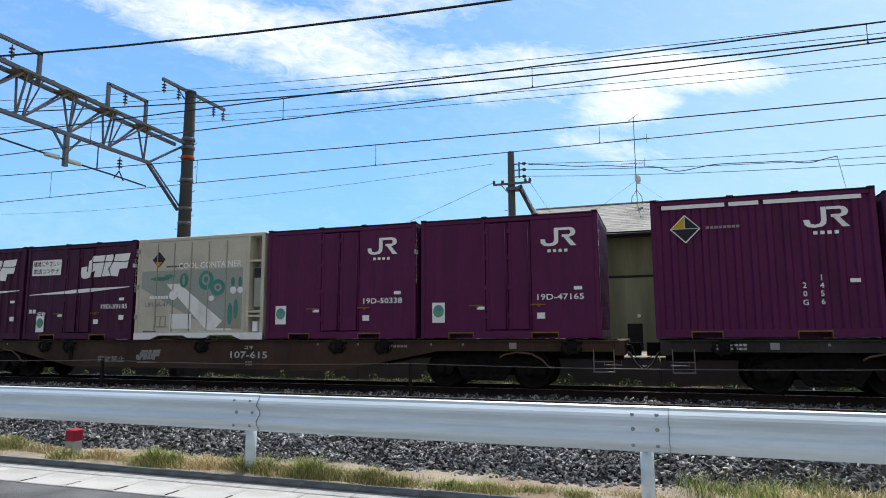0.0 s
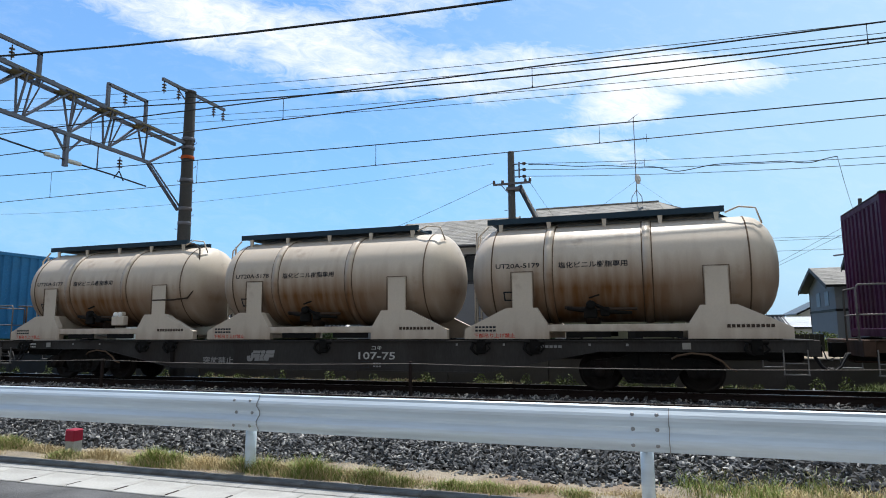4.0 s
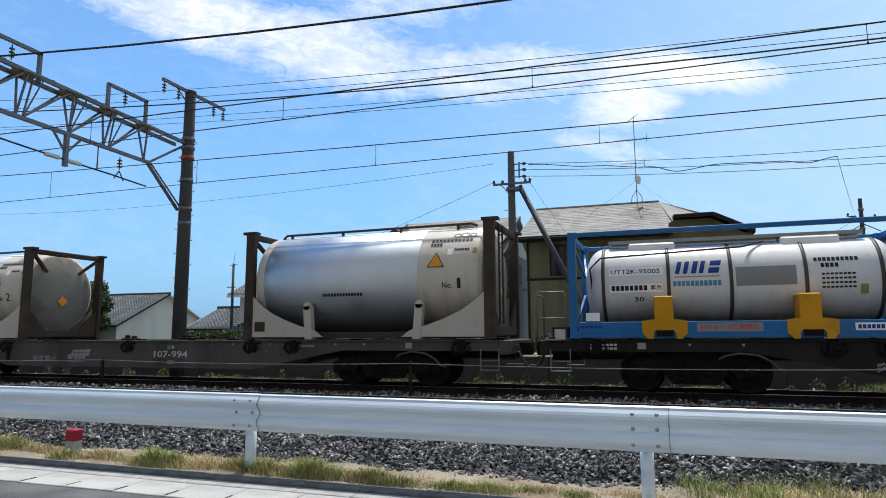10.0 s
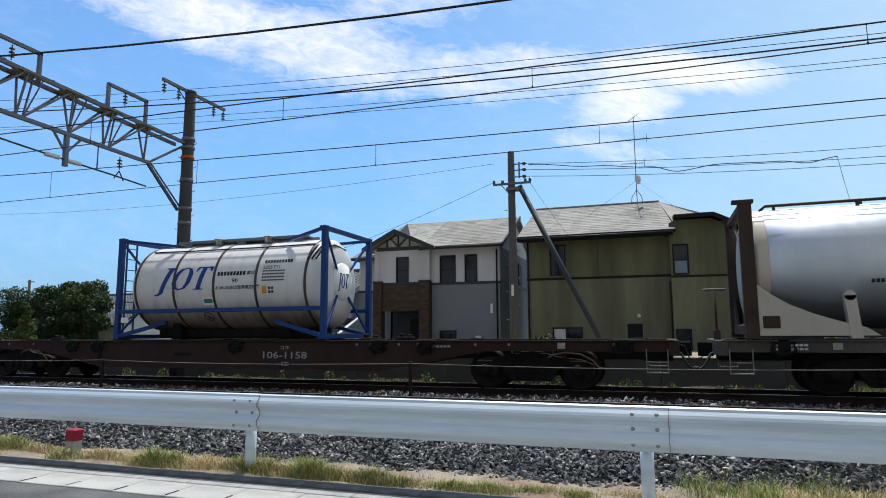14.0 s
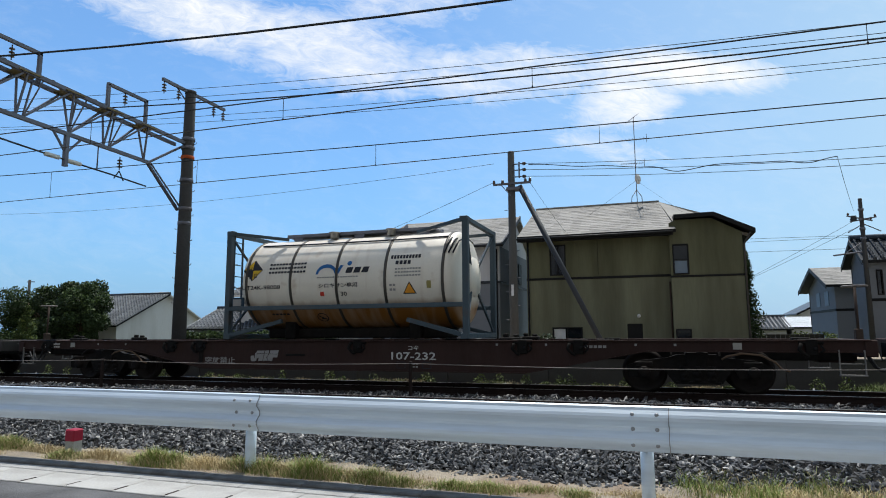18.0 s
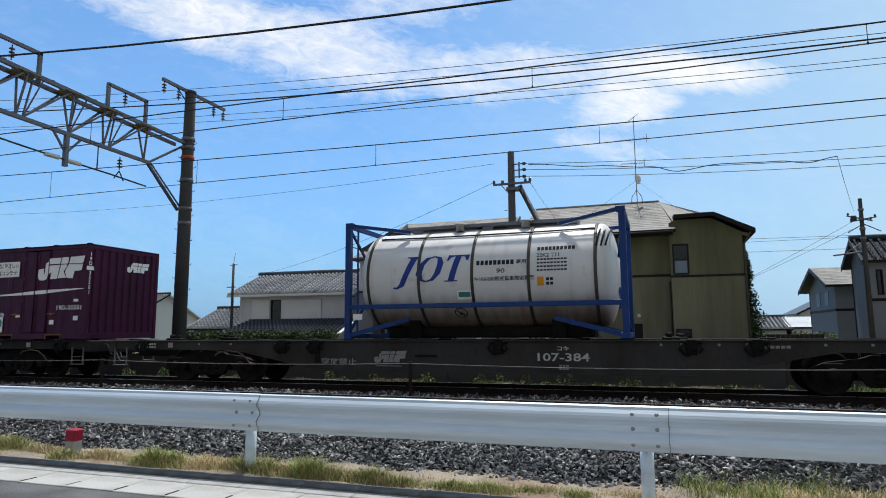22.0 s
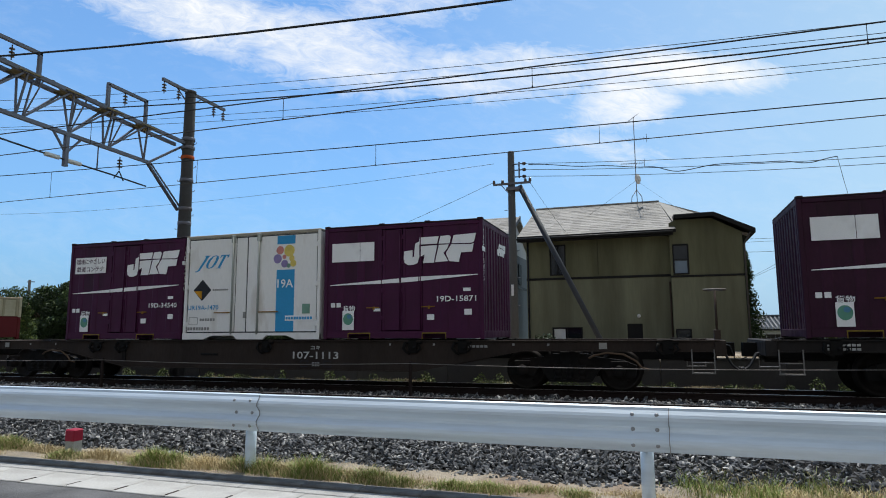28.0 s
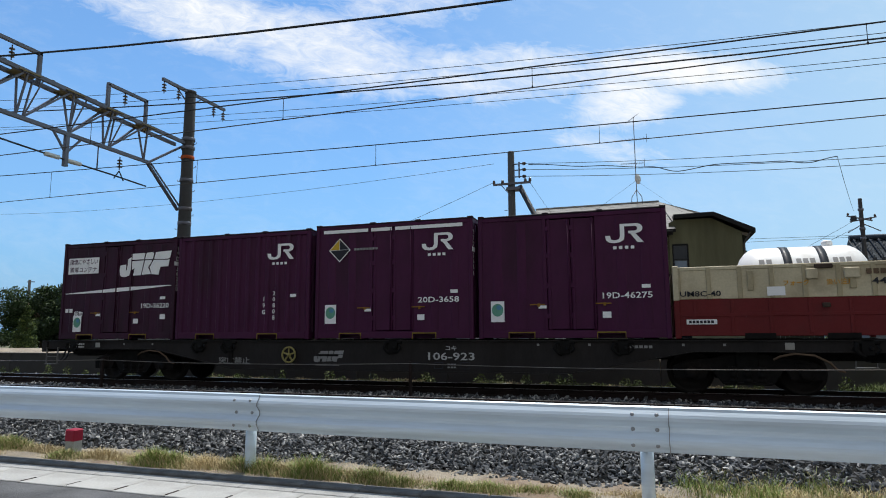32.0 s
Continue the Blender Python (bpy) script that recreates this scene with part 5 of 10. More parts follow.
def container(x0, x1, style, number, tall=TALL, mark="wide", sticker=True, slogan="faint", hazard=False, paint=""):
    """A twelve-foot box. style: door (side doors), rib (ribbed side)."""
    paint = paint or ("wine_old" if mark == "wide" else "wine")
    say = {"door": "with side doors", "rib": "with a ribbed side"}[style]
    tone = {"wine": "deep purple-red", "wine_old": "dark maroon", "wine_dark": "soot-darkened maroon"}[paint]
    c = keyed(thing("freight_container", "%s freight container %s on a wagon" % (tone, say), "container", group="twelve-foot containers"), (x0 + x1) / 2, 0, DECK)
    key = (paint, tall)
    fr, rf = shared(("body",) + key, lambda: box_body(key, LENGTH, tall, paint, "wine_roof"))
    hx, hy = LENGTH / 2, WIDTH / 2
    part("frame", fr, None, c)
    part("roof", rf, None, c, "dark roof sheet")
    lug = shared(("lug",) + key, lambda: Shape().box(-0.06, 0.06, -hy - 0.004, -hy + 0.1, tall - 0.02, tall + 0.035, 0.008).mesh("roof_lug", "wine_roof"))
    for x in (-hx + 0.06, -0.45, 0.62, hx - 0.06):
        part("roof_lug", lug, None, c, at=pose(x, 0, 0))
    part("end_wall", shared(("e1",) + key, lambda: end_wall(hx, tall, paint)), None, c)
    part("end_wall", shared(("e0",) + key, lambda: end_wall(-hx, tall, paint)), None, c)
    y = -hy
    if style == "door":
        for a, b in ((-hx + 0.09, -0.52), (0.52, hx - 0.09)):
            part("side_wall", shared(("fixed", a) + key, lambda: Shape().box(a, b, y + 0.022, y + 0.05, 0.17, tall - 0.10).mesh("side_wall", paint)), None, c)
        part("door_post", shared(("dpost",) + key, lambda: Shape().box(-0.52, -0.44, y + 0.004, y + 0.06, 0.16, tall - 0.09, 0.008).mesh("door_post", paint)), None, c)
        swage = shared(("swage",) + key, lambda: Shape().prism([(-0.10, y + 0.024), (-0.07, y + 0.012), (0.07, y + 0.012), (0.10, y + 0.024)], "z", 0.2, tall - 0.14).mesh("swage", paint))
        for x in (-1.45, -0.95, 1.0, 1.45):
            part("swage", swage, None, c, at=pose(x, 0, 0))

        rod = shared(("rod",) + key, lambda: Shape().tube([(0, y, 0.17), (0, y, tall - 0.12)], 0.014, 6).mesh("locking_rod", paint))
        hinge = shared(("hinge",) + key, lambda: Shape().box(-0.02, 0.06, y - 0.006, y + 0.02, 0, 0.10, 0.006).mesh("hinge", paint))
        edge = shared(("edge",) + key, lambda: Shape().box(0.02, 0.07, y + 0.002, y + 0.02, 0.18, tall - 0.11, 0.006).mesh("door_strip", paint))
        panel = shared(("leaf",) + key, lambda: Shape().box(0, 0.46, y + 0.014, y + 0.045, 0.19, tall - 0.12, 0.006).mesh("door", paint))
        for a in (-0.43, 0.045):
            d = part("door", panel, None, c, at=pose(a, 0, 0))
            part("door_strip", edge, None, d)
            part("locking_rod", rod, None, d, at=pose(0.42, 0, 0))
            for z in (0.4, 1.0, 1.6, 2.15):
                part("hinge", hinge, None, d, at=pose(0, 0, z))
        part("back_wall", shared(("back",) + key, lambda: Shape().box(-hx + 0.09, hx - 0.09, hy - 0.05, hy - 0.02, 0.17, tall - 0.10).mesh("back_wall", paint)), None, c)
        bar = shared("latch", lambda: Shape().box(-0.17, 0.13, -0.02, 0.0, -0.012, 0.012, 0.004).box(-0.02, 0.03, -0.025, 0.0, -0.045, 0.02, 0.005).mesh("latch", "latch_ochre"))
        part("latch", bar, None, c, "ochre latch bar", at=pose(-0.62, y, 0.68))
        part("latch", bar, None, c, "ochre latch bar", at=pose(0.66, y, 0.68))
    else:
        part("side_wall", shared(("rib",) + key, lambda: corrugated(-hx + 0.09, hx - 0.09, 0.16, tall - 0.1, y + 0.012, 13, 0.036, 1).mesh("side_wall", paint)), None, c)
        part("back_wall", shared(("ribb",) + key, lambda: corrugated(hx - 0.09, -hx + 0.09, 0.16, tall - 0.1, hy - 0.012, 13, 0.036, -1).mesh("back_wall", paint)), None, c)
    lip = shared("lip", lambda: Shape().box(-0.27, 0.27, -0.012, 0.03, 0.115, 0.14, 0.004).box(-0.27, -0.255, -0.012, 0.0, 0.0, 0.12).box(0.255, 0.27, -0.012, 0.0, 0.0, 0.12).mesh("fork_pocket", "worn_yellow"))
    part("fork_pocket", lip, None, c, "yellow edge of the fork opening", at=pose(-0.97, y, 0))
    part("fork_pocket", lip, None, c, "yellow edge of the fork opening", at=pose(0.77, y, 0))
    f = y - 0.001
    if mark == "wide":
        plate(c, "operator_mark", placed(MARK_WIDE, 0.08 if style == "door" else -0.08, tall - 0.92, 1.47, 0.62), f, "letter_white", "large white slanted operator mark")
        plate(c, "white_stripe", [[(-hx + 0.16, 1.185), (-0.45, 1.20), (-0.45, 1.275), (-hx + 0.16, 1.20)], [(-0.43, 1.20), (0.0, 1.21), (0.0, 1.305), (-0.43, 1.277)], [(0.02, 1.21), (0.42, 1.228), (0.42, 1.325), (0.02, 1.307)],
                                  [(0.44, 1.229), (hx - 0.12, 1.325), (hx - 0.12, 1.34), (0.44, 1.326)]], f, "letter_white", "white stripe along the side")
        plate(c, "owner_line", bars(-1.67, -1.39, 0.70, 0.10, 2, gap=0.25), f, "letter_white")
        lettering("貨物", 0.12, "letter_white", c, -1.22, f - 0.002, 0.675, 0.30, name="owner_lettering")
        if slogan:
            plate(c, "slogan_panel", [rect(-1.66, -0.97, 1.71, 2.13), rect(-0.96, -0.62, 1.71, 2.13)], f, "letter_white", "white slogan panel")
            if slogan == "full":
                lettering("環境にやさしい", 0.14, "wine_old", c, -1.14, f - 0.006, 2.025, 0.96, name="slogan_lettering")
                lettering("鉄道コンテナ", 0.14, "wine_old", c, -1.14, f - 0.006, 1.825, 0.92, name="slogan_lettering")
        lettering(number, 0.12, "letter_white", c, 1.27, f - 0.002, 0.84, 0.86, name="number_lettering") if number and style == "door" else None
        plate(c, "end_mark", [rect(1.42, 1.58, 0.99, 1.06), rect(1.44, 1.60, 0.50, 0.62)], f, "letter_white")
        em = Shape()
        for o in placed(MARK_WIDE, 0.05, 1.86, 0.72, 0.30):
            em.prism([(a, b) for a, b in o], "x", hx - 0.012, hx - 0.006)
        part("end_mark", em, "letter_white", c, "white slanted mark on the end wall")
    else:
        plate(c, "operator_mark", placed(MARK_ROUND, 0.72, tall - 0.66, 0.70, 0.37), f, "letter_white", "white rounded operator mark")
        plate(c, "owner_line", bars(0.86, 1.30, tall - 0.78, 0.06, 4, gap=0.4), f, "letter_white")
        if style == "door":
            lettering(number, 0.12, "letter_white", c, 1.09, f - 0.002, 0.83, 0.92, name="number_lettering")
        plate(c, "number_tag", [rect(1.36, 1.52, 0.96, 1.03)], f, "letter_white")
    if style == "door" and number:
        for i, ch in enumerate(number):
            lettering(ch, 0.10, "letter_white", c, hx + 0.001, -hy + 0.055, 2.24 - i * 0.125, name="end_number", face="end")
    if style == "rib":
        for i, ch in enumerate("19G" if number.startswith("19") else "20G"):
            lettering(ch, 0.10, "letter_white", c, 0.66, f - 0.002, 0.93 - i * 0.15, name="number_lettering")
        for i, ch in enumerate(number.split(" ")[1]):
            lettering(ch, 0.10, "letter_white", c, 0.93, f - 0.002, 1.06 - i * 0.14, name="number_lettering")
    if sticker:
        x, z = (-1.46, 0.34) if mark == "round" else (-1.24, 0.20)
        st = plate(c, "eco_sticker", [rect(x - 0.14, x + 0.14, z, z + 0.42)], f, "letter_white", "pale sticker with a green round picture")
        ring = [(x + 0.12 * math.cos(i * math.pi / 8), z + 0.24 + 0.13 * math.sin(i * math.pi / 8)) for i in range(16)]
        plate(st, "picture", [ring], f - 0.004, "sticker_green")
        plate(st, "picture_sky", [[(x + 0.03 + 0.055 * math.cos(i * math.pi / 5), z + 0.29 + 0.05 * math.sin(i * math.pi / 5)) for i in range(10)]], f - 0.008, "sticker_blue")
    if style == "door":
        for q in (rect(0.62, 0.78, 0.40, 0.52), rect(-0.62, -0.46, 0.60, 0.66)):
            plate(c, "card_holder", [q], f - 0.01, "letter_white", "pale card holder")
    if hazard:
        x, z = -1.25, tall - 0.56
        hz = plate(c, "warning_diamond", [[(x - 0.27, z), (x, z - 0.27), (x + 0.27, z), (x, z + 0.27)]], f, "letter_white", "black and yellow diamond placard")
        plate(hz, "dark_half", [[(x - 0.24, z), (x, z - 0.24), (x + 0.24, z)], [(x, z + 0.01), (x + 0.24, z + 0.01), (x, z + 0.24)]], f - 0.004, "letter_dark")
        plate(hz, "yellow_quarter", [[(x - 0.24, z + 0.01), (x - 0.01, z + 0.01), (x - 0.01, z + 0.24)]], f - 0.004, "yellow")
        plate(c, "top_dashes", [rect(-hx + 0.2, -0.55, tall - 0.175, tall - 0.10), rect(-0.48, 0.02, tall - 0.175, tall - 0.10), rect(0.10, hx - 0.22, tall - 0.175, tall - 0.10)], f - 0.004, "letter_white", "white stripe under the roof edge")
        plate(c, "small_print", bars(x + 0.36, x + 0.95, z - 0.02, 0.05, 8), f, "letter_grey")
    return c

# ---- tank and special containers ----
def shell(profile_half, r, cz, dome):
    """The outline of a tank lying along x: straight between the two ends, domed beyond."""
    a, b = profile_half
    pts = [(a - dome, 0.0)]
    for i in range(1, 9):
        an = i / 8 * math.pi / 2
        pts.append((a - dome * math.cos(an), r * math.sin(an) ** 0.8))
    pts += [(a + (b - a) * k / 6, r) for k in range(1, 6)]
    for i in range(8, 0, -1):
        an = i / 8 * math.pi / 2
        pts.append((b + dome * math.cos(an), r * math.sin(an) ** 0.8))
    pts.append((b + dome, 0.0))
    return pts


def tank_body(parent, a, b, r, cz, dome, paint, bands=(), band_paint="steel_band", label=""):
    t = part("tank", Shape().lathe(shell((a, b), r, cz, dome), 48, "x", cap=False), paint, parent, label, at=pose(0, 0, cz))
    for x in bands:
        part("band", Shape().lathe([(x - 0.035, r - 0.005), (x - 0.03, r + 0.014), (x + 0.03, r + 0.014), (x + 0.035, r - 0.005)], 48, "x", cap=False), band_paint, t)
    return t


def on_tank(parent, name, outlines, r, cz, material_, label="", lift=0.006):
    """Paint on the near flank of a tank: outlines in (x, height along the skin from the axis), wrapped round it."""
    bm = bmesh.new()
    for o in outlines:
        area = sum(p[0] * q[1] - q[0] * p[1] for p, q in zip(o, o[1:] + o[:1]))
        bm.faces.new([bm.verts.new((x, h, 0)) for x, h in (o if area > 0 else o[::-1])])
    hs = [v.co.y for v in bm.verts]
    if max(max(q[1] for q in o) - min(q[1] for q in o) for o in outlines) > 0.09:
        # cut into strips so that the paint follows the curve
        bm.normal_update()
        bmesh.ops.triangulate(bm, faces=bm.faces[:])
        k = math.ceil(min(hs) / 0.06) * 0.06
        while k < max(hs):
            bmesh.ops.bisect_plane(bm, geom=bm.verts[:] + bm.edges[:] + bm.faces[:], plane_co=(0, k, 0), plane_no=(0, 1, 0))
            k += 0.06
    bm.verts.index_update()
    s = Shape()
    s.add([(v.co.x, -(r + lift) * math.cos(v.co.y / r), cz + (r + lift) * math.sin(v.co.y / r)) for v in bm.verts], [tuple(v.index for v in f.verts) for f in bm.faces])
    bm.free()
    return part(name, s, material_, parent, label)


def wrapped(text, size, material_, parent, x, h, r, cz, width=None, name="lettering"):
    ob = lettering(text, size, material_, parent, 0, 0, 0, width, name)
    me = ob.data
    co = np.empty(len(me.vertices) * 3)
    me.vertices.foreach_get("co", co)
    co = co.reshape(-1, 3)
    an = (co[:, 1] + h) / r
    me.vertices.foreach_set("co", np.stack([co[:, 0] + x, -(r + 0.006) * np.cos(an), cz + (r + 0.006) * np.sin(an)], 1).ravel())
    me.update()
    ob.matrix_basis = Matrix()
    return ob


def lie_bars(parent, x, h, w, hh, n, r, cz, material_="letter_dark", rows=1, gap=0.07, name="small_print"):
    return on_tank(parent, name, [o for k in range(rows) for o in bars(x, x + w, h - k * gap, hh, n)], r, cz, material_)


def iso_frame(parent, paint, length, height, mid=None, full_bottom=True, top_rail=True, post=0.13, brace_top=False, brace_low=False, end_cross=True):
    hx, hy = length / 2, 1.219
    for x in (-1, 1):
        for y in (-1, 1):
            s = Shape().box(x * hx, x * (hx - post), y * hy, y * (hy - post), 0, height, 0.01)
            for z in (0.0, height - 0.118):
                s.box(x * (hx + 0.003), x * (hx - 0.178), y * (hy + 0.003), y * (hy - 0.162), z, z + 0.118, 0.012)
            part("corner_post", s, paint, parent)
        part("end_beam", Shape().box(x * hx, x * (hx - 0.10), -hy + 0.13, hy - 0.13, 0.01, 0.12, 0.008), paint, parent)
        part("end_beam", Shape().box(x * hx, x * (hx - 0.10), -hy + 0.13, hy - 0.13, height - 0.11, height - 0.01, 0.008), paint, parent)
        if end_cross:
            for y in (-1, 1):
                part("end_brace", Shape().bar((x * (hx - 0.06), y * (hy - 0.1), 0.12), (x * (hx - 0.22), y * 0.22, height * 0.42), 0.045), paint, parent)
                part("end_brace", Shape().bar((x * (hx - 0.06), y * (hy - 0.1), height - 0.12), (x * (hx - 0.22), y * 0.22, height * 0.60), 0.045), paint, parent)
    for y in (-1, 1):
        if full_bottom:
            part("bottom_rail", Shape().box(-hx + post, hx - post, y * hy, y * (hy - 0.09), 0.02, 0.14, 0.008), paint, parent)
        if top_rail:
            part("top_rail", Shape().box(-hx + post, hx - post, y * hy, y * (hy - 0.07), height - 0.10, height - 0.01, 0.008), paint, parent)
        if mid:
            part("side_rail", Shape().box(-hx + post, hx - post, y * (hy - 0.004), y * (hy - 0.07), mid - 0.05, mid + 0.05, 0.008), paint, parent)
        if brace_top:
            for x in (-1, 1):
                part("top_brace", Shape().bar((x * (hx - 0.12), y * (hy - 0.06), height - 0.06), (x * (hx - 1.35), y * 0.62, height - 0.20), 0.07), paint, parent)
        if brace_low:
            for x in (-1, 1):
                part("low_brace", Shape().bar((x * (hx - 0.10), y * (hy - 0.06), 0.08), (x * (hx - 1.45), y * 0.98, 0.42), 0.09), paint, parent)


def walkway(parent, x0, x1, z, paint="truss_steel", legs=True, y=0.0, width=0.5):
    g = part("walkway", Shape().box(x0, x1, y - width / 2, y + width / 2, z, z + 0.035, 0.006), paint, parent, "grated walkway along the tank top")
    for e in (-1, 1):
        part("edge_rail", Shape().bar((x0, y + e * width / 2, z + 0.04), (x1, y + e * width / 2, z + 0.04), 0.05, 0.07), paint, g)
    if legs:
        n = max(3, int((x1 - x0) / 1.2))
        for i in range(n):
            x = x0 + 0.3 + i * (x1 - x0 - 0.6) / (n - 1)
            part("leg", Shape().prism([(x - 0.14, z), (x + 0.14, z), (x + 0.05, z - 0.22), (x - 0.05, z - 0.22)], "y", y - width / 2, y - width / 2 + 0.03), paint, g)
    return g


def ladder(parent, x, y, z0, z1, paint, width=0.32, axis="y"):
    l = part("ladder", Shape().bar((x, y, z0), (x, y, z1), 0.035).bar((x, y + width, z0), (x, y + width, z1), 0.035), paint, parent)
    z = z0 + 0.25
    while z < z1 - 0.1:
        part("rung", Shape().tube([(x, y, z), (x, y + width, z)], 0.012, 5), paint, l)
        z += 0.28
    return l


def triangle(x, h, s):
    return [(x - s / 2, h - s * 0.43), (x + s / 2, h - s * 0.43), (x, h + s * 0.43)]


def ring(x, h, r1, r2, n=20):
    out = []
    for i in range(n):
        a, b = 2 * math.pi * i / n, 2 * math.pi * (i + 1) / n
        out.append([(x + r1 * math.cos(a), h + r1 * math.sin(a)), (x + r2 * math.cos(a), h + r2 * math.sin(a)), (x + r2 * math.cos(b), h + r2 * math.sin(b)), (x + r1 * math.cos(b), h + r1 * math.sin(b))])
    return out


def no_hook(t, x, h, r, cz):
    on_tank(t, "warning_ring", ring(x, h, 0.12, 0.145) + [[(x - 0.10, h + 0.05), (x - 0.08, h + 0.07), (x + 0.11, h - 0.06), (x + 0.08, h - 0.08)]] + [[(x - 0.06, h - 0.06), (x + 0.05, h - 0.05), (x + 0.0, h + 0.02)]], r, cz, "letter_dark", "dark round warning sign")


def chemical_tank(xc, frame_paint, tone, mark):
    """A white twenty-foot tank in an open steel frame."""
    c = keyed(thing("tank_container", "white tank container with steel bands in a %s open frame" % tone, "tank container", group="tank containers"), xc, 0, DECK)
    r, cz = 1.10, 1.33
    tank_body(c, -2.55, 2.50, r, cz, 0.33, "tank_white" if mark == "tee" else "tank_gold", (-2.52, -1.32, -0.12, 1.08, 2.42), "band_dark")
    iso_frame(c, frame_paint, 6.058, 2.59, mid=0.70 if mark == "tee" else 0.72, full_bottom=False, top_rail=False, brace_top=True, brace_low=True)
    walkway(c, -1.95, 2.0, 2.49)
    part("manhole", Shape().lathe([(2.38, 0.30), (2.55, 0.30), (2.60, 0.22)], 20, "z", (0.1, 0.3, 0)), "steel_band", c)
    for x in (-0.6, 0.9):
        part("valve", Shape().lathe([(2.40, 0.10), (2.52, 0.10), (2.53, 0.14), (2.56, 0.14)], 12, "z", (x, -0.32, 0)), "steel_band", c)
    for x in (-1.6, 1.6):
        part("saddle", Shape().box(x - 0.14, x + 0.14, -0.6, 0.6, 0.0, 0.42, 0.02), "underframe", c)
    # added dark block: closes off daylight and stands for shade below the tank
    part("base_tray", Shape().box(-2.3, 2.3, -0.45, 0.45, 0.02, 0.26, 0.03), "underframe", c, "dark block added to fill the gap under the tank")
    part("drip_channel", Shape().tube([(-2.4, -0.62, 2.26), (-1.2, -0.66, 2.24), (1.3, -0.66, 2.24), (2.4, -0.62, 2.26)], 0.018, 6), "letter_dark", c)
    ladder(c, -3.0, -0.95, 0.15, 2.5, frame_paint)
    if mark == "tee":
        part("card", Shape().box(-2.82, -2.60, -1.21, -1.18, 0.42, 0.55, 0.006), "letter_white", c, "small white card on the frame")
    else:
        doc = part("document_box", Shape().box(-2.84, -2.53, -1.20, -1.12, 0.74, 0.98, 0.012), "dark_walkway", c, "dark framed document box")
        part("card", Shape().box(-2.80, -2.57, -1.206, -1.19, 0.78, 0.94), "letter_grey", doc)
    part("head_ring", Shape().lathe([(2.66, 0.80), (2.70, 0.84), (2.74, 0.80), (2.72, 0.78)], 36, "x", (0, 0, cz), cap=False), "band_dark", c, "dark ring round the tank's end")
    part("head_plate", Shape().lathe([(2.80, 0.46), (2.845, 0.44), (2.85, 0.0)], 28, "x", (0, 0, cz + 0.05), cap=False), "clean_white" if mark == "tee" else "tank_gold", c, "round plate on the tank's end")
    for k in range(3):
        part("steam_hose", Shape().tube([(2.44 + k * 0.09, -1.02 + k * 0.03, cz + 0.52), (2.50 + k * 0.09, -0.72, cz + 0.86 - k * 0.03), (2.52 + k * 0.09, -0.2, cz + 1.04 - k * 0.05), (2.50 + k * 0.09, 0.4, cz + 0.98 - k * 0.05)], 0.020, 6), "letter_dark", c, "black hose looped over the tank's end")
    if mark == "tee":
        on_tank(c, "owner_mark", placed(MARK_HOOK_RING_TEE, -1.80, -0.12, 1.36, 0.58, 0.13), r, cz, "brand_blue", "large dark blue slanted owner mark")
        em = Shape()
        for o in placed(MARK_HOOK_RING_TEE, -0.26, 1.22, 0.44, 0.36, 0.1):
            em.prism(o, "x", 2.852, 2.857)
        part("end_mark", em, "brand_blue", c, "dark blue mark on the tank's end")
        lie_bars(c, -0.02, 0.20, 0.82, 0.10, 9, r, cz)
        wrapped("専用", 0.10, "letter_dark", c, 0.93, 0.25, r, cz, 0.21)
        wrapped("90", 0.10, "letter_dark", c, 0.50, 0.07, r, cz, 0.18)
        wrapped("コキ106-200形式貨車限定積載", 0.10, "letter_dark", c, 0.52, -0.09, r, cz, 1.36)
        lie_bars(c, 1.26, 0.48, 0.78, 0.085, 10, r, cz)
        wrapped("22K2 T11", 0.085, "letter_dark", c, 1.48, 0.37, r, cz, 0.46)
        lie_bars(c, 1.26, 0.26, 0.62, 0.035, 9, r, cz, "letter_dark", 4, 0.075)
        on_tank(c, "tag", [rect(1.26, 1.39, -0.26, -0.08)], r, cz, "label_orange")
        lie_bars(c, 1.44, -0.16, 0.16, 0.06, 2, r, cz, "letter_dark", 2, 0.09)
        st = on_tank(c, "sticker", [rect(-0.46, -0.14, -0.52, -0.32)], r, cz, "letter_white", "small pale sticker with a green picture")
        on_tank(c, "sticker_picture", [rect(-0.43, -0.17, -0.46, -0.35)], r, cz, "jade", lift=0.009)
        no_hook(c, -0.45, -0.86, r, cz)
    else:
        before = set(c.children)
        x, h = -2.0, 0.52
        hz = on_tank(c, "warning_diamond", [[(x - 0.27, h), (x, h - 0.27), (x + 0.27, h), (x, h + 0.27)]], r, cz, "letter_dark", "black and yellow diamond placard")
        on_tank(c, "yellow_quarter", [[(x - 0.24, h + 0.01), (x - 0.01, h + 0.01), (x - 0.01, h + 0.24)], [(x + 0.01, h - 0.01), (x + 0.24, h - 0.01), (x + 0.01, h - 0.24)]], r, cz, "yellow", lift=0.009)
        wrapped("H", 0.11, "letter_dark", c, x - 0.085, h + 0.035, r + 0.006, cz, 0.09)
        wrapped("G", 0.11, "letter_dark", c, x + 0.085, h - 0.135, r + 0.006, cz, 0.09)
        lie_bars(c, -1.55, 0.62, 1.0, 0.05, 12, r, cz, "letter_dark", 3, 0.10)
        wrapped("UT24K-98008", 0.10, "letter_dark", c, -1.75, 0.10, r, cz, 1.05)
        wave = []
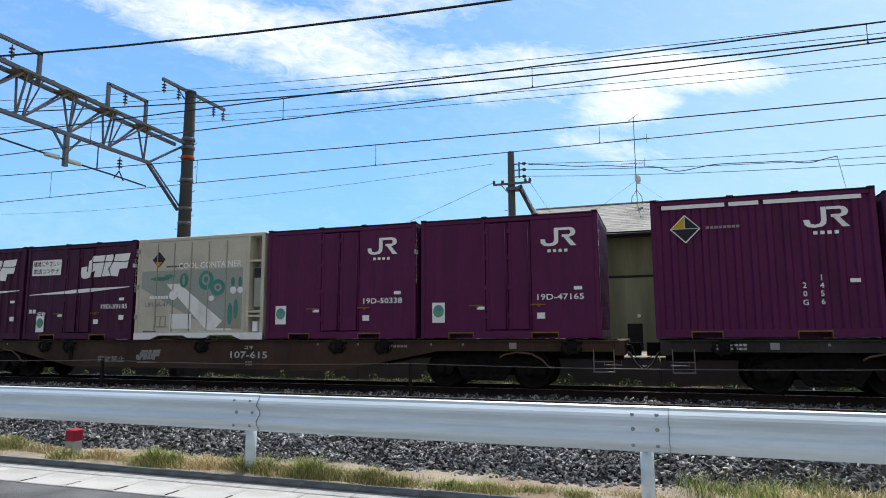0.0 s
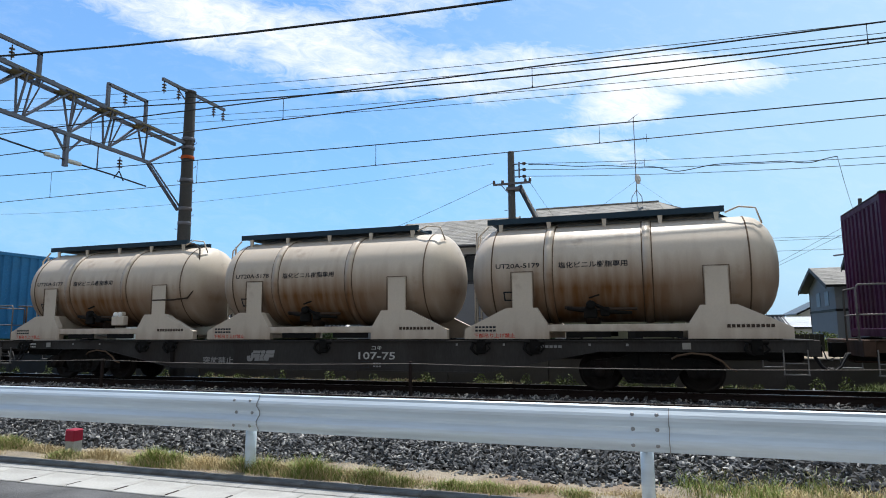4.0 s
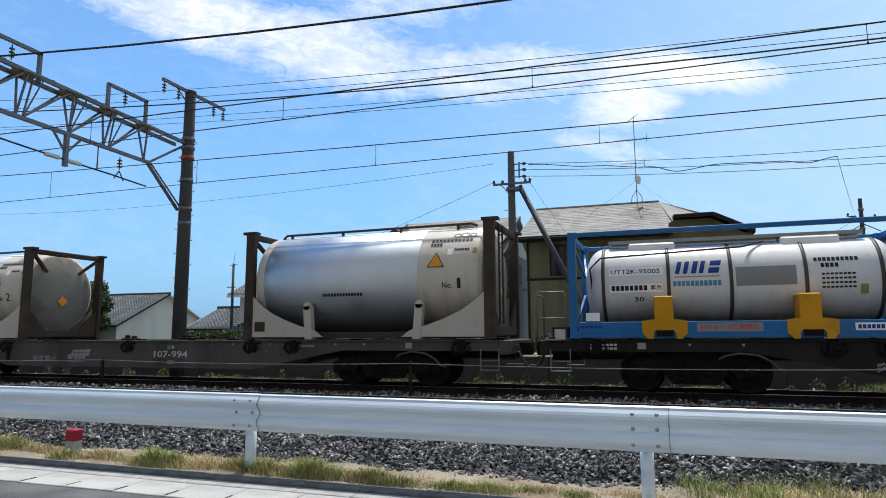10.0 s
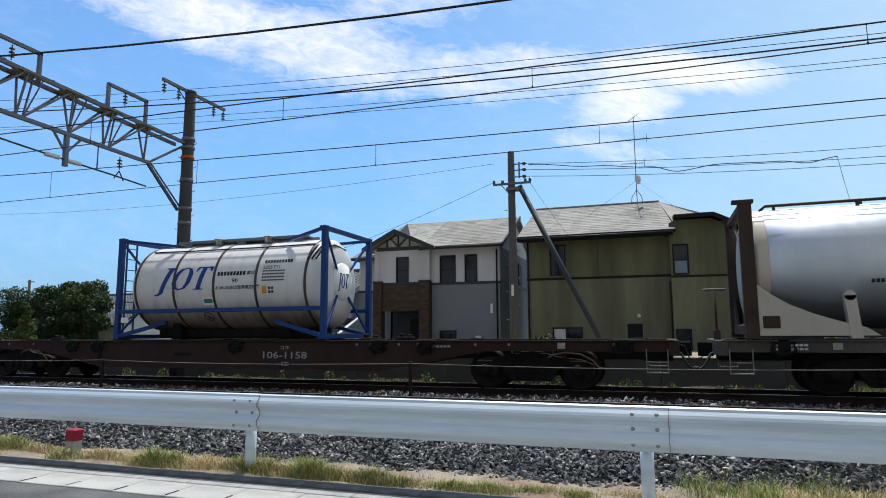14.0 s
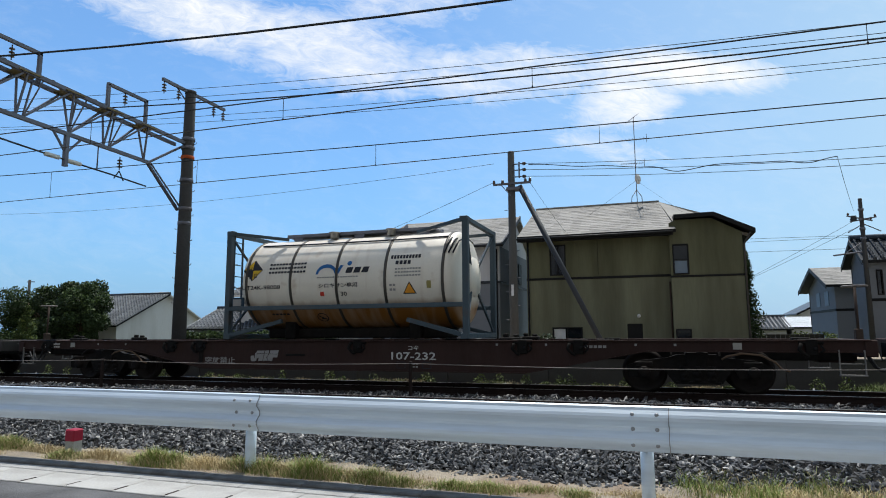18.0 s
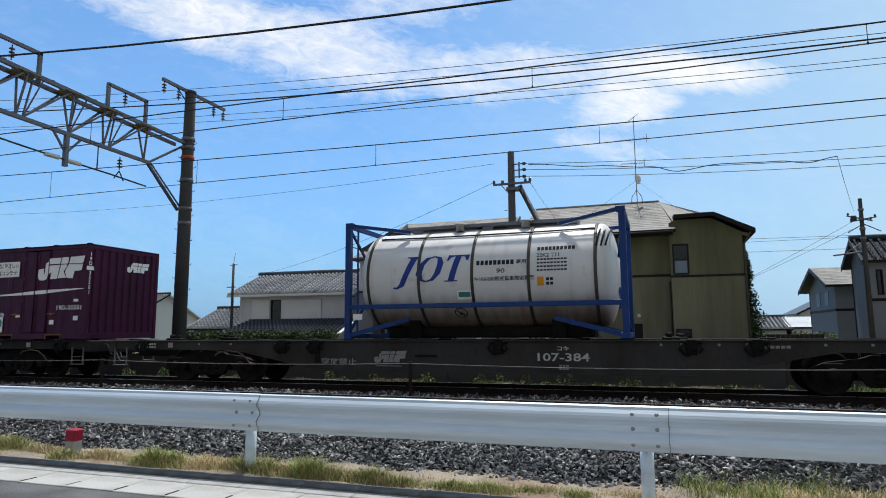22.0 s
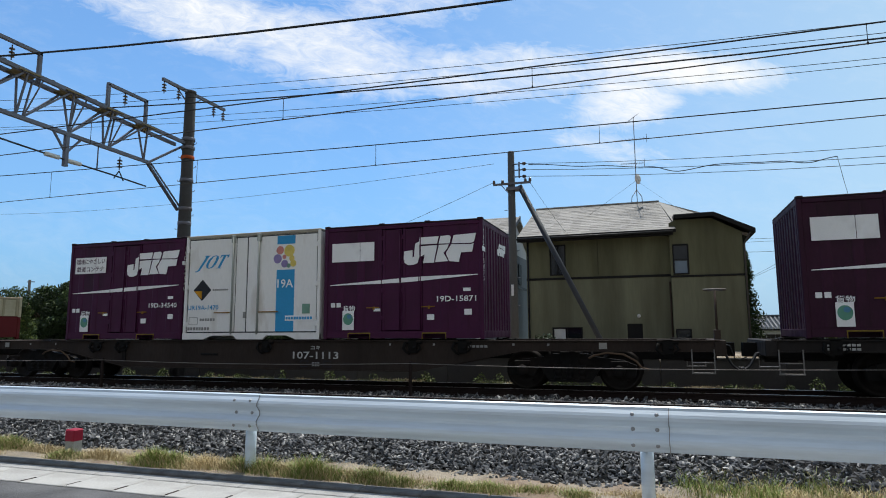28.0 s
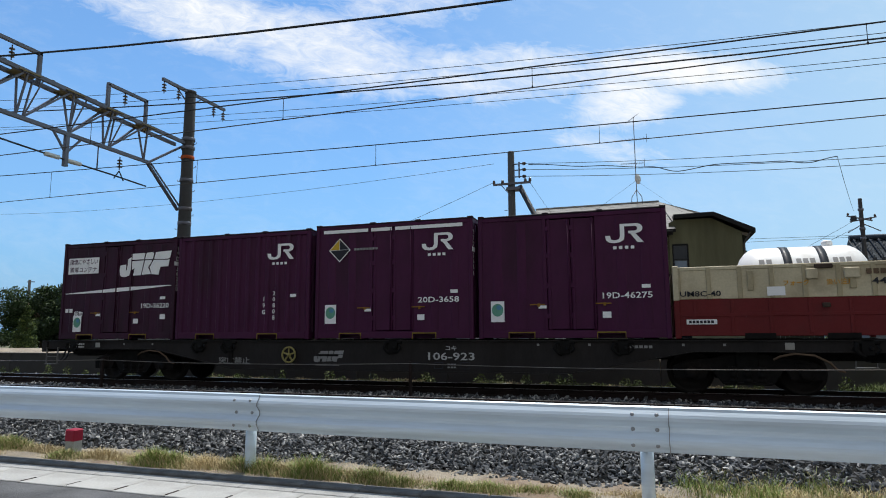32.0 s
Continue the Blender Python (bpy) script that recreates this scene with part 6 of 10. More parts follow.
        for i in range(8):
            a, b = math.pi * (1 - i / 8), math.pi * (1 - (i + 1) / 8)
            wave.append([(-0.02 + 0.27 * (1 if k else 0.78) * math.cos(q), 0.36 + (0.24 if k else 0.15) * math.sin(q)) for q, k in ((a, 0), (a, 1), (b, 1), (b, 0))])
        on_tank(c, "owner_mark", wave + [[(0.20, 0.36), (0.30, 0.36), (0.40, 0.56), (0.32, 0.56)]], r, cz, "wave_blue", "blue arched owner mark")
        on_tank(c, "owner_name", [[(a, 0.37), (a + 0.16, 0.37), (a + 0.20, 0.50), (a + 0.05, 0.50)] for a in (0.46, 0.66, 0.86)], r, cz, "letter_dark")
        on_tank(c, "owner_dot", [[(0.55 + 0.06 * math.cos(k), 0.60 + 0.06 * math.sin(k)) for k in [i * 0.785 for i in range(8)]]], r, cz, "wave_blue")
        lie_bars(c, -0.25, 0.27, 1.05, 0.03, 16, r, cz, "letter_grey")
        wrapped("シロキサン専用", 0.11, "letter_dark", c, 0.28, 0.10, r, cz, 0.98)
        wrapped("30", 0.10, "letter_dark", c, 0.42, -0.10, r, cz, 0.16)
        on_tank(c, "tag", [rect(-0.18, -0.08, -0.14, -0.04)], r, cz, "label_red")
        lie_bars(c, 1.55, 0.66, 0.72, 0.09, 10, r, cz)
        lie_bars(c, 1.68, 0.52, 0.38, 0.09, 4, r, cz)
        lie_bars(c, 1.68, 0.40, 0.62, 0.035, 9, r, cz, "letter_grey", 3, 0.075)
        tri = on_tank(c, "warning_triangle", [triangle(2.02, 0.0, 0.32)], r, cz, "letter_dark", "orange warning triangle")
        on_tank(c, "triangle_face", [triangle(2.02, -0.008, 0.25)], r, cz, "label_orange", lift=0.009)
        on_tank(c, "tag", [rect(2.42, 2.52, -0.02, 0.14)], r, cz, "olive_frame")
        lie_bars(c, 1.55, 0.04, 0.16, 0.05, 2, r, cz, "letter_grey", 2, 0.1)
        no_hook(c, -0.28, -0.72, r, cz)
        lie_bars(c, -1.6, -0.62, 0.5, 0.05, 5, r, cz)
        for ob in set(c.children) - before:
            ob.matrix_basis = pose(-0.36, 0, cz) @ pose(0, 0, 0, 11.5) @ pose(0, 0, -cz)
    return c


def yellow_tank(xc):
    c = keyed(thing("tank_container", "dusty cream tank container in an olive-yellow frame", "tank container", group="tank containers"), xc, 0, DECK)
    r, cz, D = 1.13, 1.30, -0.25
    tank_body(c, -2.62, 2.60, r, cz, 0.25, "tank_cream", (), "tank_cream")
    for x in (-1.25, 0.38, 1.78):
        part("seam", Shape().lathe([(x - 0.009, r - 0.004), (x - 0.006, r + 0.005), (x + 0.006, r + 0.005), (x + 0.009, r - 0.004)], 48, "x", (0, 0, cz), cap=False), "rust_line", c, "brown weld seam")
    iso_frame(c, "olive_frame", 6.058, 2.59, post=0.15)
    for x in (-1, 1):
        part("low_brace", Shape().bar((x * 2.88, -1.16, 0.62), (x * 1.72, -1.16, 0.12), 0.09), "olive_frame", c)
    walkway(c, -2.6, 2.6, 2.47, "rust_frame", y=-0.55, width=0.45)
    part("hose_tube", Shape().tube([(-0.2, -0.82, 2.18), (-0.05, -0.90, 2.10), (0.3, -0.92, 2.08), (2.55, -0.92, 2.08)], 0.022, 6), "letter_dark", c)
    for x in (-2.0, -1.0, 0.4, 1.2):
        part("valve", Shape().lathe([(2.36, 0.10), (2.46, 0.10), (2.47, 0.14), (2.50, 0.14)], 12, "z", (x, 0.2, 0)), "steel_band", c)
    # owner's name as plain slanted blocks, thirteen of them in two words
    out = []
    for i in range(13):
        if i == 8:
            continue
        x, w = -2.05 + i * 0.235, 0.06 if i in (1, 6) else 0.17
        slant = lambda x0, x1, h0, h1: [(x0 + (h0 - 0.28) * 0.2, h0 + D), (x1 + (h0 - 0.28) * 0.2, h0 + D), (x1 + (h1 - 0.28) * 0.2, h1 + D), (x0 + (h1 - 0.28) * 0.2, h1 + D)]
        out.append(slant(x, x + 0.06, 0.28, 0.60))
        if w > 0.1:
            out.append(slant(x + w - 0.06, x + w, 0.28, 0.60))
    on_tank(c, "owner_name", out, r, cz, "letter_dark", "row of bold dark slanted bars")
    on_tank(c, "owner_mark", ring(-1.62, 0.80 + D, 0.085, 0.105) + [o for k in (1, 2, 3) for e in (-1, 1) for o in ring(-1.62 + e * 0.0, 0.80 + D, 0.13 + k * 0.06, 0.145 + k * 0.06, 24) if abs(sum(q[1] for q in o) / 4 - 0.80 - D) < 0.09], r, cz, "letter_grey", "grey winged ring mark")
    on_tank(c, "sign_frame", [rect(-2.2, -1.72, -0.36 + D, -0.33 + D), rect(-2.2, -1.72, -0.12 + D, -0.09 + D), rect(-2.2, -2.16, -0.33 + D, -0.12 + D), rect(-1.76, -1.72, -0.33 + D, -0.12 + D)], r, cz, "letter_dark", "small dark frame for a card")
    on_tank(c, "oval", [rect(-2.36, -2.31, 0.70 + D, 0.82 + D)], r, cz, "letter_dark")
    no_hook(c, 0.42, -0.76, r, cz)
    lie_bars(c, 1.85, 0.72 + D, 0.68, 0.09, 10, r, cz)
    lie_bars(c, 1.85, 0.58 + D, 0.36, 0.09, 4, r, cz)
    lie_bars(c, 1.85, 0.44 + D, 0.60, 0.04, 8, r, cz, "letter_dark", 4, 0.085)
    on_tank(c, "tag", [rect(1.85, 2.0, -0.02 + D, 0.14 + D)], r, cz, "letter_grey")
    on_tank(c, "tag", [rect(2.02, 2.14, -0.02 + D, 0.14 + D)], r, cz, "olive_frame")
    on_tank(c, "warning_triangle", [triangle(2.42, 0.05 + D, 0.24)], r, cz, "letter_dark", "yellow warning triangle")
    on_tank(c, "triangle_face", [triangle(2.42, 0.045 + D, 0.18)], r, cz, "label_orange", lift=0.009)
    sq = on_tank(c, "tee_plate", [rect(1.88, 2.18, -0.36 + D, -0.08 + D)], r, cz, "brand_blue", "dark blue square plate")
    on_tank(c, "tee", [rect(1.93, 2.13, -0.17 + D, -0.12 + D), rect(2.0, 2.06, -0.32 + D, -0.17 + D)], r, cz, "letter_white", lift=0.009)
    on_tank(c, "tag", [rect(2.25, 2.50, -0.34 + D, -0.16 + D)], r, cz, "letter_grey")
    return c


def gas_tank(xc):
    c = keyed(thing("tank_container", "low white tank container in a bright blue frame", "tank container", group="tank containers"), xc, 0, DECK)
    r, cz, h, D = 0.77, 1.10, 2.10, -0.20
    tank_body(c, -2.42, 2.42, r, cz, 0.38, "tank_clean", (-2.40, -1.16, -0.04, 1.22, 2.42), "band_dark")
    iso_frame(c, "blue_frame", 6.058, h, post=0.15)
    part("sill_plate", Shape().box(-2.85, 2.85, -1.222, -1.20, 0.10, 0.32, 0.006), "blue_frame", c)
    walkway(c, -2.3, 2.3, 1.93, "steel_band", legs=False)
    for x in (-1.28, 1.16):
        p = part("fork_pocket", Shape().prism([(x - 0.40, 0.10), (x - 0.20, 0.10), (x - 0.16, 0.16), (x + 0.16, 0.16), (x + 0.20, 0.10), (x + 0.40, 0.10), (x + 0.40, 0.33), (x + 0.24, 0.36), (x - 0.24, 0.36), (x - 0.40, 0.33)], "y", -1.25, -1.19), "amber", c, "amber yellow fork pocket")
        part("saddle", Shape().box(x - 0.17, x + 0.17, -1.19, -0.66, 0.34, 0.80, 0.02), "amber", p)
        # near-black bar stands for the dark inside the opening
        part("slot", Shape().box(x - 0.15, x + 0.15, -1.262, -1.24, 0.05, 0.16), "underframe", p)
        for e in (-1, 1):
            part("foot", Shape().prism([(x + e * 0.40, 0.10), (x + e * 0.30, 0.0), (x + e * 0.20, 0.0), (x + e * 0.20, 0.10)], "y", -1.25, -1.19), "amber", p)
    part("pipe", Shape().tube([(-2.62, -0.62, 0.9), (-2.66, -0.7, 1.4), (-2.45, -0.64, 1.62), (-1.0, -0.66, 1.68), (0.2, -0.6, 1.74), (0.6, -0.3, 1.86)], 0.02, 6), "letter_dark", c)
    part("hood", Shape().box(0.9, 1.9, -0.34, 0.34, 1.74, 1.93, 0.03), "clean_white", c)
    part("hood", Shape().box(-1.9, -1.0, -0.34, 0.34, 1.74, 1.93, 0.03), "clean_white", c)
    for hh, w in ((0.36, 1.02), (0.02, 1.0)):
        on_tank(c, "name_strip", [rect(-2.28, -2.28 + w, hh - 0.02 + D, hh + 0.14 + D)], r, cz, "letter_white", lift=0.003)
    wrapped("UT12K-95005", 0.10, "letter_dark", c, -1.78, 0.42 + D, r, cz, 0.94)
    lie_bars(c, -2.24, 0.04 + D, 0.70, 0.10, 8, r, cz)
    wrapped("専用", 0.10, "letter_dark", c, -1.40, 0.09 + D, r, cz, 0.20)
    wrapped("30", 0.10, "letter_dark", c, -1.72, -0.34, r, cz, 0.18)
    on_tank(c, "owner_mark", [[(x, 0.34 + D), (x + w, 0.34 + D), (x + w + 0.06, 0.60 + D), (x + 0.06, 0.60 + D)] for x, w in ((-1.04, 0.08), (-0.90, 0.08), (-0.75, 0.09), (-0.61, 0.08))] + [[(-0.45, 0.34 + D), (-0.26, 0.34 + D), (-0.23, 0.45 + D), (-0.42, 0.45 + D)], [(-0.41, 0.49 + D), (-0.22, 0.49 + D), (-0.19, 0.60 + D), (-0.38, 0.60 + D)]], r, cz, "brand_blue", "bold dark blue slanted owner mark")
    on_tank(c, "owner_arc", [rect(-1.06, -0.24, 0.27 + D, 0.29 + D)], r, cz, "letter_grey")
    on_tank(c, "owner_name", bars(-1.08, -0.20, 0.10 + D, 0.10, 11), r, cz, "sticker_blue")
    on_tank(c, "panel", [rect(0.04, 1.06, 0.08 + D, 0.44 + D)], r, cz, "letter_grey", "grey metal panel")
    lie_bars(c, 1.36, 0.50 + D, 0.72, 0.08, 10, r, cz)
    lie_bars(c, 1.46, 0.38 + D, 0.30, 0.08, 4, r, cz)
    lie_bars(c, 1.46, 0.24 + D, 0.55, 0.035, 8, r, cz, "letter_dark", 4, 0.08)
    on_tank(c, "tag", [rect(2.06, 2.18, -0.32, -0.14)], r, cz, "olive_frame")
    fy = -1.2225
    plate(c, "notice", [rect(-0.72, 0.38, 0.13, 0.29)], fy, "letter_grey", "faded notice strip with red writing")
    lettering("5tフォーク使用禁止", 0.11, "label_red", c, -0.17, fy - 0.006, 0.21, 0.98)
    plate(c, "notice", [rect(1.80, 2.62, 0.14, 0.27)], fy, "letter_white")
    plate(c, "notice_print", bars(1.84, 2.58, 0.17, 0.07, 11), fy - 0.005, "brand_blue")
    plate(c, "data_card", [rect(-2.72, -2.46, 0.34, 0.50)], -1.15, "letter_white")
    plate(c, "notice_print", bars(-2.82, -2.40, 0.20, 0.05, 5), fy, "brand_blue")
    return c


def swap_tank(xc, number):
    """A tank between two end frames, half of its flank bare polished steel, with curved skirts at its feet."""
    c = keyed(thing("tank_container", "polished steel tank container between rusty end frames with curved skirts", "tank container", group="tank containers"), xc, 0, DECK)
    r, cz = 1.17, 1.33
    t = tank_body(c, -2.72, 2.62, r, cz, 0.22, "tank_beige", (), label="dusty beige tank shell")
    part("end_dish", Shape().lathe([(2.70, 1.10), (2.80, 0.92), (2.86, 0.6), (2.875, 0.0)], 40, "x", cap=False), "dull_steel", t, "dull grey end dish")
    part("hazard_plate", Shape().prism([(-0.16, 0.0), (0.0, -0.16), (0.16, 0.0), (0.0, 0.16)], "x", 2.878, 2.884), "label_orange", t, "orange diamond on the end dish", at=pose(0, 0, -0.25))
    part("polished_sheet", Shape().lathe([(-2.55, r + 0.004), (-2.545, r + 0.010), (1.30, r + 0.010), (1.305, r + 0.004)], 64, "x", cap=False), "brushed", t, "bare polished steel sheet")
    for x in (-1, 1):
        for y in (-1, 1):
            s = Shape().prism([(x * 3.03, y * 1.22), (x * 2.80, y * 1.22), (x * 2.80, y * 1.10), (x * 3.03, y * 1.10)], "z", 0, 2.50)
            s.prism([(x * 3.12, 2.47), (x * 3.12, 2.53), (x * 2.76, 2.53), (x * 2.76, 2.47)], "y", y * 1.235, y * 1.05)
            part("end_post", s, "rust_frame", c, "rusty brown end post")
        part("end_plate", Shape().box(x * 2.98, x * 2.90, -1.1, 1.1, 0.05, 0.26, 0.02), "rust_frame", c)
        for y in (-1, 1):
            part("end_gusset", Shape().prism([(y * 1.1, 0.26), (y * 0.55, 0.26), (y * 1.1, 0.85)], "x", x * 2.97, x * 2.92), "rust_frame", c)
        part("end_beam", Shape().box(x * 3.0, x * 2.88, -1.1, 1.1, 2.36, 2.50, 0.02), "rust_frame", c)
        for y in (-1, 1):
            part("end_brace", Shape().bar((x * 2.94, y * 1.05, 2.36), (x * 2.80, y * 0.5, 1.9), 0.08), "rust_frame", c)
        for y in (-1, 1):
            arc = [(x * 2.80, 0.05), (x * 0.95, 0.05), (x * 1.15, 0.19), (x * 1.55, 0.30), (x * 1.95, 0.44), (x * 2.3, 0.60), (x * 2.6, 0.80), (x * 2.80, 0.98)]
            part("skirt", Shape().prism(arc, "y", y * 1.205, y * 1.18), "swap_skirt", c, "dirty white curved skirt plate", at=None)
        part("support", Shape().prism([(x * 1.36 - 0.09, 0.74), (x * 1.36 + 0.09, 0.74), (x * 1.30 + 0.09, 0.0), (x * 1.30 - 0.09, 0.0)], "y", -1.22, -1.06).lathe([(-1.22, 0.09), (-1.06, 0.09)], 12, "y", (x * 1.36, 0, 0.74)), "swap_skirt", c, "slanting support bracket")
    part("base_beam", Shape().box(-2.8, 2.8, -0.9, -0.7, 0.02, 0.16, 0.01), "rust_frame", c)
    part("base_beam", Shape().box(-2.8, 2.8, 0.7, 0.9, 0.02, 0.16, 0.01), "rust_frame", c)
    for y in (-0.38, 0.38):
        part("top_rail", Shape().tube([(-2.55, y, 2.44), (-2.45, y, 2.53), (2.3, y, 2.56), (2.45, y, 2.50)], 0.03, 8), "rust_frame", c)
        for x in (-2.3, -0.9, 0.6, 2.0):
            part("rail_foot", Shape().bar((x, y, 2.36), (x, y, 2.53), 0.05), "rust_frame", c)
    part("manhole", Shape().lathe([(2.42, 0.25), (2.58, 0.25), (2.62, 0.15)], 18, "z", (2.1, 0, 0)), "steel_band", c)
    if number == "1":
        ladder(c, 3.02, -0.75, 0.3, 2.45, "rust_frame")
    part("valve_box", Shape().box(-2.74, -2.46, -1.225, -1.19, 0.18, 0.40, 0.015), "rust_frame", c)
    wrapped("No.", 0.12, "letter_dark", c, 1.98, -0.20, r, cz, 0.22)
    wrapped(number, 0.22, "letter_dark", c, 2.24, -0.16, r, cz, 0.08 if number == "1" else 0.17)
    tr = on_tank(c, "warning_triangle", [triangle(1.72, 0.36, 0.40)], r, cz, "letter_dark", "orange warning triangle", lift=0.012)
    on_tank(c, "triangle_face", [triangle(1.72, 0.35, 0.34)], r, cz, "label_orange", lift=0.015)
    lie_bars(c, 1.55, 0.82, 0.95, 0.085, 11, r, cz)
    lie_bars(c, 1.55, 0.70, 0.28, 0.085, 4, r, cz)
    lie_bars(c, 2.12, 0.56, 0.34, 0.06, 6, r, cz)
    on_tank(c, "tag", [rect(1.96, 2.08, 0.46, 0.62)], r, cz, "letter_white")
    on_tank(c, "tag", [rect(2.52, 2.62, 0.48, 0.62)], r, cz, "olive_frame")
    on_tank(c, "owner_mark", ring(2.28, 1.06, 0.07, 0.11, 16) + ring(2.10, 1.05, 0.05, 0.09, 12) + ring(2.46, 1.05, 0.05, 0.09, 12), r, cz, "letter_grey", "worn pale mark")
    on_tank(c, "small_print", bars(-1.0, 0.0, -0.38, 0.07, 14), r, cz, "letter_dark", lift=0.014)
    return c


def resin_tank(xc, number):
    c = keyed(thing("tank_container", "beige tank container on saddle legs with brown resin stains", "tank container", group="tank containers"), xc, 0, DECK)
    r, cz = 1.04, 1.37
    tank_body(c, -2.50, 2.45, r, cz, 0.58, "tank_tan", (), "tank_tan")
    for x in (-1.30, 0.62):
        part("band", Shape().lathe([(x - 0.078, r - 0.004), (x - 0.072, r + 0.028), (x + 0.072, r + 0.028), (x + 0.078, r - 0.004)], 48, "x", (0, 0, 0), cap=False), "tank_tan", c, "raised band round the tank", at=pose(0, 0, cz))
    for x in (-1.392, -1.208, 0.528, 0.712):
        part("band_edge", Shape().lathe([(x - 0.010, r), (x - 0.006, r + 0.008), (x + 0.006, r + 0.008), (x + 0.010, r)], 48, "x", (0, 0, cz), cap=False), "rust_line", c, "dirty edge of the band")
    for x in (-2.48, 2.43):
        part("seam", Shape().lathe([(x - 0.016, r - 0.004), (x - 0.010, r + 0.010), (x + 0.010, r + 0.010), (x + 0.016, r - 0.004)], 48, "x", (0, 0, cz), cap=False), "rust_line", c, "rust-brown weld seam")
    for y in (-1, 1):
        for x in (-1, 1):
            leg = part("leg", Shape().box(x * 1.83 - 0.21, x * 1.83 + 0.21, y * 1.08, y * 1.04, 0.55, 1.34, 0.01), "tank_tan", c)
            foot = [(x * 3.03, 0.0), (x * 3.03, 0.20), (x * 2.15, 0.62), (x * 1.52, 0.62), (x * 1.28, 0.24), (x * 1.28, 0.0)]
            part("foot", Shape().prism(foot, "y", y * 1.20, y * 1.06), "tank_tan", c)
        part("base_beam", Shape().box(-1.4, 1.4, y * 1.19, y * 1.08, 0.14, 0.28, 0.01), "tank_tan", c)
        # fork slots are no holes: near-black bars paint in their dark inside
        part("fork_slot", Shape().box(-0.95, -0.1, y * 1.20, y * 1.17, 0.03, 0.14), "underframe", c)
        part("fork_slot", Shape().box(0.35, 1.2, y * 1.20, y * 1.17, 0.03, 0.14), "underframe", c)
    for x in (-1.8, 1.8):
        part("saddle", Shape().box(x - 0.15, x + 0.15, -1.04, 1.04, 0.1, 0.62, 0.02), "tank_tan", c)
    w = part("walkway", Shape().box(-2.65, 2.05, -0.42, 0.42, 2.49, 2.53, 0.006), "dark_walkway", c, "dark blue walkway along the tank top")
    part("edge_rail", Shape().bar((-2.70, -0.44, 2.53), (2.1, -0.44, 2.53), 0.05, 0.12), "dark_walkway", w)
    part("edge_rail", Shape().bar((-2.70, 0.44, 2.53), (2.1, 0.44, 2.53), 0.05, 0.12), "dark_walkway", w)
    for x in (-2.4, -1.35, -0.2, 0.9, 1.95):
        part("bracket", Shape().prism([(x - 0.05, 2.50), (x + 0.05, 2.50), (x + 0.03, 2.28), (x - 0.03, 2.28)], "y", -0.46, -0.42), "tank_tan", w)
    part("handrail", Shape().tube([(-2.66, -0.50, 2.44), (-2.9, -0.52, 2.20), (-2.98, -0.52, 1.3), (-2.98, -0.52, 0.22)], 0.022, 6), "tank_tan", c)
    part("handrail", Shape().tube([(2.1, -0.50, 2.44), (2.35, -0.52, 2.54), (2.65, -0.5, 2.50), (2.75, -0.45, 2.2)], 0.018, 6), "tank_tan", c)
    ladder(c, -3.0, -0.28, 0.2, 2.35, "tank_tan")
    g = Shape().tube([(-0.95, -0.93, 0.60), (-0.62, -0.98, 0.55), (-0.45, -1.0, 0.70), (-0.1, -0.98, 0.52), (0.3, -0.93, 0.50)], 0.035, 7)
    g.lathe([(-1.06, 0.0), (-1.06, 0.08), (-0.96, 0.10)], 12, "y", (-0.48, 0, 0.66)).box(-0.62, -0.36, -1.02, -0.90, 0.40, 0.60, 0.02).box(-0.30, -0.12, -1.0, -0.88, 0.44, 0.62, 0.02)
    g.bar((-0.50, -1.05, 0.80), (-0.30, -1.05, 0.86), 0.03)
    part("valve_gear", g, "underframe", c, "black resin-caked outlet valves")
    if number.endswith("7"):
        box = part("gauge_box", Shape().box(0.40, 0.80, -1.15, -0.98, 0.36, 0.60, 0.02).box(0.46, 0.74, -1.13, -1.0, 0.60, 0.70, 0.02), "tank_tan", c, "small box with two round gauges")
        for x in (0.53, 0.68):
            part("gauge", Shape().lathe([(-1.165, 0.0), (-1.165, 0.06), (-1.13, 0.065)], 14, "y", (x, 0, 0.63), cap=False), "letter_white", box)
        part("breather_pipe", Shape().tube([(1.62, -1.07, 0.98), (2.3, -1.08, 0.98), (2.62, -0.98, 1.02), (2.72, -0.9, 1.2), (2.72, -0.72, 1.9), (2.62, -0.6, 2.30), (2.35, -0.5, 2.46), (2.08, -0.46, 2.47)], 0.022, 6), "rust_frame", c, "thin dark pipe bent over the tank's end")
    for y in (-1,):
        for x in (-1, 1):
            e = Shape().bar((x * 1.83 - 0.23, y * 1.083, 0.60), (x * 1.83 - 0.23, y * 1.083, 1.36), 0.012).bar((x * 1.83 + 0.23, y * 1.083, 0.60), (x * 1.83 + 0.23, y * 1.083, 1.36), 0.012).bar((x * 1.83 - 0.23, y * 1.083, 1.36), (x * 1.83 + 0.23, y * 1.083, 1.36), 0.012)
            part("weld_edge", e, "rust_line", c)
    part("outlet", Shape().lathe([(-0.30, 0.0), (-0.30, 0.14), (-0.1, 0.16), (0.1, 0.28), (0.2, 0.5)], 16, "z", (-0.5, -0.35, 0.55)), "rust_frame", c)
    part("pipe", Shape().tube([(-1.0, -0.9, 0.62), (-0.3, -0.95, 0.58), (0.4, -0.95, 0.58)], 0.03, 6), "rust_frame", c)
    wrapped(number, 0.10, "letter_dark", c, -1.93, 0.12, r, cz, 0.92)
    wrapped("塩化ビニル樹脂専用", 0.13, "letter_dark", c, -0.42, 0.10, r, cz, 1.35)
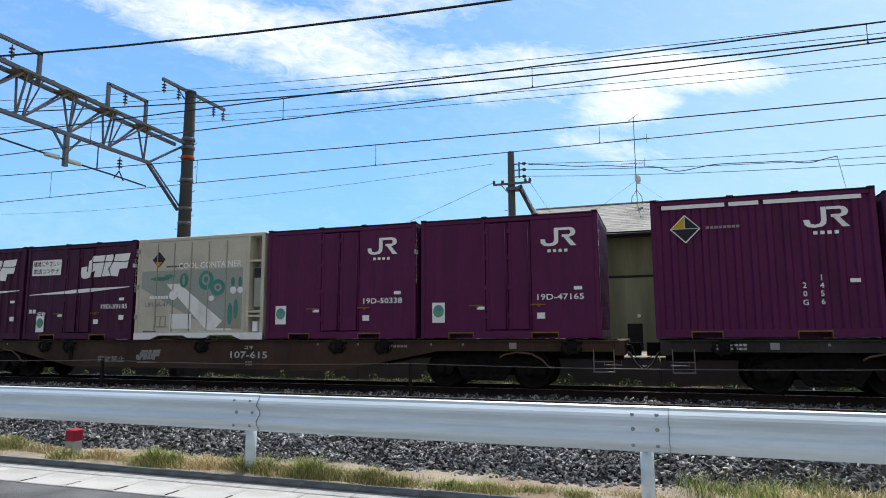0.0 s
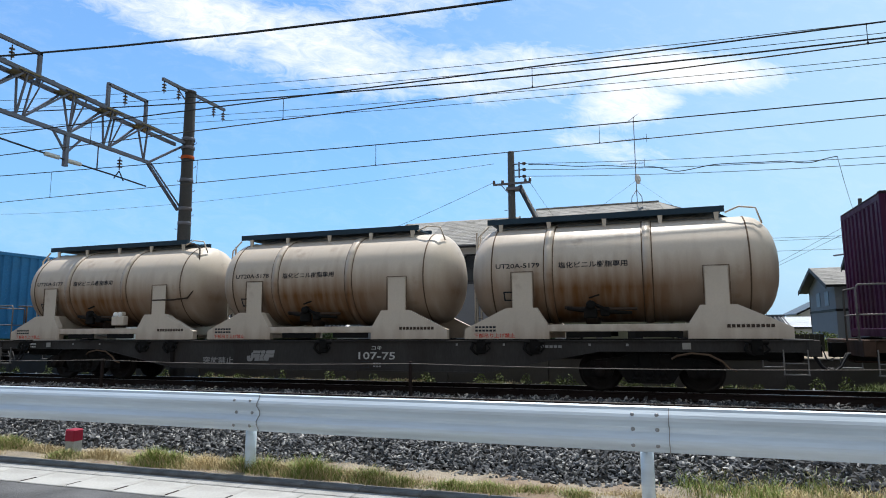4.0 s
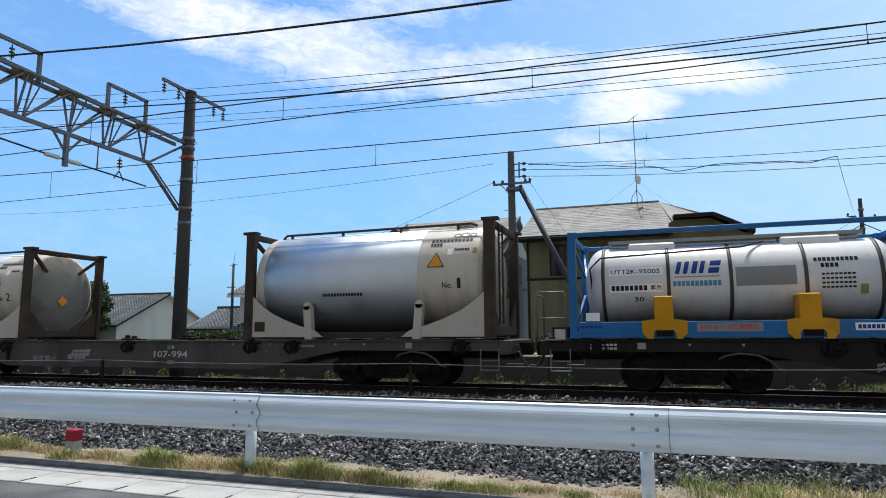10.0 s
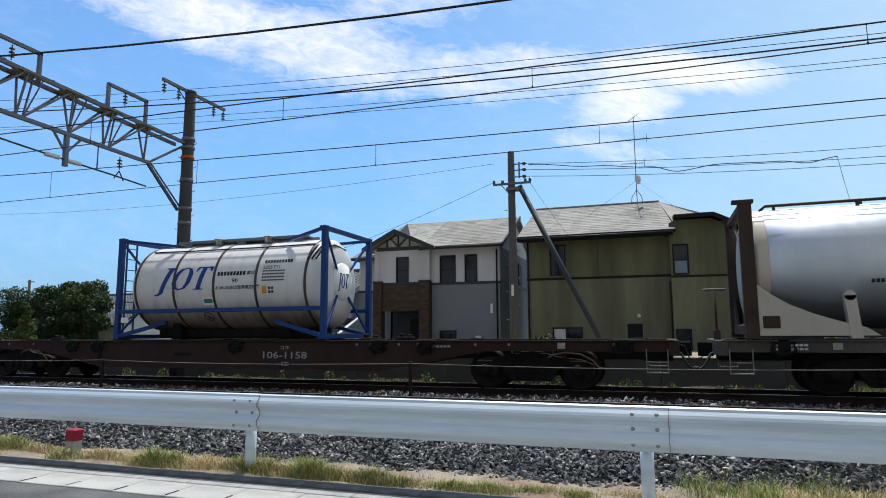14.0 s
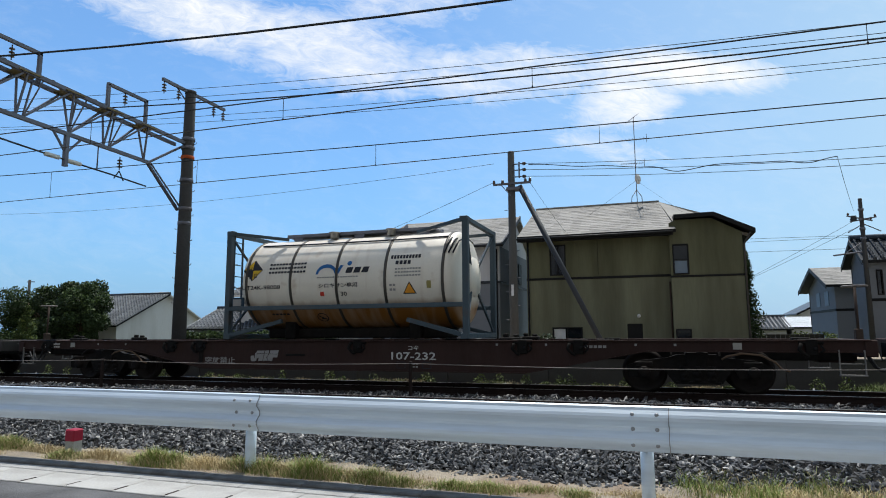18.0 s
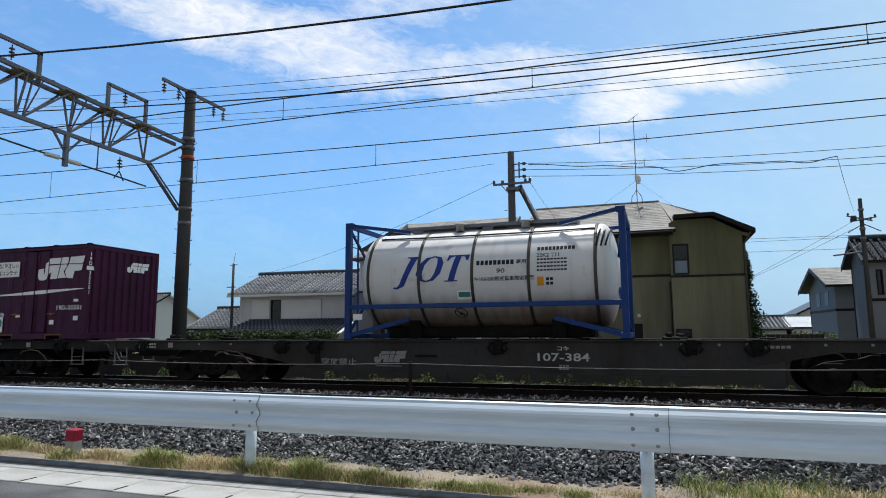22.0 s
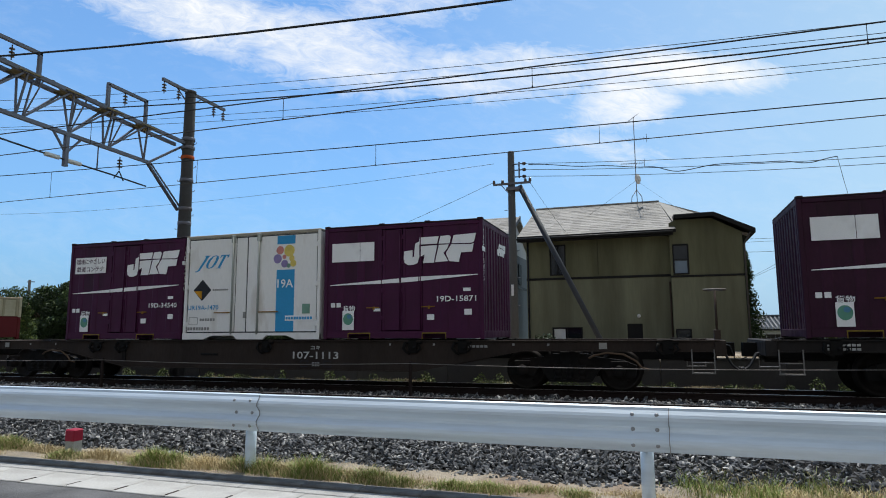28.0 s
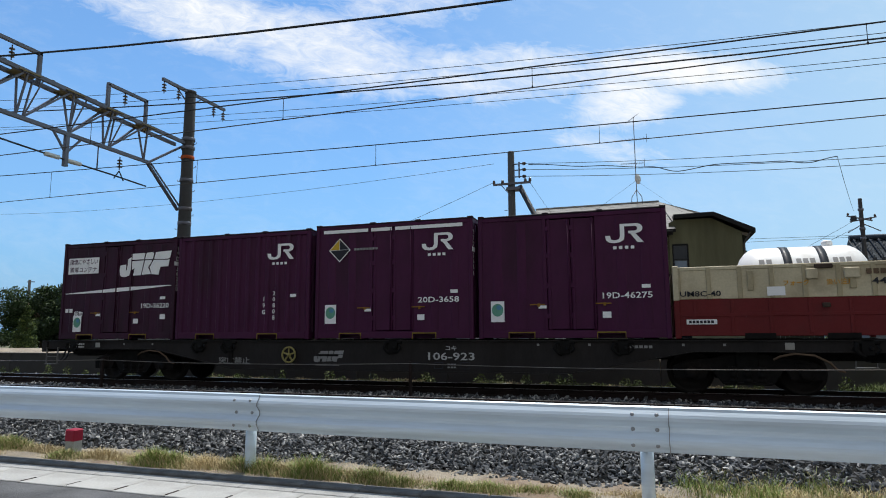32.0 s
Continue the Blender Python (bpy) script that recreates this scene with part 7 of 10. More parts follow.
    on_tank(c, "card_frame", [rect(-2.24, -1.96, -0.62, -0.59), rect(-2.24, -1.96, -0.44, -0.41), rect(-2.24, -2.21, -0.6, -0.42), rect(-1.99, -1.96, -0.6, -0.42)], r + 0.05, cz, "letter_dark")
    fy = -1.201
    plate(c, "small_print", bars(-2.80, -2.35, 0.22, 0.04, 6) + bars(-2.80, -2.35, 0.15, 0.04, 6), fy, "letter_dark")
    lettering("下部吊り上げ禁止", 0.09, "label_red", c, -2.40, fy - 0.004, 0.07, 0.86)
    plate(c, "small_print", bars(1.95, 2.75, 0.20, 0.06, 10), fy, "rust_frame")
    return c


def blue_box(xc):
    """A twenty-foot box with folding side doors."""
    c = keyed(thing("freight_container", "bright blue twenty-foot box with folding side doors", "container"), xc, 0, DECK)
    L, H, hy = 6.058, 2.591, 1.219
    hx = L / 2
    for x in (-1, 1):
        for y in (-1, 1):
            s = Shape().box(x * hx, x * (hx - 0.11), y * hy, y * (hy - 0.13), 0, H, 0.01)
            for z in (0.0, H - 0.118):
                s.box(x * (hx + 0.004), x * (hx - 0.178), y * (hy + 0.004), y * (hy - 0.162), z, z + 0.118, 0.012)
            part("corner_post", s, "blue_box", c)
        part("end_rail", Shape().box(x * hx, x * (hx - 0.1), -hy + 0.13, hy - 0.13, 0.02, 0.17, 0.01), "blue_box", c)
        part("end_rail", Shape().box(x * hx, x * (hx - 0.1), -hy + 0.13, hy - 0.13, H - 0.12, H - 0.01, 0.01), "blue_box", c)
        part("end_wall", end_wall(x * hx, H, "blue_box", hy, 8, 0.045), None, c)
    for y in (-1, 1):
        part("bottom_rail", Shape().box(-hx + 0.11, hx - 0.11, y * hy, y * (hy - 0.1), 0.02, 0.16, 0.008), "blue_box", c)
        part("top_rail", Shape().box(-hx + 0.11, hx - 0.11, y * hy, y * (hy - 0.08), H - 0.10, H - 0.015, 0.008), "blue_box", c)
    part("roof", Shape().box(-hx + 0.05, hx - 0.05, -hy + 0.03, hy - 0.03, H - 0.04, H - 0.012), "blue_box", c)
    part("back_wall", corrugated(hx - 0.11, -hx + 0.11, 0.16, H - 0.1, hy - 0.02, 16, 0.036, -1), "blue_box", c)
    part("floor", Shape().box(-hx + 0.1, hx - 0.1, -hy + 0.05, hy - 0.05, 0.12, 0.17), "underframe", c)
    edges = [-2.90, -1.47, -0.02, 1.47, 2.90]
    y = -hy + 0.045
    for i, (a, b) in enumerate(zip(edges, edges[1:])):
        s = Shape().box(a + 0.03, b - 0.03, y, y + 0.035, 0.19, H - 0.13, 0.008)
        for z in (0.62, 1.02, 1.42, 1.84):
            s.prism([(y, z - 0.06), (y - 0.026, z - 0.035), (y - 0.026, z + 0.035), (y, z + 0.06)], "x", a + 0.10, b - 0.10)
        d = part("door", s, "blue_box", c)
        for e in (a + 0.012, b - 0.030):
            part("gasket", Shape().box(e, e + 0.018, y - 0.004, y + 0.03, 0.2, H - 0.14), "letter_dark", d)
        for k in ((0.58,), (0.45, 0.94), (0.34,), (0.06, 0.40))[i]:
            x = a + (b - a) * k
            part("lock_rod", Shape().tube([(x, y - 0.045, 0.08), (x, y - 0.045, H - 0.06)], 0.019, 7), "rod_blue", d)
            for z in (0.12, 0.42, 1.2, 1.9, 2.42):
                part("rod_guide", Shape().box(x - 0.05, x + 0.05, y - 0.055, y, z, z + 0.07, 0.01), "rod_blue", d)
            for z, e in ((0.74, 0.3), (0.54, -0.26)):
                part("handle", Shape().bar((x, y - 0.065, z), (x + e, y - 0.065, z + 0.01), 0.03).box(x + e * 0.6 - 0.03, x + e * 0.6 + 0.03, y - 0.075, y, z - 0.04, z + 0.06, 0.008), "rod_blue", d)
        for z in (0.35, 0.95, 1.6, 2.2):
            part("hinge", Shape().box(a - 0.06, a + 0.06, y - 0.03, y + 0.01, z, z + 0.10, 0.008), "blue_box", d)
    y -= 0.03
    f = y - 0.001
    lettering("2264", 0.11, "letter_white", c, 2.24, f - 0.004, 2.08, 0.25)
    plate(c, "small_print", bars(1.72, 2.0, 2.22, 0.10, 4) + bars(2.10, 2.62, 2.22, 0.10, 7), f, "letter_white")
    plate(c, "small_print", [o for z in (1.70, 1.60, 1.28, 1.18) for o in bars(1.72, 2.02, z, 0.05, 3) + bars(2.14, 2.5, z, 0.06, 4)], f, "letter_white")
    plate(c, "tag", [rect(2.68, 2.80, 1.56, 1.74)], f, "label_orange")
    plate(c, "tag", [rect(-2.80, -2.58, 0.60, 0.80)], f, "steel_band")
    plate(c, "tag", [[(-2.36 + 0.055 * math.cos(k * 0.785), 1.12 + 0.075 * math.sin(k * 0.785)) for k in range(8)]], f, "letter_white")
    plate(c, "vent", [rect(-2.62, -2.54, 2.02, 2.24), rect(2.62, 2.70, 2.20, 2.42)], f - 0.004, "letter_dark")
    # flat near-black plates paint the dark of the fork openings
    plate(c, "fork_pocket", [rect(-1.05, -0.62, 0.0, 0.12), rect(1.0, 1.42, 0.0, 0.12)], -hy - 0.002, "underframe")
    plate(c, "tag", [rect(2.66, 2.82, 0.26, 0.32)], f, "letter_white")
    return c


def cool_container(x0, x1):
    c = keyed(thing("refrigerated_container", "dirty cream refrigerated container with painted vegetables and a machine bay", "container"), (x0 + x1) / 2, 0, DECK)
    L, hy, H = x1 - x0 - 0.05, 1.225, 2.5
    hx = L / 2
    part("box", Shape().box(-hx, hx - 0.50, -hy + 0.02, hy, 0.14, H, 0.02), "cream", c)
    for x in (-hx, hx - 0.09, hx - 0.50):
        part("corner_post", Shape().box(x, x + 0.09, -hy, hy, 0.0, H, 0.012), "cream", c)
    part("roof", Shape().box(-hx, hx, -hy + 0.005, hy - 0.005, H - 0.07, H + 0.02, 0.012), "cream", c)
    part("sill", Shape().prism([(-hx, 0.0), (-hx + 0.5, 0.0), (-hx + 0.75, 0.10), (-0.35, 0.10), (-0.25, 0.04), (0.3, 0.04), (0.4, 0.10), (hx - 0.85, 0.10), (hx - 0.6, 0.0), (hx, 0.0), (hx, 0.16), (-hx, 0.16)], "y", -hy - 0.003, -hy + 0.08), "clean_white", c)
    # machine bay at one end
    b = part("bay", Shape().box(hx - 0.42, hx - 0.08, -hy + 0.30, hy, 0.15, H - 0.08), "cream_dark", c, "recessed machine bay")
    for z in (0.52, 0.62, 1.82):
        part("shelf", Shape().box(hx - 0.42, hx - 0.08, -hy + 0.02, -hy + 0.3, z, z + 0.05, 0.006), "cream", b)
    part("gauge", Shape().box(hx - 0.32, hx - 0.18, -hy + 0.05, -hy + 0.2, 0.18, 0.42, 0.01), "letter_white", b)
    part("unit", Shape().box(hx - 0.36, hx - 0.14, -hy + 0.12, -hy + 0.32, 0.75, 1.70, 0.02), "cream_shade", b)
    part("fan_grille", Shape().box(hx - 0.34, hx - 0.16, -hy + 0.10, -hy + 0.13, 1.45, 1.68, 0.008), "letter_dark", b)
    f = -hy + 0.019
    xr = hx - 0.55
    for k in range(1, 6):
        x = -hx + 0.10 + k * (xr + hx - 0.1) / 6
        part("seam", Shape().box(x - 0.012, x + 0.012, f - 0.014, f, 0.2, H - 0.12), "cream_dark", c)
    plate(c, "mural_ground", [[(-hx + 0.15, 1.70), (xr - 0.05, 1.70), (xr - 0.05, 0.25), (xr - 0.9, 0.25), (-hx + 0.15, 1.28)]], f, "cream_shade", "pale painted background", 0.003)
    plate(c, "mural_road", [[(-0.95, 1.36), (-0.55, 1.36), (1.05, 0.22), (0.30, 0.22)]], f - 0.003, "clean_white", "", 0.003)
    plate(c, "mural_field", [[(xr - 0.1, 0.9), (xr - 0.78, 0.26), (xr - 0.1, 0.26)]], f - 0.0036, "cream_dark", "", 0.003)
    blob = lambda x, z, a, b_, n=14, k=0.0: [(x + a * math.cos(i * 2 * math.pi / n + k), z + b_ * math.sin(i * 2 * math.pi / n + k)) for i in range(n)]
    # cabbages, carrots and leaves as flat painted shapes, each on its own coat
    greens = (("mural_cabbage", (0.24, 1.42, 0.22, 0.24), "jade"), ("mural_cabbage", (0.58, 1.24, 0.22, 0.20), "jade"), ("mural_leaf", (-0.42, 1.44, 0.13, 0.18), "jade"), ("mural_leaf", (-1.15, 1.50, 0.30, 0.05), "jade"), ("mural_leaf", (-0.85, 1.56, 0.16, 0.04), "jade"),
              ("mural_carrot", (0.96, 0.60, 0.07, 0.26), "jade"), ("mural_carrot", (1.12, 0.72, 0.06, 0.24), "jade"), ("mural_leaf", (1.02, 1.36, 0.05, 0.12), "jade"), ("mural_leaf", (1.22, 1.36, 0.05, 0.12), "jade"),
              ("mural_heart", (0.24, 1.44, 0.12, 0.14), "cream_shade"), ("mural_heart", (0.60, 1.24, 0.11, 0.10), "cream_shade"), ("mural_heart", (-0.42, 1.44, 0.04, 0.12), "cream_shade"), ("mural_turnip", (-0.72, 1.08, 0.13, 0.12), "clean_white"), ("mural_turnip", (0.42, 0.98, 0.08, 0.07), "clean_white"),
              ("mural_turnip", (1.04, 1.16, 0.09, 0.09), "clean_white"), ("mural_turnip", (1.24, 1.16, 0.08, 0.08), "clean_white"), ("mural_core", (0.24, 1.44, 0.06, 0.08), "jade"), ("mural_core", (0.60, 1.24, 0.05, 0.05), "jade"))
    for i, (nm, (x, z, a, b_), m) in enumerate(greens):
        plate(c, nm, [blob(x, z, a, b_, 12, 0.3)], f - 0.008 - 0.0006 * i, m, "", 0.002)
    lettering("COOL CONTAINER", 0.15, "letter_white", c, 0.32, f - 0.008, 1.80, 1.85)
    x, z = -1.22, H - 0.52
    plate(c, "warning_diamond", [[(x - 0.20, z), (x, z - 0.20), (x + 0.20, z), (x, z + 0.20)]], f - 0.004, "letter_dark", "black diamond placard")
    plate(c, "diamond_mark", [[(x - 0.12, z - 0.06), (x, z - 0.17), (x + 0.1, z - 0.06)]], f - 0.008, "amber")
    plate(c, "small_print", bars(x + 0.25, x + 0.75, z - 0.2, 0.035, 6), f - 0.004, "letter_dark")
    lettering("UF16A-47", 0.11, "letter_grey", c, -1.22, f - 0.012, 0.86, 0.72)
    plate(c, "small_print", bars(-1.45, -0.85, 1.0, 0.07, 7), f - 0.012, "letter_white")
    plate(c, "card_frame", [rect(-1.25, -0.92, 0.56, 0.58), rect(-1.25, -0.92, 0.30, 0.32), rect(-1.25, -1.23, 0.3, 0.58), rect(-0.94, -0.92, 0.3, 0.58), rect(-1.1, -1.08, 0.3, 0.58)], f - 0.012, "cream_dark")
    plate(c, "white_panel", [rect(-0.80, -0.15, 0.26, 0.62)], f - 0.010, "clean_white")
    plate(c, "small_print", bars(-1.6, -1.2, 0.18, 0.03, 6), f - 0.004, "letter_dark")
    for z in (0.5, 1.25, 2.15):
        part("hinge", Shape().box(-hx - 0.01, -hx + 0.08, -hy - 0.02, -hy + 0.02, z, z + 0.12, 0.008), "steel_band", c)
    return c


def white_container(x0, x1):
    c = keyed(thing("insulated_container", "white insulated container with a blue band and coloured balls", "container"), (x0 + x1) / 2, 0, DECK)
    L, hy, H = x1 - x0 - 0.06, 1.225, 2.5
    hx = L / 2
    part("box", Shape().box(-hx + 0.02, hx - 0.02, -hy + 0.05, hy, 0.12, H - 0.01, 0.02), "clean_white", c)
    for x in (-hx, hx - 0.08):
        part("corner_post", Shape().box(x, x + 0.08, -hy, hy, 0.0, H, 0.012), "clean_white", c)
    part("roof", Shape().box(-hx, hx, -hy + 0.005, hy - 0.005, H - 0.06, H + 0.02, 0.012), "cream_dark", c)
    part("sill", Shape().prism([(-hx, 0.0), (-hx + 0.6, 0.0), (-hx + 0.85, 0.09), (-0.4, 0.09), (-0.32, 0.0), (0.4, 0.0), (0.5, 0.09), (hx - 0.85, 0.09), (hx - 0.6, 0.0), (hx, 0.0), (hx, 0.15), (-hx, 0.15)], "y", -hy - 0.003, -hy + 0.08), "clean_white", c)
    f = -hy + 0.022
    part("gasket", Shape().box(-hx + 0.075, hx - 0.075, f + 0.018, f + 0.035, 0.155, H - 0.068), "letter_dark", c, "black rubber door seal")
    for a, b in ((-hx + 0.105, -0.425), (-0.405, -0.11), (-0.08, 0.215), (0.235, hx - 0.105)):
        part("door", Shape().box(a, b, f, f + 0.04, 0.18, H - 0.09, 0.008), "clean_white", c)
    for x in (-0.48, 0.24):
        part("lock_rod", Shape().tube([(x, f - 0.03, 0.12), (x, f - 0.03, H - 0.05)], 0.024, 8), "cream_shade", c)
        part("rod_cap", Shape().box(x - 0.055, x + 0.055, f - 0.05, f, H - 0.2, H - 0.02, 0.01), "cream_shade", c)
        part("latch", Shape().box(x - 0.5 if x < 0 else x - 0.02, x + 0.02 if x < 0 else x + 0.55, f - 0.035, f - 0.01, 0.62, 0.645, 0.004), "latch_ochre", c, "ochre latch bar")
    part("handle", Shape().box(-0.16, -0.08, f - 0.03, f, 0.50, 0.64, 0.01), "letter_grey", c)
    for x in (-hx + 0.02, hx - 0.12):
        for z in (0.3, 1.2, 2.1):
            part("hinge", Shape().box(x, x + 0.10, f - 0.04, f, z, z + 0.12, 0.01), "clean_white", c)
    plate(c, "blue_band", [rect(0.72, 1.20, 0.18, 1.60), rect(0.72, 1.20, 2.20, H - 0.10)], f, "sky_blue", "bright blue vertical band")
    lettering("19A", 0.20, "letter_white", c, 0.96, f - 0.006, 1.28, 0.42)
    cols = (("faded_red", 0.80, 2.06, 0.10), ("faded_yellow", 1.05, 2.04, 0.14), ("faded_violet", 0.74, 1.86, 0.11), ("faded_violet", 0.93, 1.74, 0.09), ("faded_yellow", 1.12, 1.86, 0.07), ("faded_yellow", 1.16, 1.74, 0.08), ("faded_red", 0.92, 1.90, 0.05), ("faded_green", 1.04, 1.69, 0.05))
    for m, x, z, r in cols:
        plate(c, "painted_ball", [[(x + r * math.cos(i * math.pi / 7), z + r * math.sin(i * math.pi / 7)) for i in range(14)]], f - 0.004, m)
    plate(c, "owner_mark", placed(MARK_HOOK_RING_TEE, -1.52, 1.70, 0.68, 0.32, 0.28), f, "sky_blue", "blue slanted owner mark")
    x, z = -1.36, 1.18
    plate(c, "warning_diamond", [[(x - 0.26, z), (x, z - 0.26), (x + 0.26, z), (x, z + 0.26)]], f, "letter_dark", "black and yellow diamond placard")
    plate(c, "yellow_quarter", [[(x - 0.23, z - 0.02), (x - 0.01, z - 0.02), (x - 0.01, z - 0.22)]], f - 0.005, "amber")
    plate(c, "small_print", bars(x + 0.3, x + 0.75, z - 0.02, 0.04, 8), f, "letter_grey")
    lettering("UR19A-1470", 0.11, "sky_blue", c, -1.32, f - 0.005, 0.76, 0.90)
    plate(c, "small_print", bars(-1.40, -0.95, 0.44, 0.06, 6) + bars(-1.75, -1.1, 0.22, 0.07, 8), f, "letter_grey")
    plate(c, "card_frame", [rect(-1.72, -1.46, 0.52, 0.53), rect(-1.72, -1.46, 0.36, 0.37), rect(-1.72, -1.71, 0.36, 0.53), rect(-1.47, -1.46, 0.36, 0.53)], f, "letter_grey")
    plate(c, "notice", [rect(0.98, 1.72, 0.42, 0.54)], f - 0.005, "letter_white")
    plate(c, "notice_print", bars(1.0, 1.70, 0.45, 0.06, 10), f - 0.009, "sky_blue")
    plate(c, "eco_sticker", [rect(1.42, 1.62, 0.58, 0.80)], f - 0.004, "faded_green", "small faded green sticker")
    return c


def open_container(x0, x1):
    c = keyed(thing("open_container", "half-height open container painted cream above red", "container"), (x0 + x1) / 2, 0, DECK)
    L, hy, H = x1 - x0, 1.225, 1.32
    hx = L / 2
    for y in (-1, 1):
        part("lower_side", Shape().box(-hx, hx, y * hy, y * (hy - 0.06), 0.05, 0.72, 0.01), "vermilion", c, "red painted lower side")
        part("upper_side", Shape().box(-hx, hx, y * (hy - 0.004), y * (hy - 0.06), 0.72, H, 0.01), "cream_yellow", c, "cream painted upper side")
        part("top_rail", Shape().box(-hx, hx, y * (hy + 0.012), y * (hy - 0.08), H - 0.07, H, 0.01), "cream_yellow", c)
        for i in range(8):
            x = -hx + 0.04 + i * (L - 0.16) / 7
            part("stake", Shape().box(x, x + 0.08, y * (hy + 0.016), y * hy, 0.72, H - 0.02, 0.008), "cream_stake", c)
        part("mid_rail", Shape().box(-hx + 0.09, hx - 0.09, y * (hy + 0.014), y * hy, 0.40, 0.46, 0.006), "vermilion", c)
        for i in range(6):
            x = -hx + 0.35 + i * (L - 0.7) / 5
            part("rib", Shape().box(x - 0.03, x + 0.03, y * (hy + 0.012), y * hy, 0.10, 0.70, 0.006), "vermilion", c)
        for x in (-hx + 1.30, hx - 0.92):
            part("hinge", Shape().box(x - 0.05, x + 0.05, y * (hy + 0.03), y * hy, 0.86, 1.22, 0.01), "cream_stake", c)
    for x in (-1, 1):
        part("end_board", Shape().box(x * hx, x * (hx - 0.06), -hy + 0.06, hy - 0.06, 0.72, H - 0.01, 0.01), "cream_yellow", c)
        part("end_lower", Shape().box(x * hx, x * (hx - 0.06), -hy + 0.06, hy - 0.06, 0.05, 0.72, 0.01), "vermilion", c, "red painted lower end")
        part("end_top", Shape().box(x * (hx + 0.014), x * (hx - 0.07), -hy, hy, H - 0.07, H + 0.004, 0.01), "cream_stake", c)
        for i in range(6):
            y = -hy + 0.10 + i * (2 * hy - 0.28) / 5
            part("stake", Shape().box(x * (hx + 0.016), x * hx, y, y + 0.08, 0.72, H - 0.06, 0.008), "cream_stake", c)
        for y in (-1, 1):
            part("post", Shape().box(x * (hx + 0.018), x * (hx - 0.09), y * (hy + 0.018), y * (hy - 0.09), 0.70, H + 0.03, 0.012), "cream_yellow", c)
            part("foot_post", Shape().box(x * (hx + 0.014), x * (hx - 0.09), y * (hy + 0.014), y * (hy - 0.09), 0.0, 0.70, 0.012), "vermilion", c)
    lettering("UM8C-40", 0.10, "letter_dark", c, hx + 0.022, -0.62, 1.08, 0.70, face="end")
    part("floor", Shape().box(-hx + 0.05, hx - 0.05, -hy + 0.05, hy - 0.05, 0.06, 0.12), "vermilion", c)
    f = -hy - 0.001
    lettering("UM8C-40", 0.10, "letter_dark", c, -1.46, f - 0.020, 0.82, 0.70)
    lettering("44", 0.11, "letter_dark", c, 1.38, f - 0.020, 0.98, 0.22)
    lettering("フォーク", 0.10, "amber", c, 0.12, f - 0.020, 0.98, 0.40)
    lettering("扱い注意", 0.10, "amber", c, 0.80, f - 0.020, 0.98, 0.42)
    plate(c, "small_print", bars(1.20, 1.62, 1.10, 0.09, 4), f - 0.018, "rust_line")
    plate(c, "owner_strip", [rect(-1.72, -1.20, 0.26, 0.35)], f - 0.014, "letter_white")
    plate(c, "owner_print", bars(-1.68, -1.24, 0.28, 0.05, 7), f - 0.019, "letter_dark")
    plate(c, "card", [rect(-0.35, -0.06, 0.76, 0.92)], f - 0.02, "letter_white")
    for a, b in ((0.28, 0.46), (0.86, 1.10)):
        part("socket", Shape().box(a, b, f - 0.06, f - 0.016, 1.04, 1.22, 0.012), "cream_yellow", c)
    part("latch", Shape().box(0.42, 0.70, f - 0.05, f, H - 0.10, H - 0.02, 0.01).box(0.5, 0.62, f - 0.05, f, 0.54, 0.62, 0.01), "rust_frame", c)
    # shade of the fork openings put on as near-black boxes
    part("fork_slot", Shape().box(-0.75, -0.25, f - 0.003, f + 0.05, 0.0, 0.10), "underframe", c)
    part("fork_slot", Shape().box(0.55, 1.05, f - 0.003, f + 0.05, 0.0, 0.10), "underframe", c)
    # the white vessel that lies inside
    v = keyed(thing("storage_tank", "white plastic tank with black straps inside an open container", "tank"), (x0 + x1) / 2, 0, DECK + 0.12)
    part("vessel", Shape().lathe(shell((-0.30, 1.20), 0.82, 0, 0.42), 40, "x", cap=False), "clean_white", v, at=pose(0, 0.1, 0.82))
    for x in (0.14, 0.74):
        part("strap", Shape().lathe([(x - 0.07, 0.82), (x - 0.07, 0.832), (x + 0.07, 0.832), (x + 0.07, 0.82)], 40, "x", cap=False), "letter_dark", v, "black strap", at=pose(0, 0.1, 0.82))
    part("filler_cap", Shape().lathe([(0.78, 0.10), (0.90, 0.10), (0.93, 0.06)], 14, "z", (0.95, 0, 0)), "clean_white", v, at=pose(0, 0.1, 0.82))
    for x in (-0.2, 1.1):
        part("cradle", Shape().box(x - 0.1, x + 0.1, -0.7, 0.9, 0.0, 0.3, 0.01), "letter_dark", v)
    on_tank(v, "worn_writing", bars(-0.35, -0.1, 0.46, 0.12, 2) + bars(0.28, 0.62, 0.46, 0.12, 3) + bars(0.88, 1.2, 0.46, 0.12, 3), 0.822, 0, "letter_grey").matrix_basis = pose(0, 0.1, 0.82)
    return c

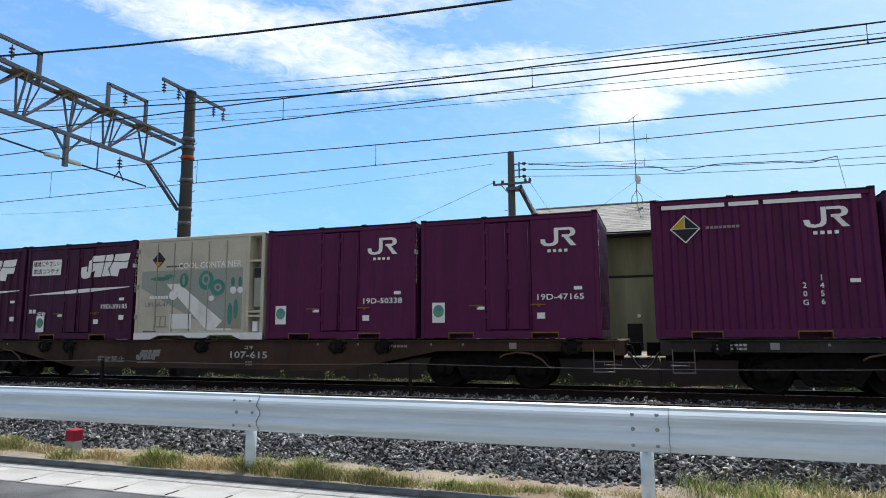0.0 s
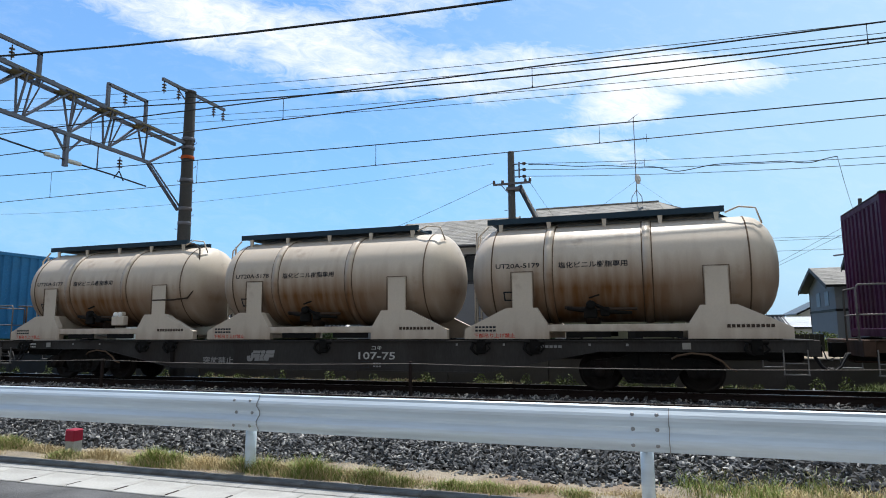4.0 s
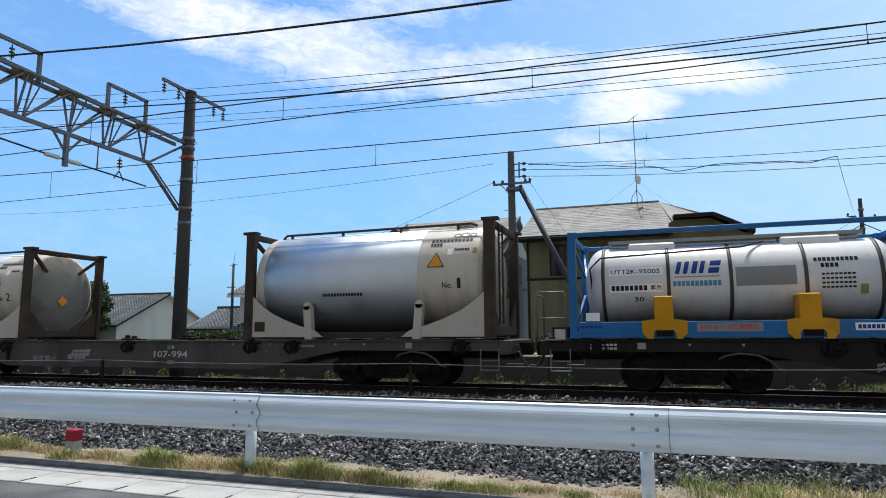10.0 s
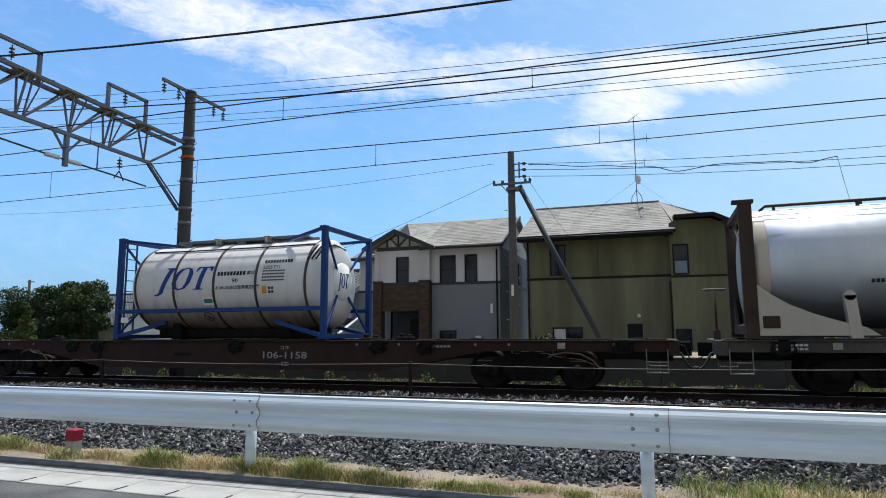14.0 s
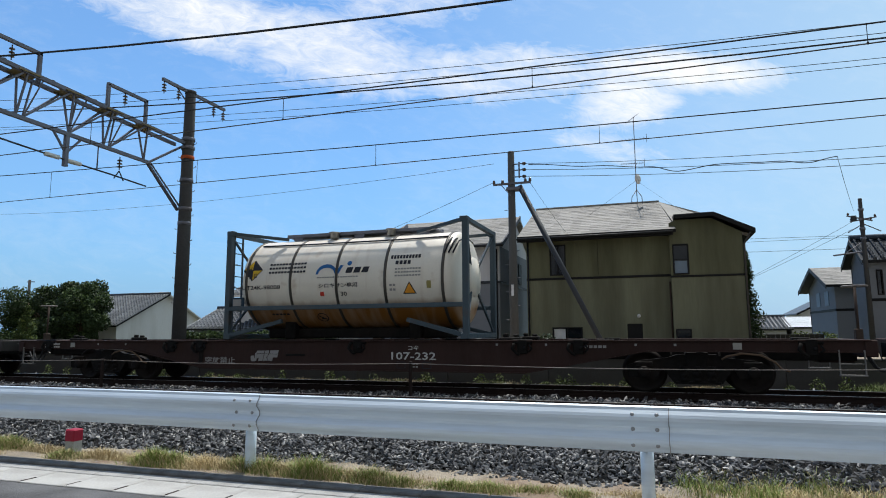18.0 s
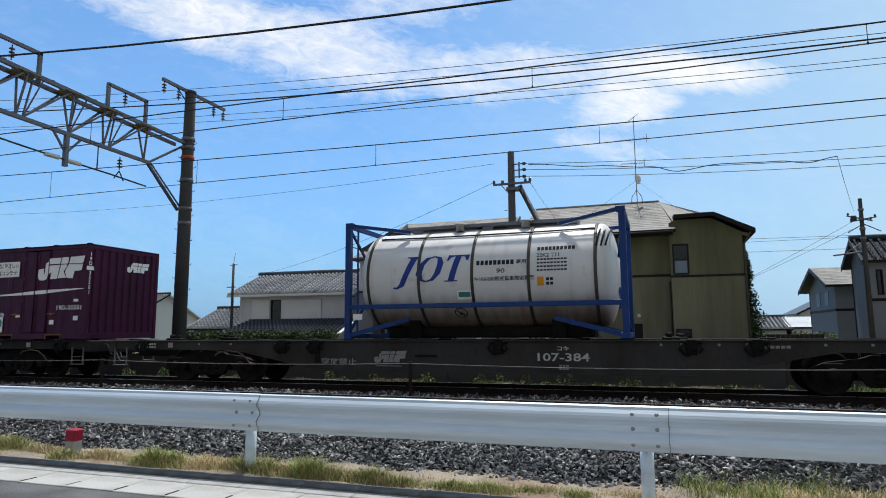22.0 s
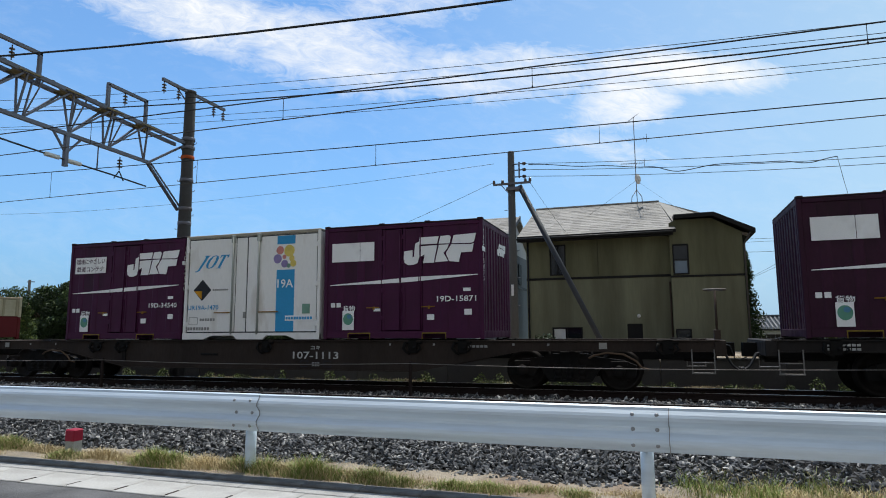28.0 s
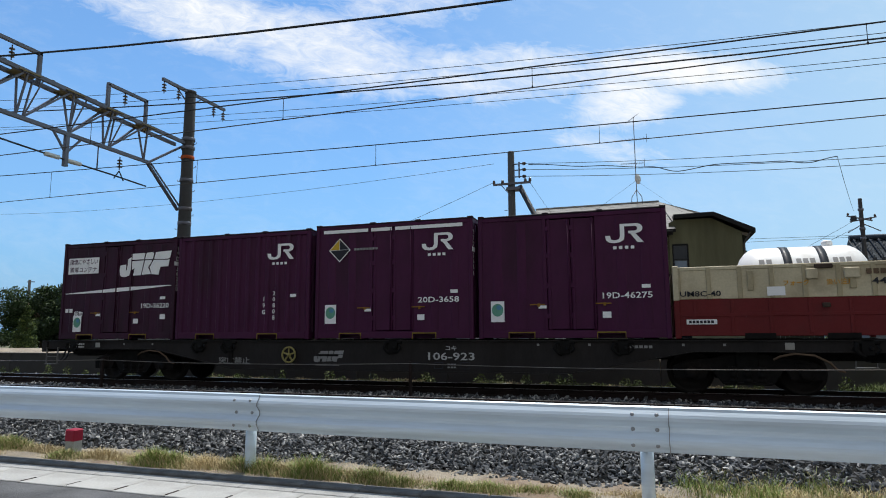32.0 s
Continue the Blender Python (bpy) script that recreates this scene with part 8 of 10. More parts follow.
# ---- houses, poles and gardens beyond the railway ----
mat("slate_roof", (0.28, 0.272, 0.256), 0.8, vary=0.18, grain=3, bump=0.004, fine=60, per_object=0.34, dirt=(0.22, 0.21, 0.18), amount=0.4, spots=0.7)
mat("tile_roof", (0.36, 0.365, 0.375), 0.32, vary=0.2, grain=4, per_object=0.4)
mat("sheet_roof", (0.55, 0.58, 0.60), 0.4, vary=0.1, grain=3)
mat("dark_tile", (0.05, 0.06, 0.075), 0.4, vary=0.14, grain=4, per_object=0.15)
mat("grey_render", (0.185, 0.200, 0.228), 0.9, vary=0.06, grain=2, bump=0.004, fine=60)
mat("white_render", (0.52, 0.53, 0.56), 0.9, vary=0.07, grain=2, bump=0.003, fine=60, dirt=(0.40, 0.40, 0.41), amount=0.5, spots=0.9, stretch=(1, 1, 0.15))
mat("olive_render", (0.138, 0.142, 0.088), 0.9, vary=0.12, grain=2, bump=0.004, fine=50, dirt=(0.048, 0.046, 0.027), amount=0.8, spots=0.9, stretch=(1, 1, 0.12))
mat("pale_olive", (0.164, 0.170, 0.116), 0.9, vary=0.12, grain=2, bump=0.004, fine=50, dirt=(0.066, 0.064, 0.042), amount=0.85, spots=0.9, stretch=(1, 1, 0.12))
mat("house_brick", (0.072, 0.052, 0.038), 0.9, vary=0.2, grain=8, per_object=0.5)
mat("mortar", (0.05, 0.045, 0.04), 0.95, vary=0.1)
mat("dark_trim", (0.008, 0.0085, 0.010), 0.6, vary=0.1)
mat("slate_trim", (0.04, 0.045, 0.055), 0.6, vary=0.1)
mat("pane", (0.004, 0.007, 0.012), 0.08, vary=0.05)
mat("curtain", (0.55, 0.57, 0.58), 0.8, vary=0.1, grain=10)
# pale blue that paints sky reflections onto window panes
mat("pale_reflection", (0.16, 0.21, 0.27), 0.5, vary=0.15, grain=5)
mat("white_paint", (0.62, 0.63, 0.64), 0.6, vary=0.05)
# three leaf tones; crowns use the lighter ones as painted sunlight
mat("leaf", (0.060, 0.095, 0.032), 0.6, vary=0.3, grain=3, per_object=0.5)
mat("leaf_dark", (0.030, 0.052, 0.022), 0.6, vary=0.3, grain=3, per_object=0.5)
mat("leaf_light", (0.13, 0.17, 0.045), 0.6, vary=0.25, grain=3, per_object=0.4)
mat("bark", (0.09, 0.07, 0.05), 0.9, vary=0.25, grain=8)
mat("fence_dark", (0.035, 0.034, 0.032), 0.8, vary=0.2)


def wall_with_holes(x0, x1, z0, z1, holes, y0, y1):
    """A wall of real thickness in the x-z plane with rectangular openings."""
    xs = sorted({x0, x1, *[h[0] for h in holes], *[h[1] for h in holes]})
    zs = sorted({z0, z1, *[h[2] for h in holes], *[h[3] for h in holes]})
    nx, nz = len(xs) - 1, len(zs) - 1
    inside = lambda x, z: any(h[0] < x < h[1] and h[2] < z < h[3] for h in holes)
    solid = {(i, j): not inside((xs[i] + xs[i + 1]) / 2, (zs[j] + zs[j + 1]) / 2) for i in range(nx) for j in range(nz)}
    ids, vs, fs = {}, [], []

    def v(i, j, k):
        if (i, j, k) not in ids:
            ids[i, j, k] = len(vs)
            vs.append((xs[i], (y0, y1)[k], zs[j]))
        return ids[i, j, k]
    for (i, j), full in solid.items():
        if not full:
            continue
        fs.append((v(i, j, 0), v(i + 1, j, 0), v(i + 1, j + 1, 0), v(i, j + 1, 0)))
        fs.append((v(i, j + 1, 1), v(i + 1, j + 1, 1), v(i + 1, j, 1), v(i, j, 1)))
        if not solid.get((i - 1, j)):
            fs.append((v(i, j, 1), v(i, j, 0), v(i, j + 1, 0), v(i, j + 1, 1)))
        if not solid.get((i + 1, j)):
            fs.append((v(i + 1, j, 0), v(i + 1, j, 1), v(i + 1, j + 1, 1), v(i + 1, j + 1, 0)))
        if not solid.get((i, j - 1)):
            fs.append((v(i, j, 1), v(i + 1, j, 1), v(i + 1, j, 0), v(i, j, 0)))
        if not solid.get((i, j + 1)):
            fs.append((v(i, j + 1, 0), v(i + 1, j + 1, 0), v(i + 1, j + 1, 1), v(i, j + 1, 1)))
    return Shape().add(vs, fs)


def window(parent, x0, x1, z0, z1, y, frame_="dark_trim", mullion=True, curtain=False, bars_=False):
    w = part("window", Shape().box(x0 - 0.05, x1 + 0.05, y - 0.03, y + 0.05, z0 - 0.05, z0, 0.008).box(x0 - 0.05, x1 + 0.05, y - 0.03, y + 0.05, z1, z1 + 0.05, 0.008)
             .box(x0 - 0.05, x0, y - 0.03, y + 0.05, z0, z1, 0.008).box(x1, x1 + 0.05, y - 0.03, y + 0.05, z0, z1, 0.008), frame_, parent)
    if mullion:
        xm = (x0 + x1) / 2
        for a, b in ((x0, xm - 0.02), (xm + 0.02, x1)):
            part("pane", Shape().box(a, b, y + 0.05, y + 0.06, z0, z1), "pane", w)
        part("mullion", Shape().box(xm - 0.025, xm + 0.025, y + 0.02, y + 0.06, z0, z1), frame_, w)
    else:
        part("pane", Shape().box(x0, x1, y + 0.05, y + 0.06, z0, z1), "pane", w)
        part("transom", Shape().box(x0, x1, y + 0.03, y + 0.06, (z0 + z1) / 2 - 0.012, (z0 + z1) / 2 + 0.012), frame_, w)
    if curtain:
        part("curtain", Shape().box(x0 + 0.02, x0 + (x1 - x0) * 0.42, y + 0.04, y + 0.046, z0 + 0.02, z1 - 0.02), "curtain", w, "pale curtain")
    return w


def courses(p0, p1, q0, q1, n, material_, parent, name="shingle_field", thick=0.009, split=0.42, seed=1):
    """Courses of shingles on the slope p0-p1 (eave) to q0-q1 (ridge), each a little proud of the next."""
    p0, p1, q0, q1 = map(Vector, (p0, p1, q0, q1))
    nrm = (p1 - p0).cross(q0 - p0).normalized()
    if nrm.z < 0:
        nrm.negate()
    rnd = random.Random(seed)
    s = Shape()
    for i in range(n):
        a, b = i / n, (i + 1.12) / n
        l0, r0, l1, r1 = p0.lerp(q0, a), p1.lerp(q1, a), p0.lerp(q0, min(b, 1)), p1.lerp(q1, min(b, 1))
        m = max(1, int((r0 - l0).length / split))
        off = rnd.random() * 0.5
        cuts = sorted({0.0, 1.0, *[min(1, max(0, (k + off) / m)) for k in range(m)]})
        for c, d in zip(cuts, cuts[1:]):
            e = rnd.uniform(0, thick * 0.5)
            v = [l0.lerp(r0, c), l0.lerp(r0, d), l1.lerp(r1, d), l1.lerp(r1, c)]
            lift = [thick + e, thick + e, 0.002, 0.002]
            top = [x + nrm * h for x, h in zip(v, lift)]
            low = [x - nrm * 0.004 for x in v]
            s.add(top + low, [(0, 1, 2, 3), (4, 5, 1, 0), (5, 6, 2, 1), (7, 4, 0, 3)])
    return tagged(part(name, s, material_, parent), kind="stuff")


def ribs(p0, p1, q0, q1, step, material_, parent, r=0.06):
    """Half-round tile ribs running up a slope, with a lip at each course."""
    p0, p1, q0, q1 = map(Vector, (p0, p1, q0, q1))
    n = int((p1 - p0).length / step)
    # darker bed paints shade into the gaps between the ribs
    part("tile_bed", Shape().add([p0, p1, q1, q0], [(0, 1, 2, 3)]), "dark_tile", parent)
    s = Shape()
    up = Vector((0, 0, 1))
    rows = max(8, int((q0 - p0).length / 0.30))
    for i in range(n):
        a, b = p0.lerp(p1, (i + 0.5) / n), q0.lerp(q1, (i + 0.5) / n)
        pts, rad = [], []
        for k in range(rows):
            pts += [a.lerp(b, k / rows) + up * 0.05, a.lerp(b, (k + 0.94) / rows) - up * 0.02]
            rad += [r * 1.35, r * 0.75]
        s.tube(pts, rad, 5, cap=True)
    return tagged(part("tile_ribs", s, material_, parent, "rows of rounded roof tiles"), kind="stuff")


def slab_roof(parent, outline, thick, material_, name="roof"):
    """A sloping slab from a list of 3D corners."""
    vs = [Vector(q) for q in outline]
    n = len(vs)
    low = [q - Vector((0, 0, thick)) for q in vs]
    s = Shape().add(vs + low, [tuple(range(n)), tuple(range(2 * n - 1, n - 1, -1))] + [(i, i + n, (i + 1) % n + n, (i + 1) % n) for i in range(n)])
    return part(name, s, material_, parent)


def olive_house():
    h = thing("house", "two-storey olive rendered house with a pale slate roof and dark band", "house")
    y, x0, x1 = 14.0, -5.47, 0.60
    holes = [(-4.38, -3.78, 3.66, 4.92), (-4.34, -3.14, 0.72, 1.30), (-1.24, -0.62, 0.30, 1.48)]
    part("wall", wall_with_holes(x0, x1, 3.52, 5.25, [holes[0]], y, y + 0.2), "olive_render", h)
    part("wall", wall_with_holes(x0, x1, -0.4, 3.42, holes[1:], y, y + 0.2), "pale_olive", h)
    part("side_wall", Shape().box(x0, x0 + 0.2, y + 0.2, 21, -0.4, 5.25), "pale_olive", h)
    part("back_wall", Shape().box(x0, 3.36, 20.8, 21, -0.4, 5.25), "pale_olive", h)
    part("band", Shape().box(x0 - 0.01, x1, y - 0.03, y + 0.2, 3.42, 3.52, 0.01), "dark_trim", h, "dark string course")
    window(h, *holes[0], y, mullion=True)
    window(h, *holes[1], y, mullion=True, curtain=True)
    part("door", Shape().box(-1.24, -0.62, y + 0.06, y + 0.12, -0.3, 1.48, 0.01), "dark_trim", h, "dark back door")
    part("outlet_lamp", Shape().lathe([(-0.10, 0.0), (-0.09, 0.05), (-0.03, 0.075), (0.0, 0.075)], 12, "y", (-0.75, y, 1.80), cap=False), "white_paint", h, "small white vent hood")
    # main roof, hipped to the right, and its gutter
    ye, yr = 13.35, 17.5
    A, B, C, D = (-5.75, ye, 5.32), (0.86, ye, 5.32), (0.28, yr, 7.30), (-5.60, yr, 7.30)
    slab_roof(h, [A, B, C, D], 0.14, "dark_trim", "roof_deck")
    courses(A, B, D, C, 17, "slate_roof", h, seed=5)
    slab_roof(h, [D, C, (0.86, 21.6, 5.32), (-5.75, 21.6, 5.32)], 0.14, "slate_roof", "back_slope")
    slab_roof(h, [(0.80, ye + 0.9, 5.75), (3.70, ye + 0.9, 5.10), (2.55, yr, 6.38), C], 0.12, "slate_roof", "hip_slope")
    slab_roof(h, [C, (2.55, yr, 6.50), (3.75, 21.6, 5.25), (0.86, 21.6, 5.32)], 0.12, "slate_roof", "back_slope")
    part("ridge_cap", Shape().bar((-5.62, yr, 7.32), (0.30, yr, 7.32), 0.18, 0.06), "slate_roof", h)
    part("gutter", Shape().tube([(-5.75, ye - 0.05, 5.20), (0.75, ye - 0.05, 5.20)], 0.06, 8), "dark_trim", h)
    part("fascia", Shape().box(-5.75, 0.75, ye + 0.02, ye + 0.06, 5.08, 5.30), "dark_trim", h)
    part("soffit", Shape().box(-5.7, 0.6, ye + 0.06, y, 5.14, 5.18), "dark_trim", h)
    part("downpipe", Shape().tube([(x0 + 0.08, y - 0.07, -0.3), (x0 + 0.08, y - 0.07, 5.2)], 0.04, 8), "dark_trim", h)
    # the gabled wing
    yw, a, b = 13.6, 0.60, 3.34
    wh = [(0.74, 1.26, 3.50, 4.66), (0.72, 1.22, 0.45, 1.20)]
    part("wing_wall", wall_with_holes(a, b, 3.42, 5.10, [wh[0]], yw, yw + 0.2), "olive_render", h)
    part("wing_wall", wall_with_holes(a, b, -0.4, 3.34, [wh[1]], yw, yw + 0.2), "pale_olive", h)
    part("gable", Shape().prism([(a, 5.10), (b, 5.10), (2.24, 5.72), (a + 0.25, 5.72), (a, 5.60)], "y", yw, yw + 0.2), "olive_render", h)
    part("wing_side", Shape().box(b - 0.2, b, yw + 0.2, 20.9, -0.4, 5.1), "pale_olive", h)
    part("band", Shape().box(a - 0.03, b + 0.02, yw - 0.03, yw + 0.2, 3.34, 3.42, 0.01), "dark_trim", h, "dark string course")
    # pale sheet over the lower pane imitates a reflection
    part("blind", Shape().box(0.76, 1.24, yw + 0.045, yw + 0.049, 3.52, 4.02), "pale_reflection", window(h, *wh[0], yw, mullion=False), "pale blue sheet painting a reflection on the lower pane")
    window(h, *wh[1], yw, mullion=False)
    slab_roof(h, [(0.80, yw - 0.45, 5.88), (2.30, yw - 0.45, 5.90), (2.30, 17.4, 6.42), (0.80, 17.4, 6.42)], 0.16, "dark_trim", "wing_roof")
    slab_roof(h, [(2.30, yw - 0.45, 5.90), (3.80, yw - 0.30, 5.18), (3.80, 20.5, 5.18), (2.30, 17.4, 6.42)], 0.18, "dark_trim", "wing_roof")
    part("pipe", Shape().tube([(b + 0.05, yw - 0.05, -0.3), (b + 0.05, yw - 0.05, 4.6), (3.62, yw - 0.2, 5.05)], 0.04, 8), "wall_concrete", h)
    for z, w in ((2.9, 0.7),):
        part("cable_clip", Shape().tube([(-2.35, y - 0.02, 3.6), (-2.35, y - 0.02, 5.1)], 0.008, 4), "dark_trim", h)
    # thin drain pipe between main house and wing
    part("pipe", Shape().tube([(0.54, y - 0.06, -0.3), (0.54, y - 0.06, 3.2)], 0.035, 8), "rust_frame", h)
    # rooftop antenna with a dish
    m = thing("tv_antenna", "tall rooftop television mast with three aerials and a white dish", "antenna", pose(-0.68, 17.2, 7.15))
    part("mast", Shape().tube([(0, 0, 0.45), (0, 0, 4.35)], 0.022, 6), "truss_steel", m)
    for q in ((-0.25, -0.25), (0.25, -0.25), (0.0, 0.3)):
        part("stand_leg", Shape().tube([(q[0], q[1], 0.0), (q[0] * 0.9, q[1] * 0.9, 0.35), (0, 0, 0.75)], 0.018, 5), "truss_steel", m)
    part("dish", Shape().lathe([(-0.02, 0.0), (0.0, 0.10), (0.04, 0.19), (0.08, 0.25), (0.07, 0.255), (0.02, 0.19), (-0.03, 0.1), (-0.04, 0.0)], 20, "y", (0, 0, 0), False), "white_paint", m, "white satellite dish", at=pose(0.14, -0.12, 1.25, 0, 0, 60))
    for z, l, ang in ((3.25, 1.5, 0), (2.05, 1.1, 8), (4.35, 0.7, -38)):
        aer = part("aerial", Shape().tube([(-l * 0.62, 0, 0), (l * 0.4, 0, 0)], 0.014, 5), "truss_steel", m, at=pose(0, 0, z, 0, ang if z > 4 else 0, ang if z < 4 else 30))
        for i in range(9):
            x = -l * 0.6 + i * l / 9
            part("element", Shape().tube([(x, -0.16 - 0.01 * i, 0), (x, 0.16 + 0.01 * i, 0)], 0.008, 4), "truss_steel", aer)
        if z < 4:
            part("reflector", Shape().bar((l * 0.38, 0, -0.2), (l * 0.38, 0, 0.2), 0.02), "truss_steel", aer)
    part("guy", Shape().tube([(0, 0, 1.2), (-2.0, -2.4, -0.75)], 0.006, 4), "cable", m)
    part("guy", Shape().tube([(0, 0, 1.2), (2.3, -0.8, -0.9)], 0.006, 4), "cable", m)
    return h


def bricks(parent, x0, x1, z0, z1, y, name="brick"):
    """Rough brown facing bricks in stretcher bond on a mortar back."""
    part("mortar_back", Shape().box(x0, x1, y, y + 0.06, z0, z1), "mortar", parent)
    bw, bh = 0.30, 0.105
    me = {}
    rows = int((z1 - z0) / bh)
    rnd = random.Random(7)
    for j in range(rows):
        x = x0 - (bw / 2 if j % 2 else 0)
        while x < x1 - 0.02:
            a, b = max(x, x0) + 0.006, min(x + bw, x1) - 0.006
            if b - a > 0.03:
                w = round(b - a, 3)
                if w not in me:
                    me[w] = Shape().box(-w / 2, w / 2, -0.02, 0.0, 0.005, bh - 0.005, 0.006).mesh("brick", "house_brick")
                part(name, me[w], None, parent, at=pose((a + b) / 2, y + rnd.uniform(-0.012, 0.004), z0 + j * bh))
            x += bw


def grey_house():
    h = thing("house", "two-storey house of white and grey render with half-timbered gable", "house")
    # entrance bay with gable
    y, a, b = 15.0, -13.42, -10.48
    part("bay_wall", wall_with_holes(a, b, 3.62, 5.25, [(-12.20, -11.62, 3.62, 4.84)], y, y + 0.2), "white_render", h)
    part("bay_gable", Shape().prism([(-13.6, 5.25), (-10.3, 5.25), (-12.14, 6.05)], "y", y + 0.05, y + 0.2), "white_render", h)
    window(h, -12.20, -11.62, 3.62, 4.84, y, mullion=False)
    part("band", Shape().box(-13.0, -10.9, y - 0.04, y + 0.1, 3.50, 3.62, 0.01), "slate_trim", h, "slate grey string course")
    for c0, c1 in ((a, a + 0.25), (b - 0.28, b)):
        part("corner_strip", Shape().box(c0, c1, y - 0.02, y, 3.7, 5.2), "white_render", h)
    col = [(-13.44, -12.98), (-10.98, -10.46)]
    for c0, c1 in col:
        p = part("brick_pier", Shape().box(c0, c1, y - 0.06, y + 0.3, -0.3, 3.66), "mortar", h)
        bricks(p, c0, c1, -0.1, 3.62, y - 0.13)
        part("pier_cap", Shape().box(c0 - 0.02, c1 + 0.02, y - 0.17, y + 0.1, 3.62, 3.70, 0.01), "slate_trim", p)
    p = part("brick_lintel", Shape().box(-12.98, -10.98, y + 0.06, y + 0.3, 2.22, 3.52), "mortar", h)
    bricks(p, -12.98, -10.98, 2.22, 3.50, y + 0.0)
    # back wall coloured dark to stand for the shade inside the porch
    part("porch_back", Shape().box(-12.98, -10.98, y + 1.3, y + 1.4, -0.3, 2.3), "slate_trim", h)
    part("entrance_door", Shape().box(-12.0, -11.1, y + 1.24, y + 1.3, -0.2, 1.85, 0.02), "dark_trim", h, "dark entrance door")
    part("porch_ceiling", Shape().box(-12.98, -10.98, y + 0.3, y + 1.4, 2.22, 2.30), "grey_render", h)
    part("porch_side", Shape().box(-11.05, -10.98, y + 0.3, y + 0.6, -0.3, 2.22), "grey_render", h)
    # timbering in the gable
    for p0, p1 in (((-12.14, 5.42), (-12.14, 6.0)), ((-12.14, 5.42), (-12.6, 5.85)), ((-12.14, 5.42), (-11.68, 5.85)), ((-12.75, 5.42), (-12.75, 5.75)), ((-11.53, 5.42), (-11.53, 5.75))):
        part("timber", Shape().bar((p0[0], y + 0.02, p0[1]), (p1[0], y + 0.02, p1[1]), 0.05, 0.12, up=(0, 1, 0)), "slate_trim", h)
    part("tie_beam", Shape().box(-13.3, -10.7, y - 0.04, y + 0.05, 5.22, 5.40, 0.01), "slate_trim", h)
    for e, (xe, ze) in ((-1, (-13.90, 5.34)), (1, (-10.05, 5.30))):
        slab_roof(h, [(xe, y - 0.5, ze), (-12.14, y - 0.5, 6.22), (-12.14, 19.0, 6.22), (xe, 17.4, ze)] if e < 0 else [(-12.14, y - 0.5, 6.22), (xe, y - 0.5, ze), (xe, 17.4, ze), (-12.14, 19.0, 6.22)], 0.10, "slate_roof", "gable_slope")
        part("bargeboard", Shape().prism([(xe, ze - 0.22), (xe, ze), (-12.14, 6.24), (-12.14, 6.02)], "y", y - 0.55, y - 0.50), "slate_trim", h, "slate grey bargeboard")
    # main body
    ym, c, d = 15.3, -10.5, -7.04
    w2 = [(-10.0, -9.27, 3.60, 4.86), (-8.72, -8.18, 3.60, 4.86), (-10.02, -9.26, 0.55, 1.20)]
    part("wall", wall_with_holes(c, d, 3.58, 5.25, w2[:2], ym, ym + 0.2), "white_render", h)
    part("wall", wall_with_holes(c, d, -0.4, 3.46, w2[2:], ym, ym + 0.2), "grey_render", h)
    part("band", Shape().box(c, d + 0.02, ym - 0.04, ym + 0.1, 3.46, 3.58, 0.01), "slate_trim", h, "slate grey string course")
    for q in w2:
        window(h, *q, ym, mullion=False)
    # upper side wall takes grey instead of white to paint in its shade
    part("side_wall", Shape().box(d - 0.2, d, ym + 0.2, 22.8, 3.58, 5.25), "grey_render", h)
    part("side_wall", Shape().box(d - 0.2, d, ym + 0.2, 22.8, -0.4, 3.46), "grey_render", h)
    part("side_gable", Shape().prism([(15.3, 5.25), (22.8, 5.25), (19.0, 7.0)], "x", d - 0.2, d), "white_render", h)
    part("side_band", Shape().box(d - 0.1, d + 0.03, ym, 22.8, 3.46, 3.58), "slate_trim", h)
    for q in (17.3, 19.6):
        part("side_window", Shape().box(d - 0.02, d + 0.04, q, q + 0.7, 3.7, 4.8, 0.01), "dark_trim", h)
    part("back_wall", Shape().box(-15.3, d, 22.6, 22.8, -0.4, 5.25), "grey_render", h)
    E1, F1, G1, H1 = (-10.6, 14.75, 5.32), (-6.78, 14.75, 5.32), (-6.78, 19.0, 7.28), (-13.30, 19.0, 7.28)
    slab_roof(h, [(-14.0, 14.75 + 2.0, 5.32), E1, F1, G1, H1], 0.16, "slate_trim", "roof_deck")
    courses((-10.9, 14.75, 5.32), F1, (-10.9, 19.0, 7.28), G1, 17, "slate_roof", h, seed=8)
    courses((-12.14, 16.6, 6.18), (-10.9, 14.75, 5.32), (-13.25, 19.0, 7.28), (-10.9, 19.0, 7.28), 17, "slate_roof", h, seed=9)
    slab_roof(h, [G1, (-6.78, 23.3, 5.32), (-15.8, 23.3, 5.32), H1], 0.16, "slate_roof", "back_slope")
    slab_roof(h, [(-15.6, 16.6, 5.15), (-14.0, 16.6, 5.3), H1, (-15.8, 23.3, 5.2)], 0.12, "slate_roof", "hip_slope")
    part("gutter", Shape().tube([(-10.2, 14.70, 5.24), (-6.75, 14.70, 5.24)], 0.06, 8), "slate_trim", h)
    part("verge_board", Shape().prism([(14.72, 5.14), (14.72, 5.34), (19.0, 7.32), (19.0, 7.10)], "x", -6.80, -6.72), "slate_trim", h)
    part("downpipe", Shape().tube([(d - 0.12, ym - 0.06, -0.3), (d - 0.12, ym - 0.06, 5.1)], 0.04, 8), "dark_trim", h)
    # the set-back left part
    part("left_wall", Shape().box(-15.25, -13.4, 17.0, 17.2, 3.40, 5.05), "white_render", h)
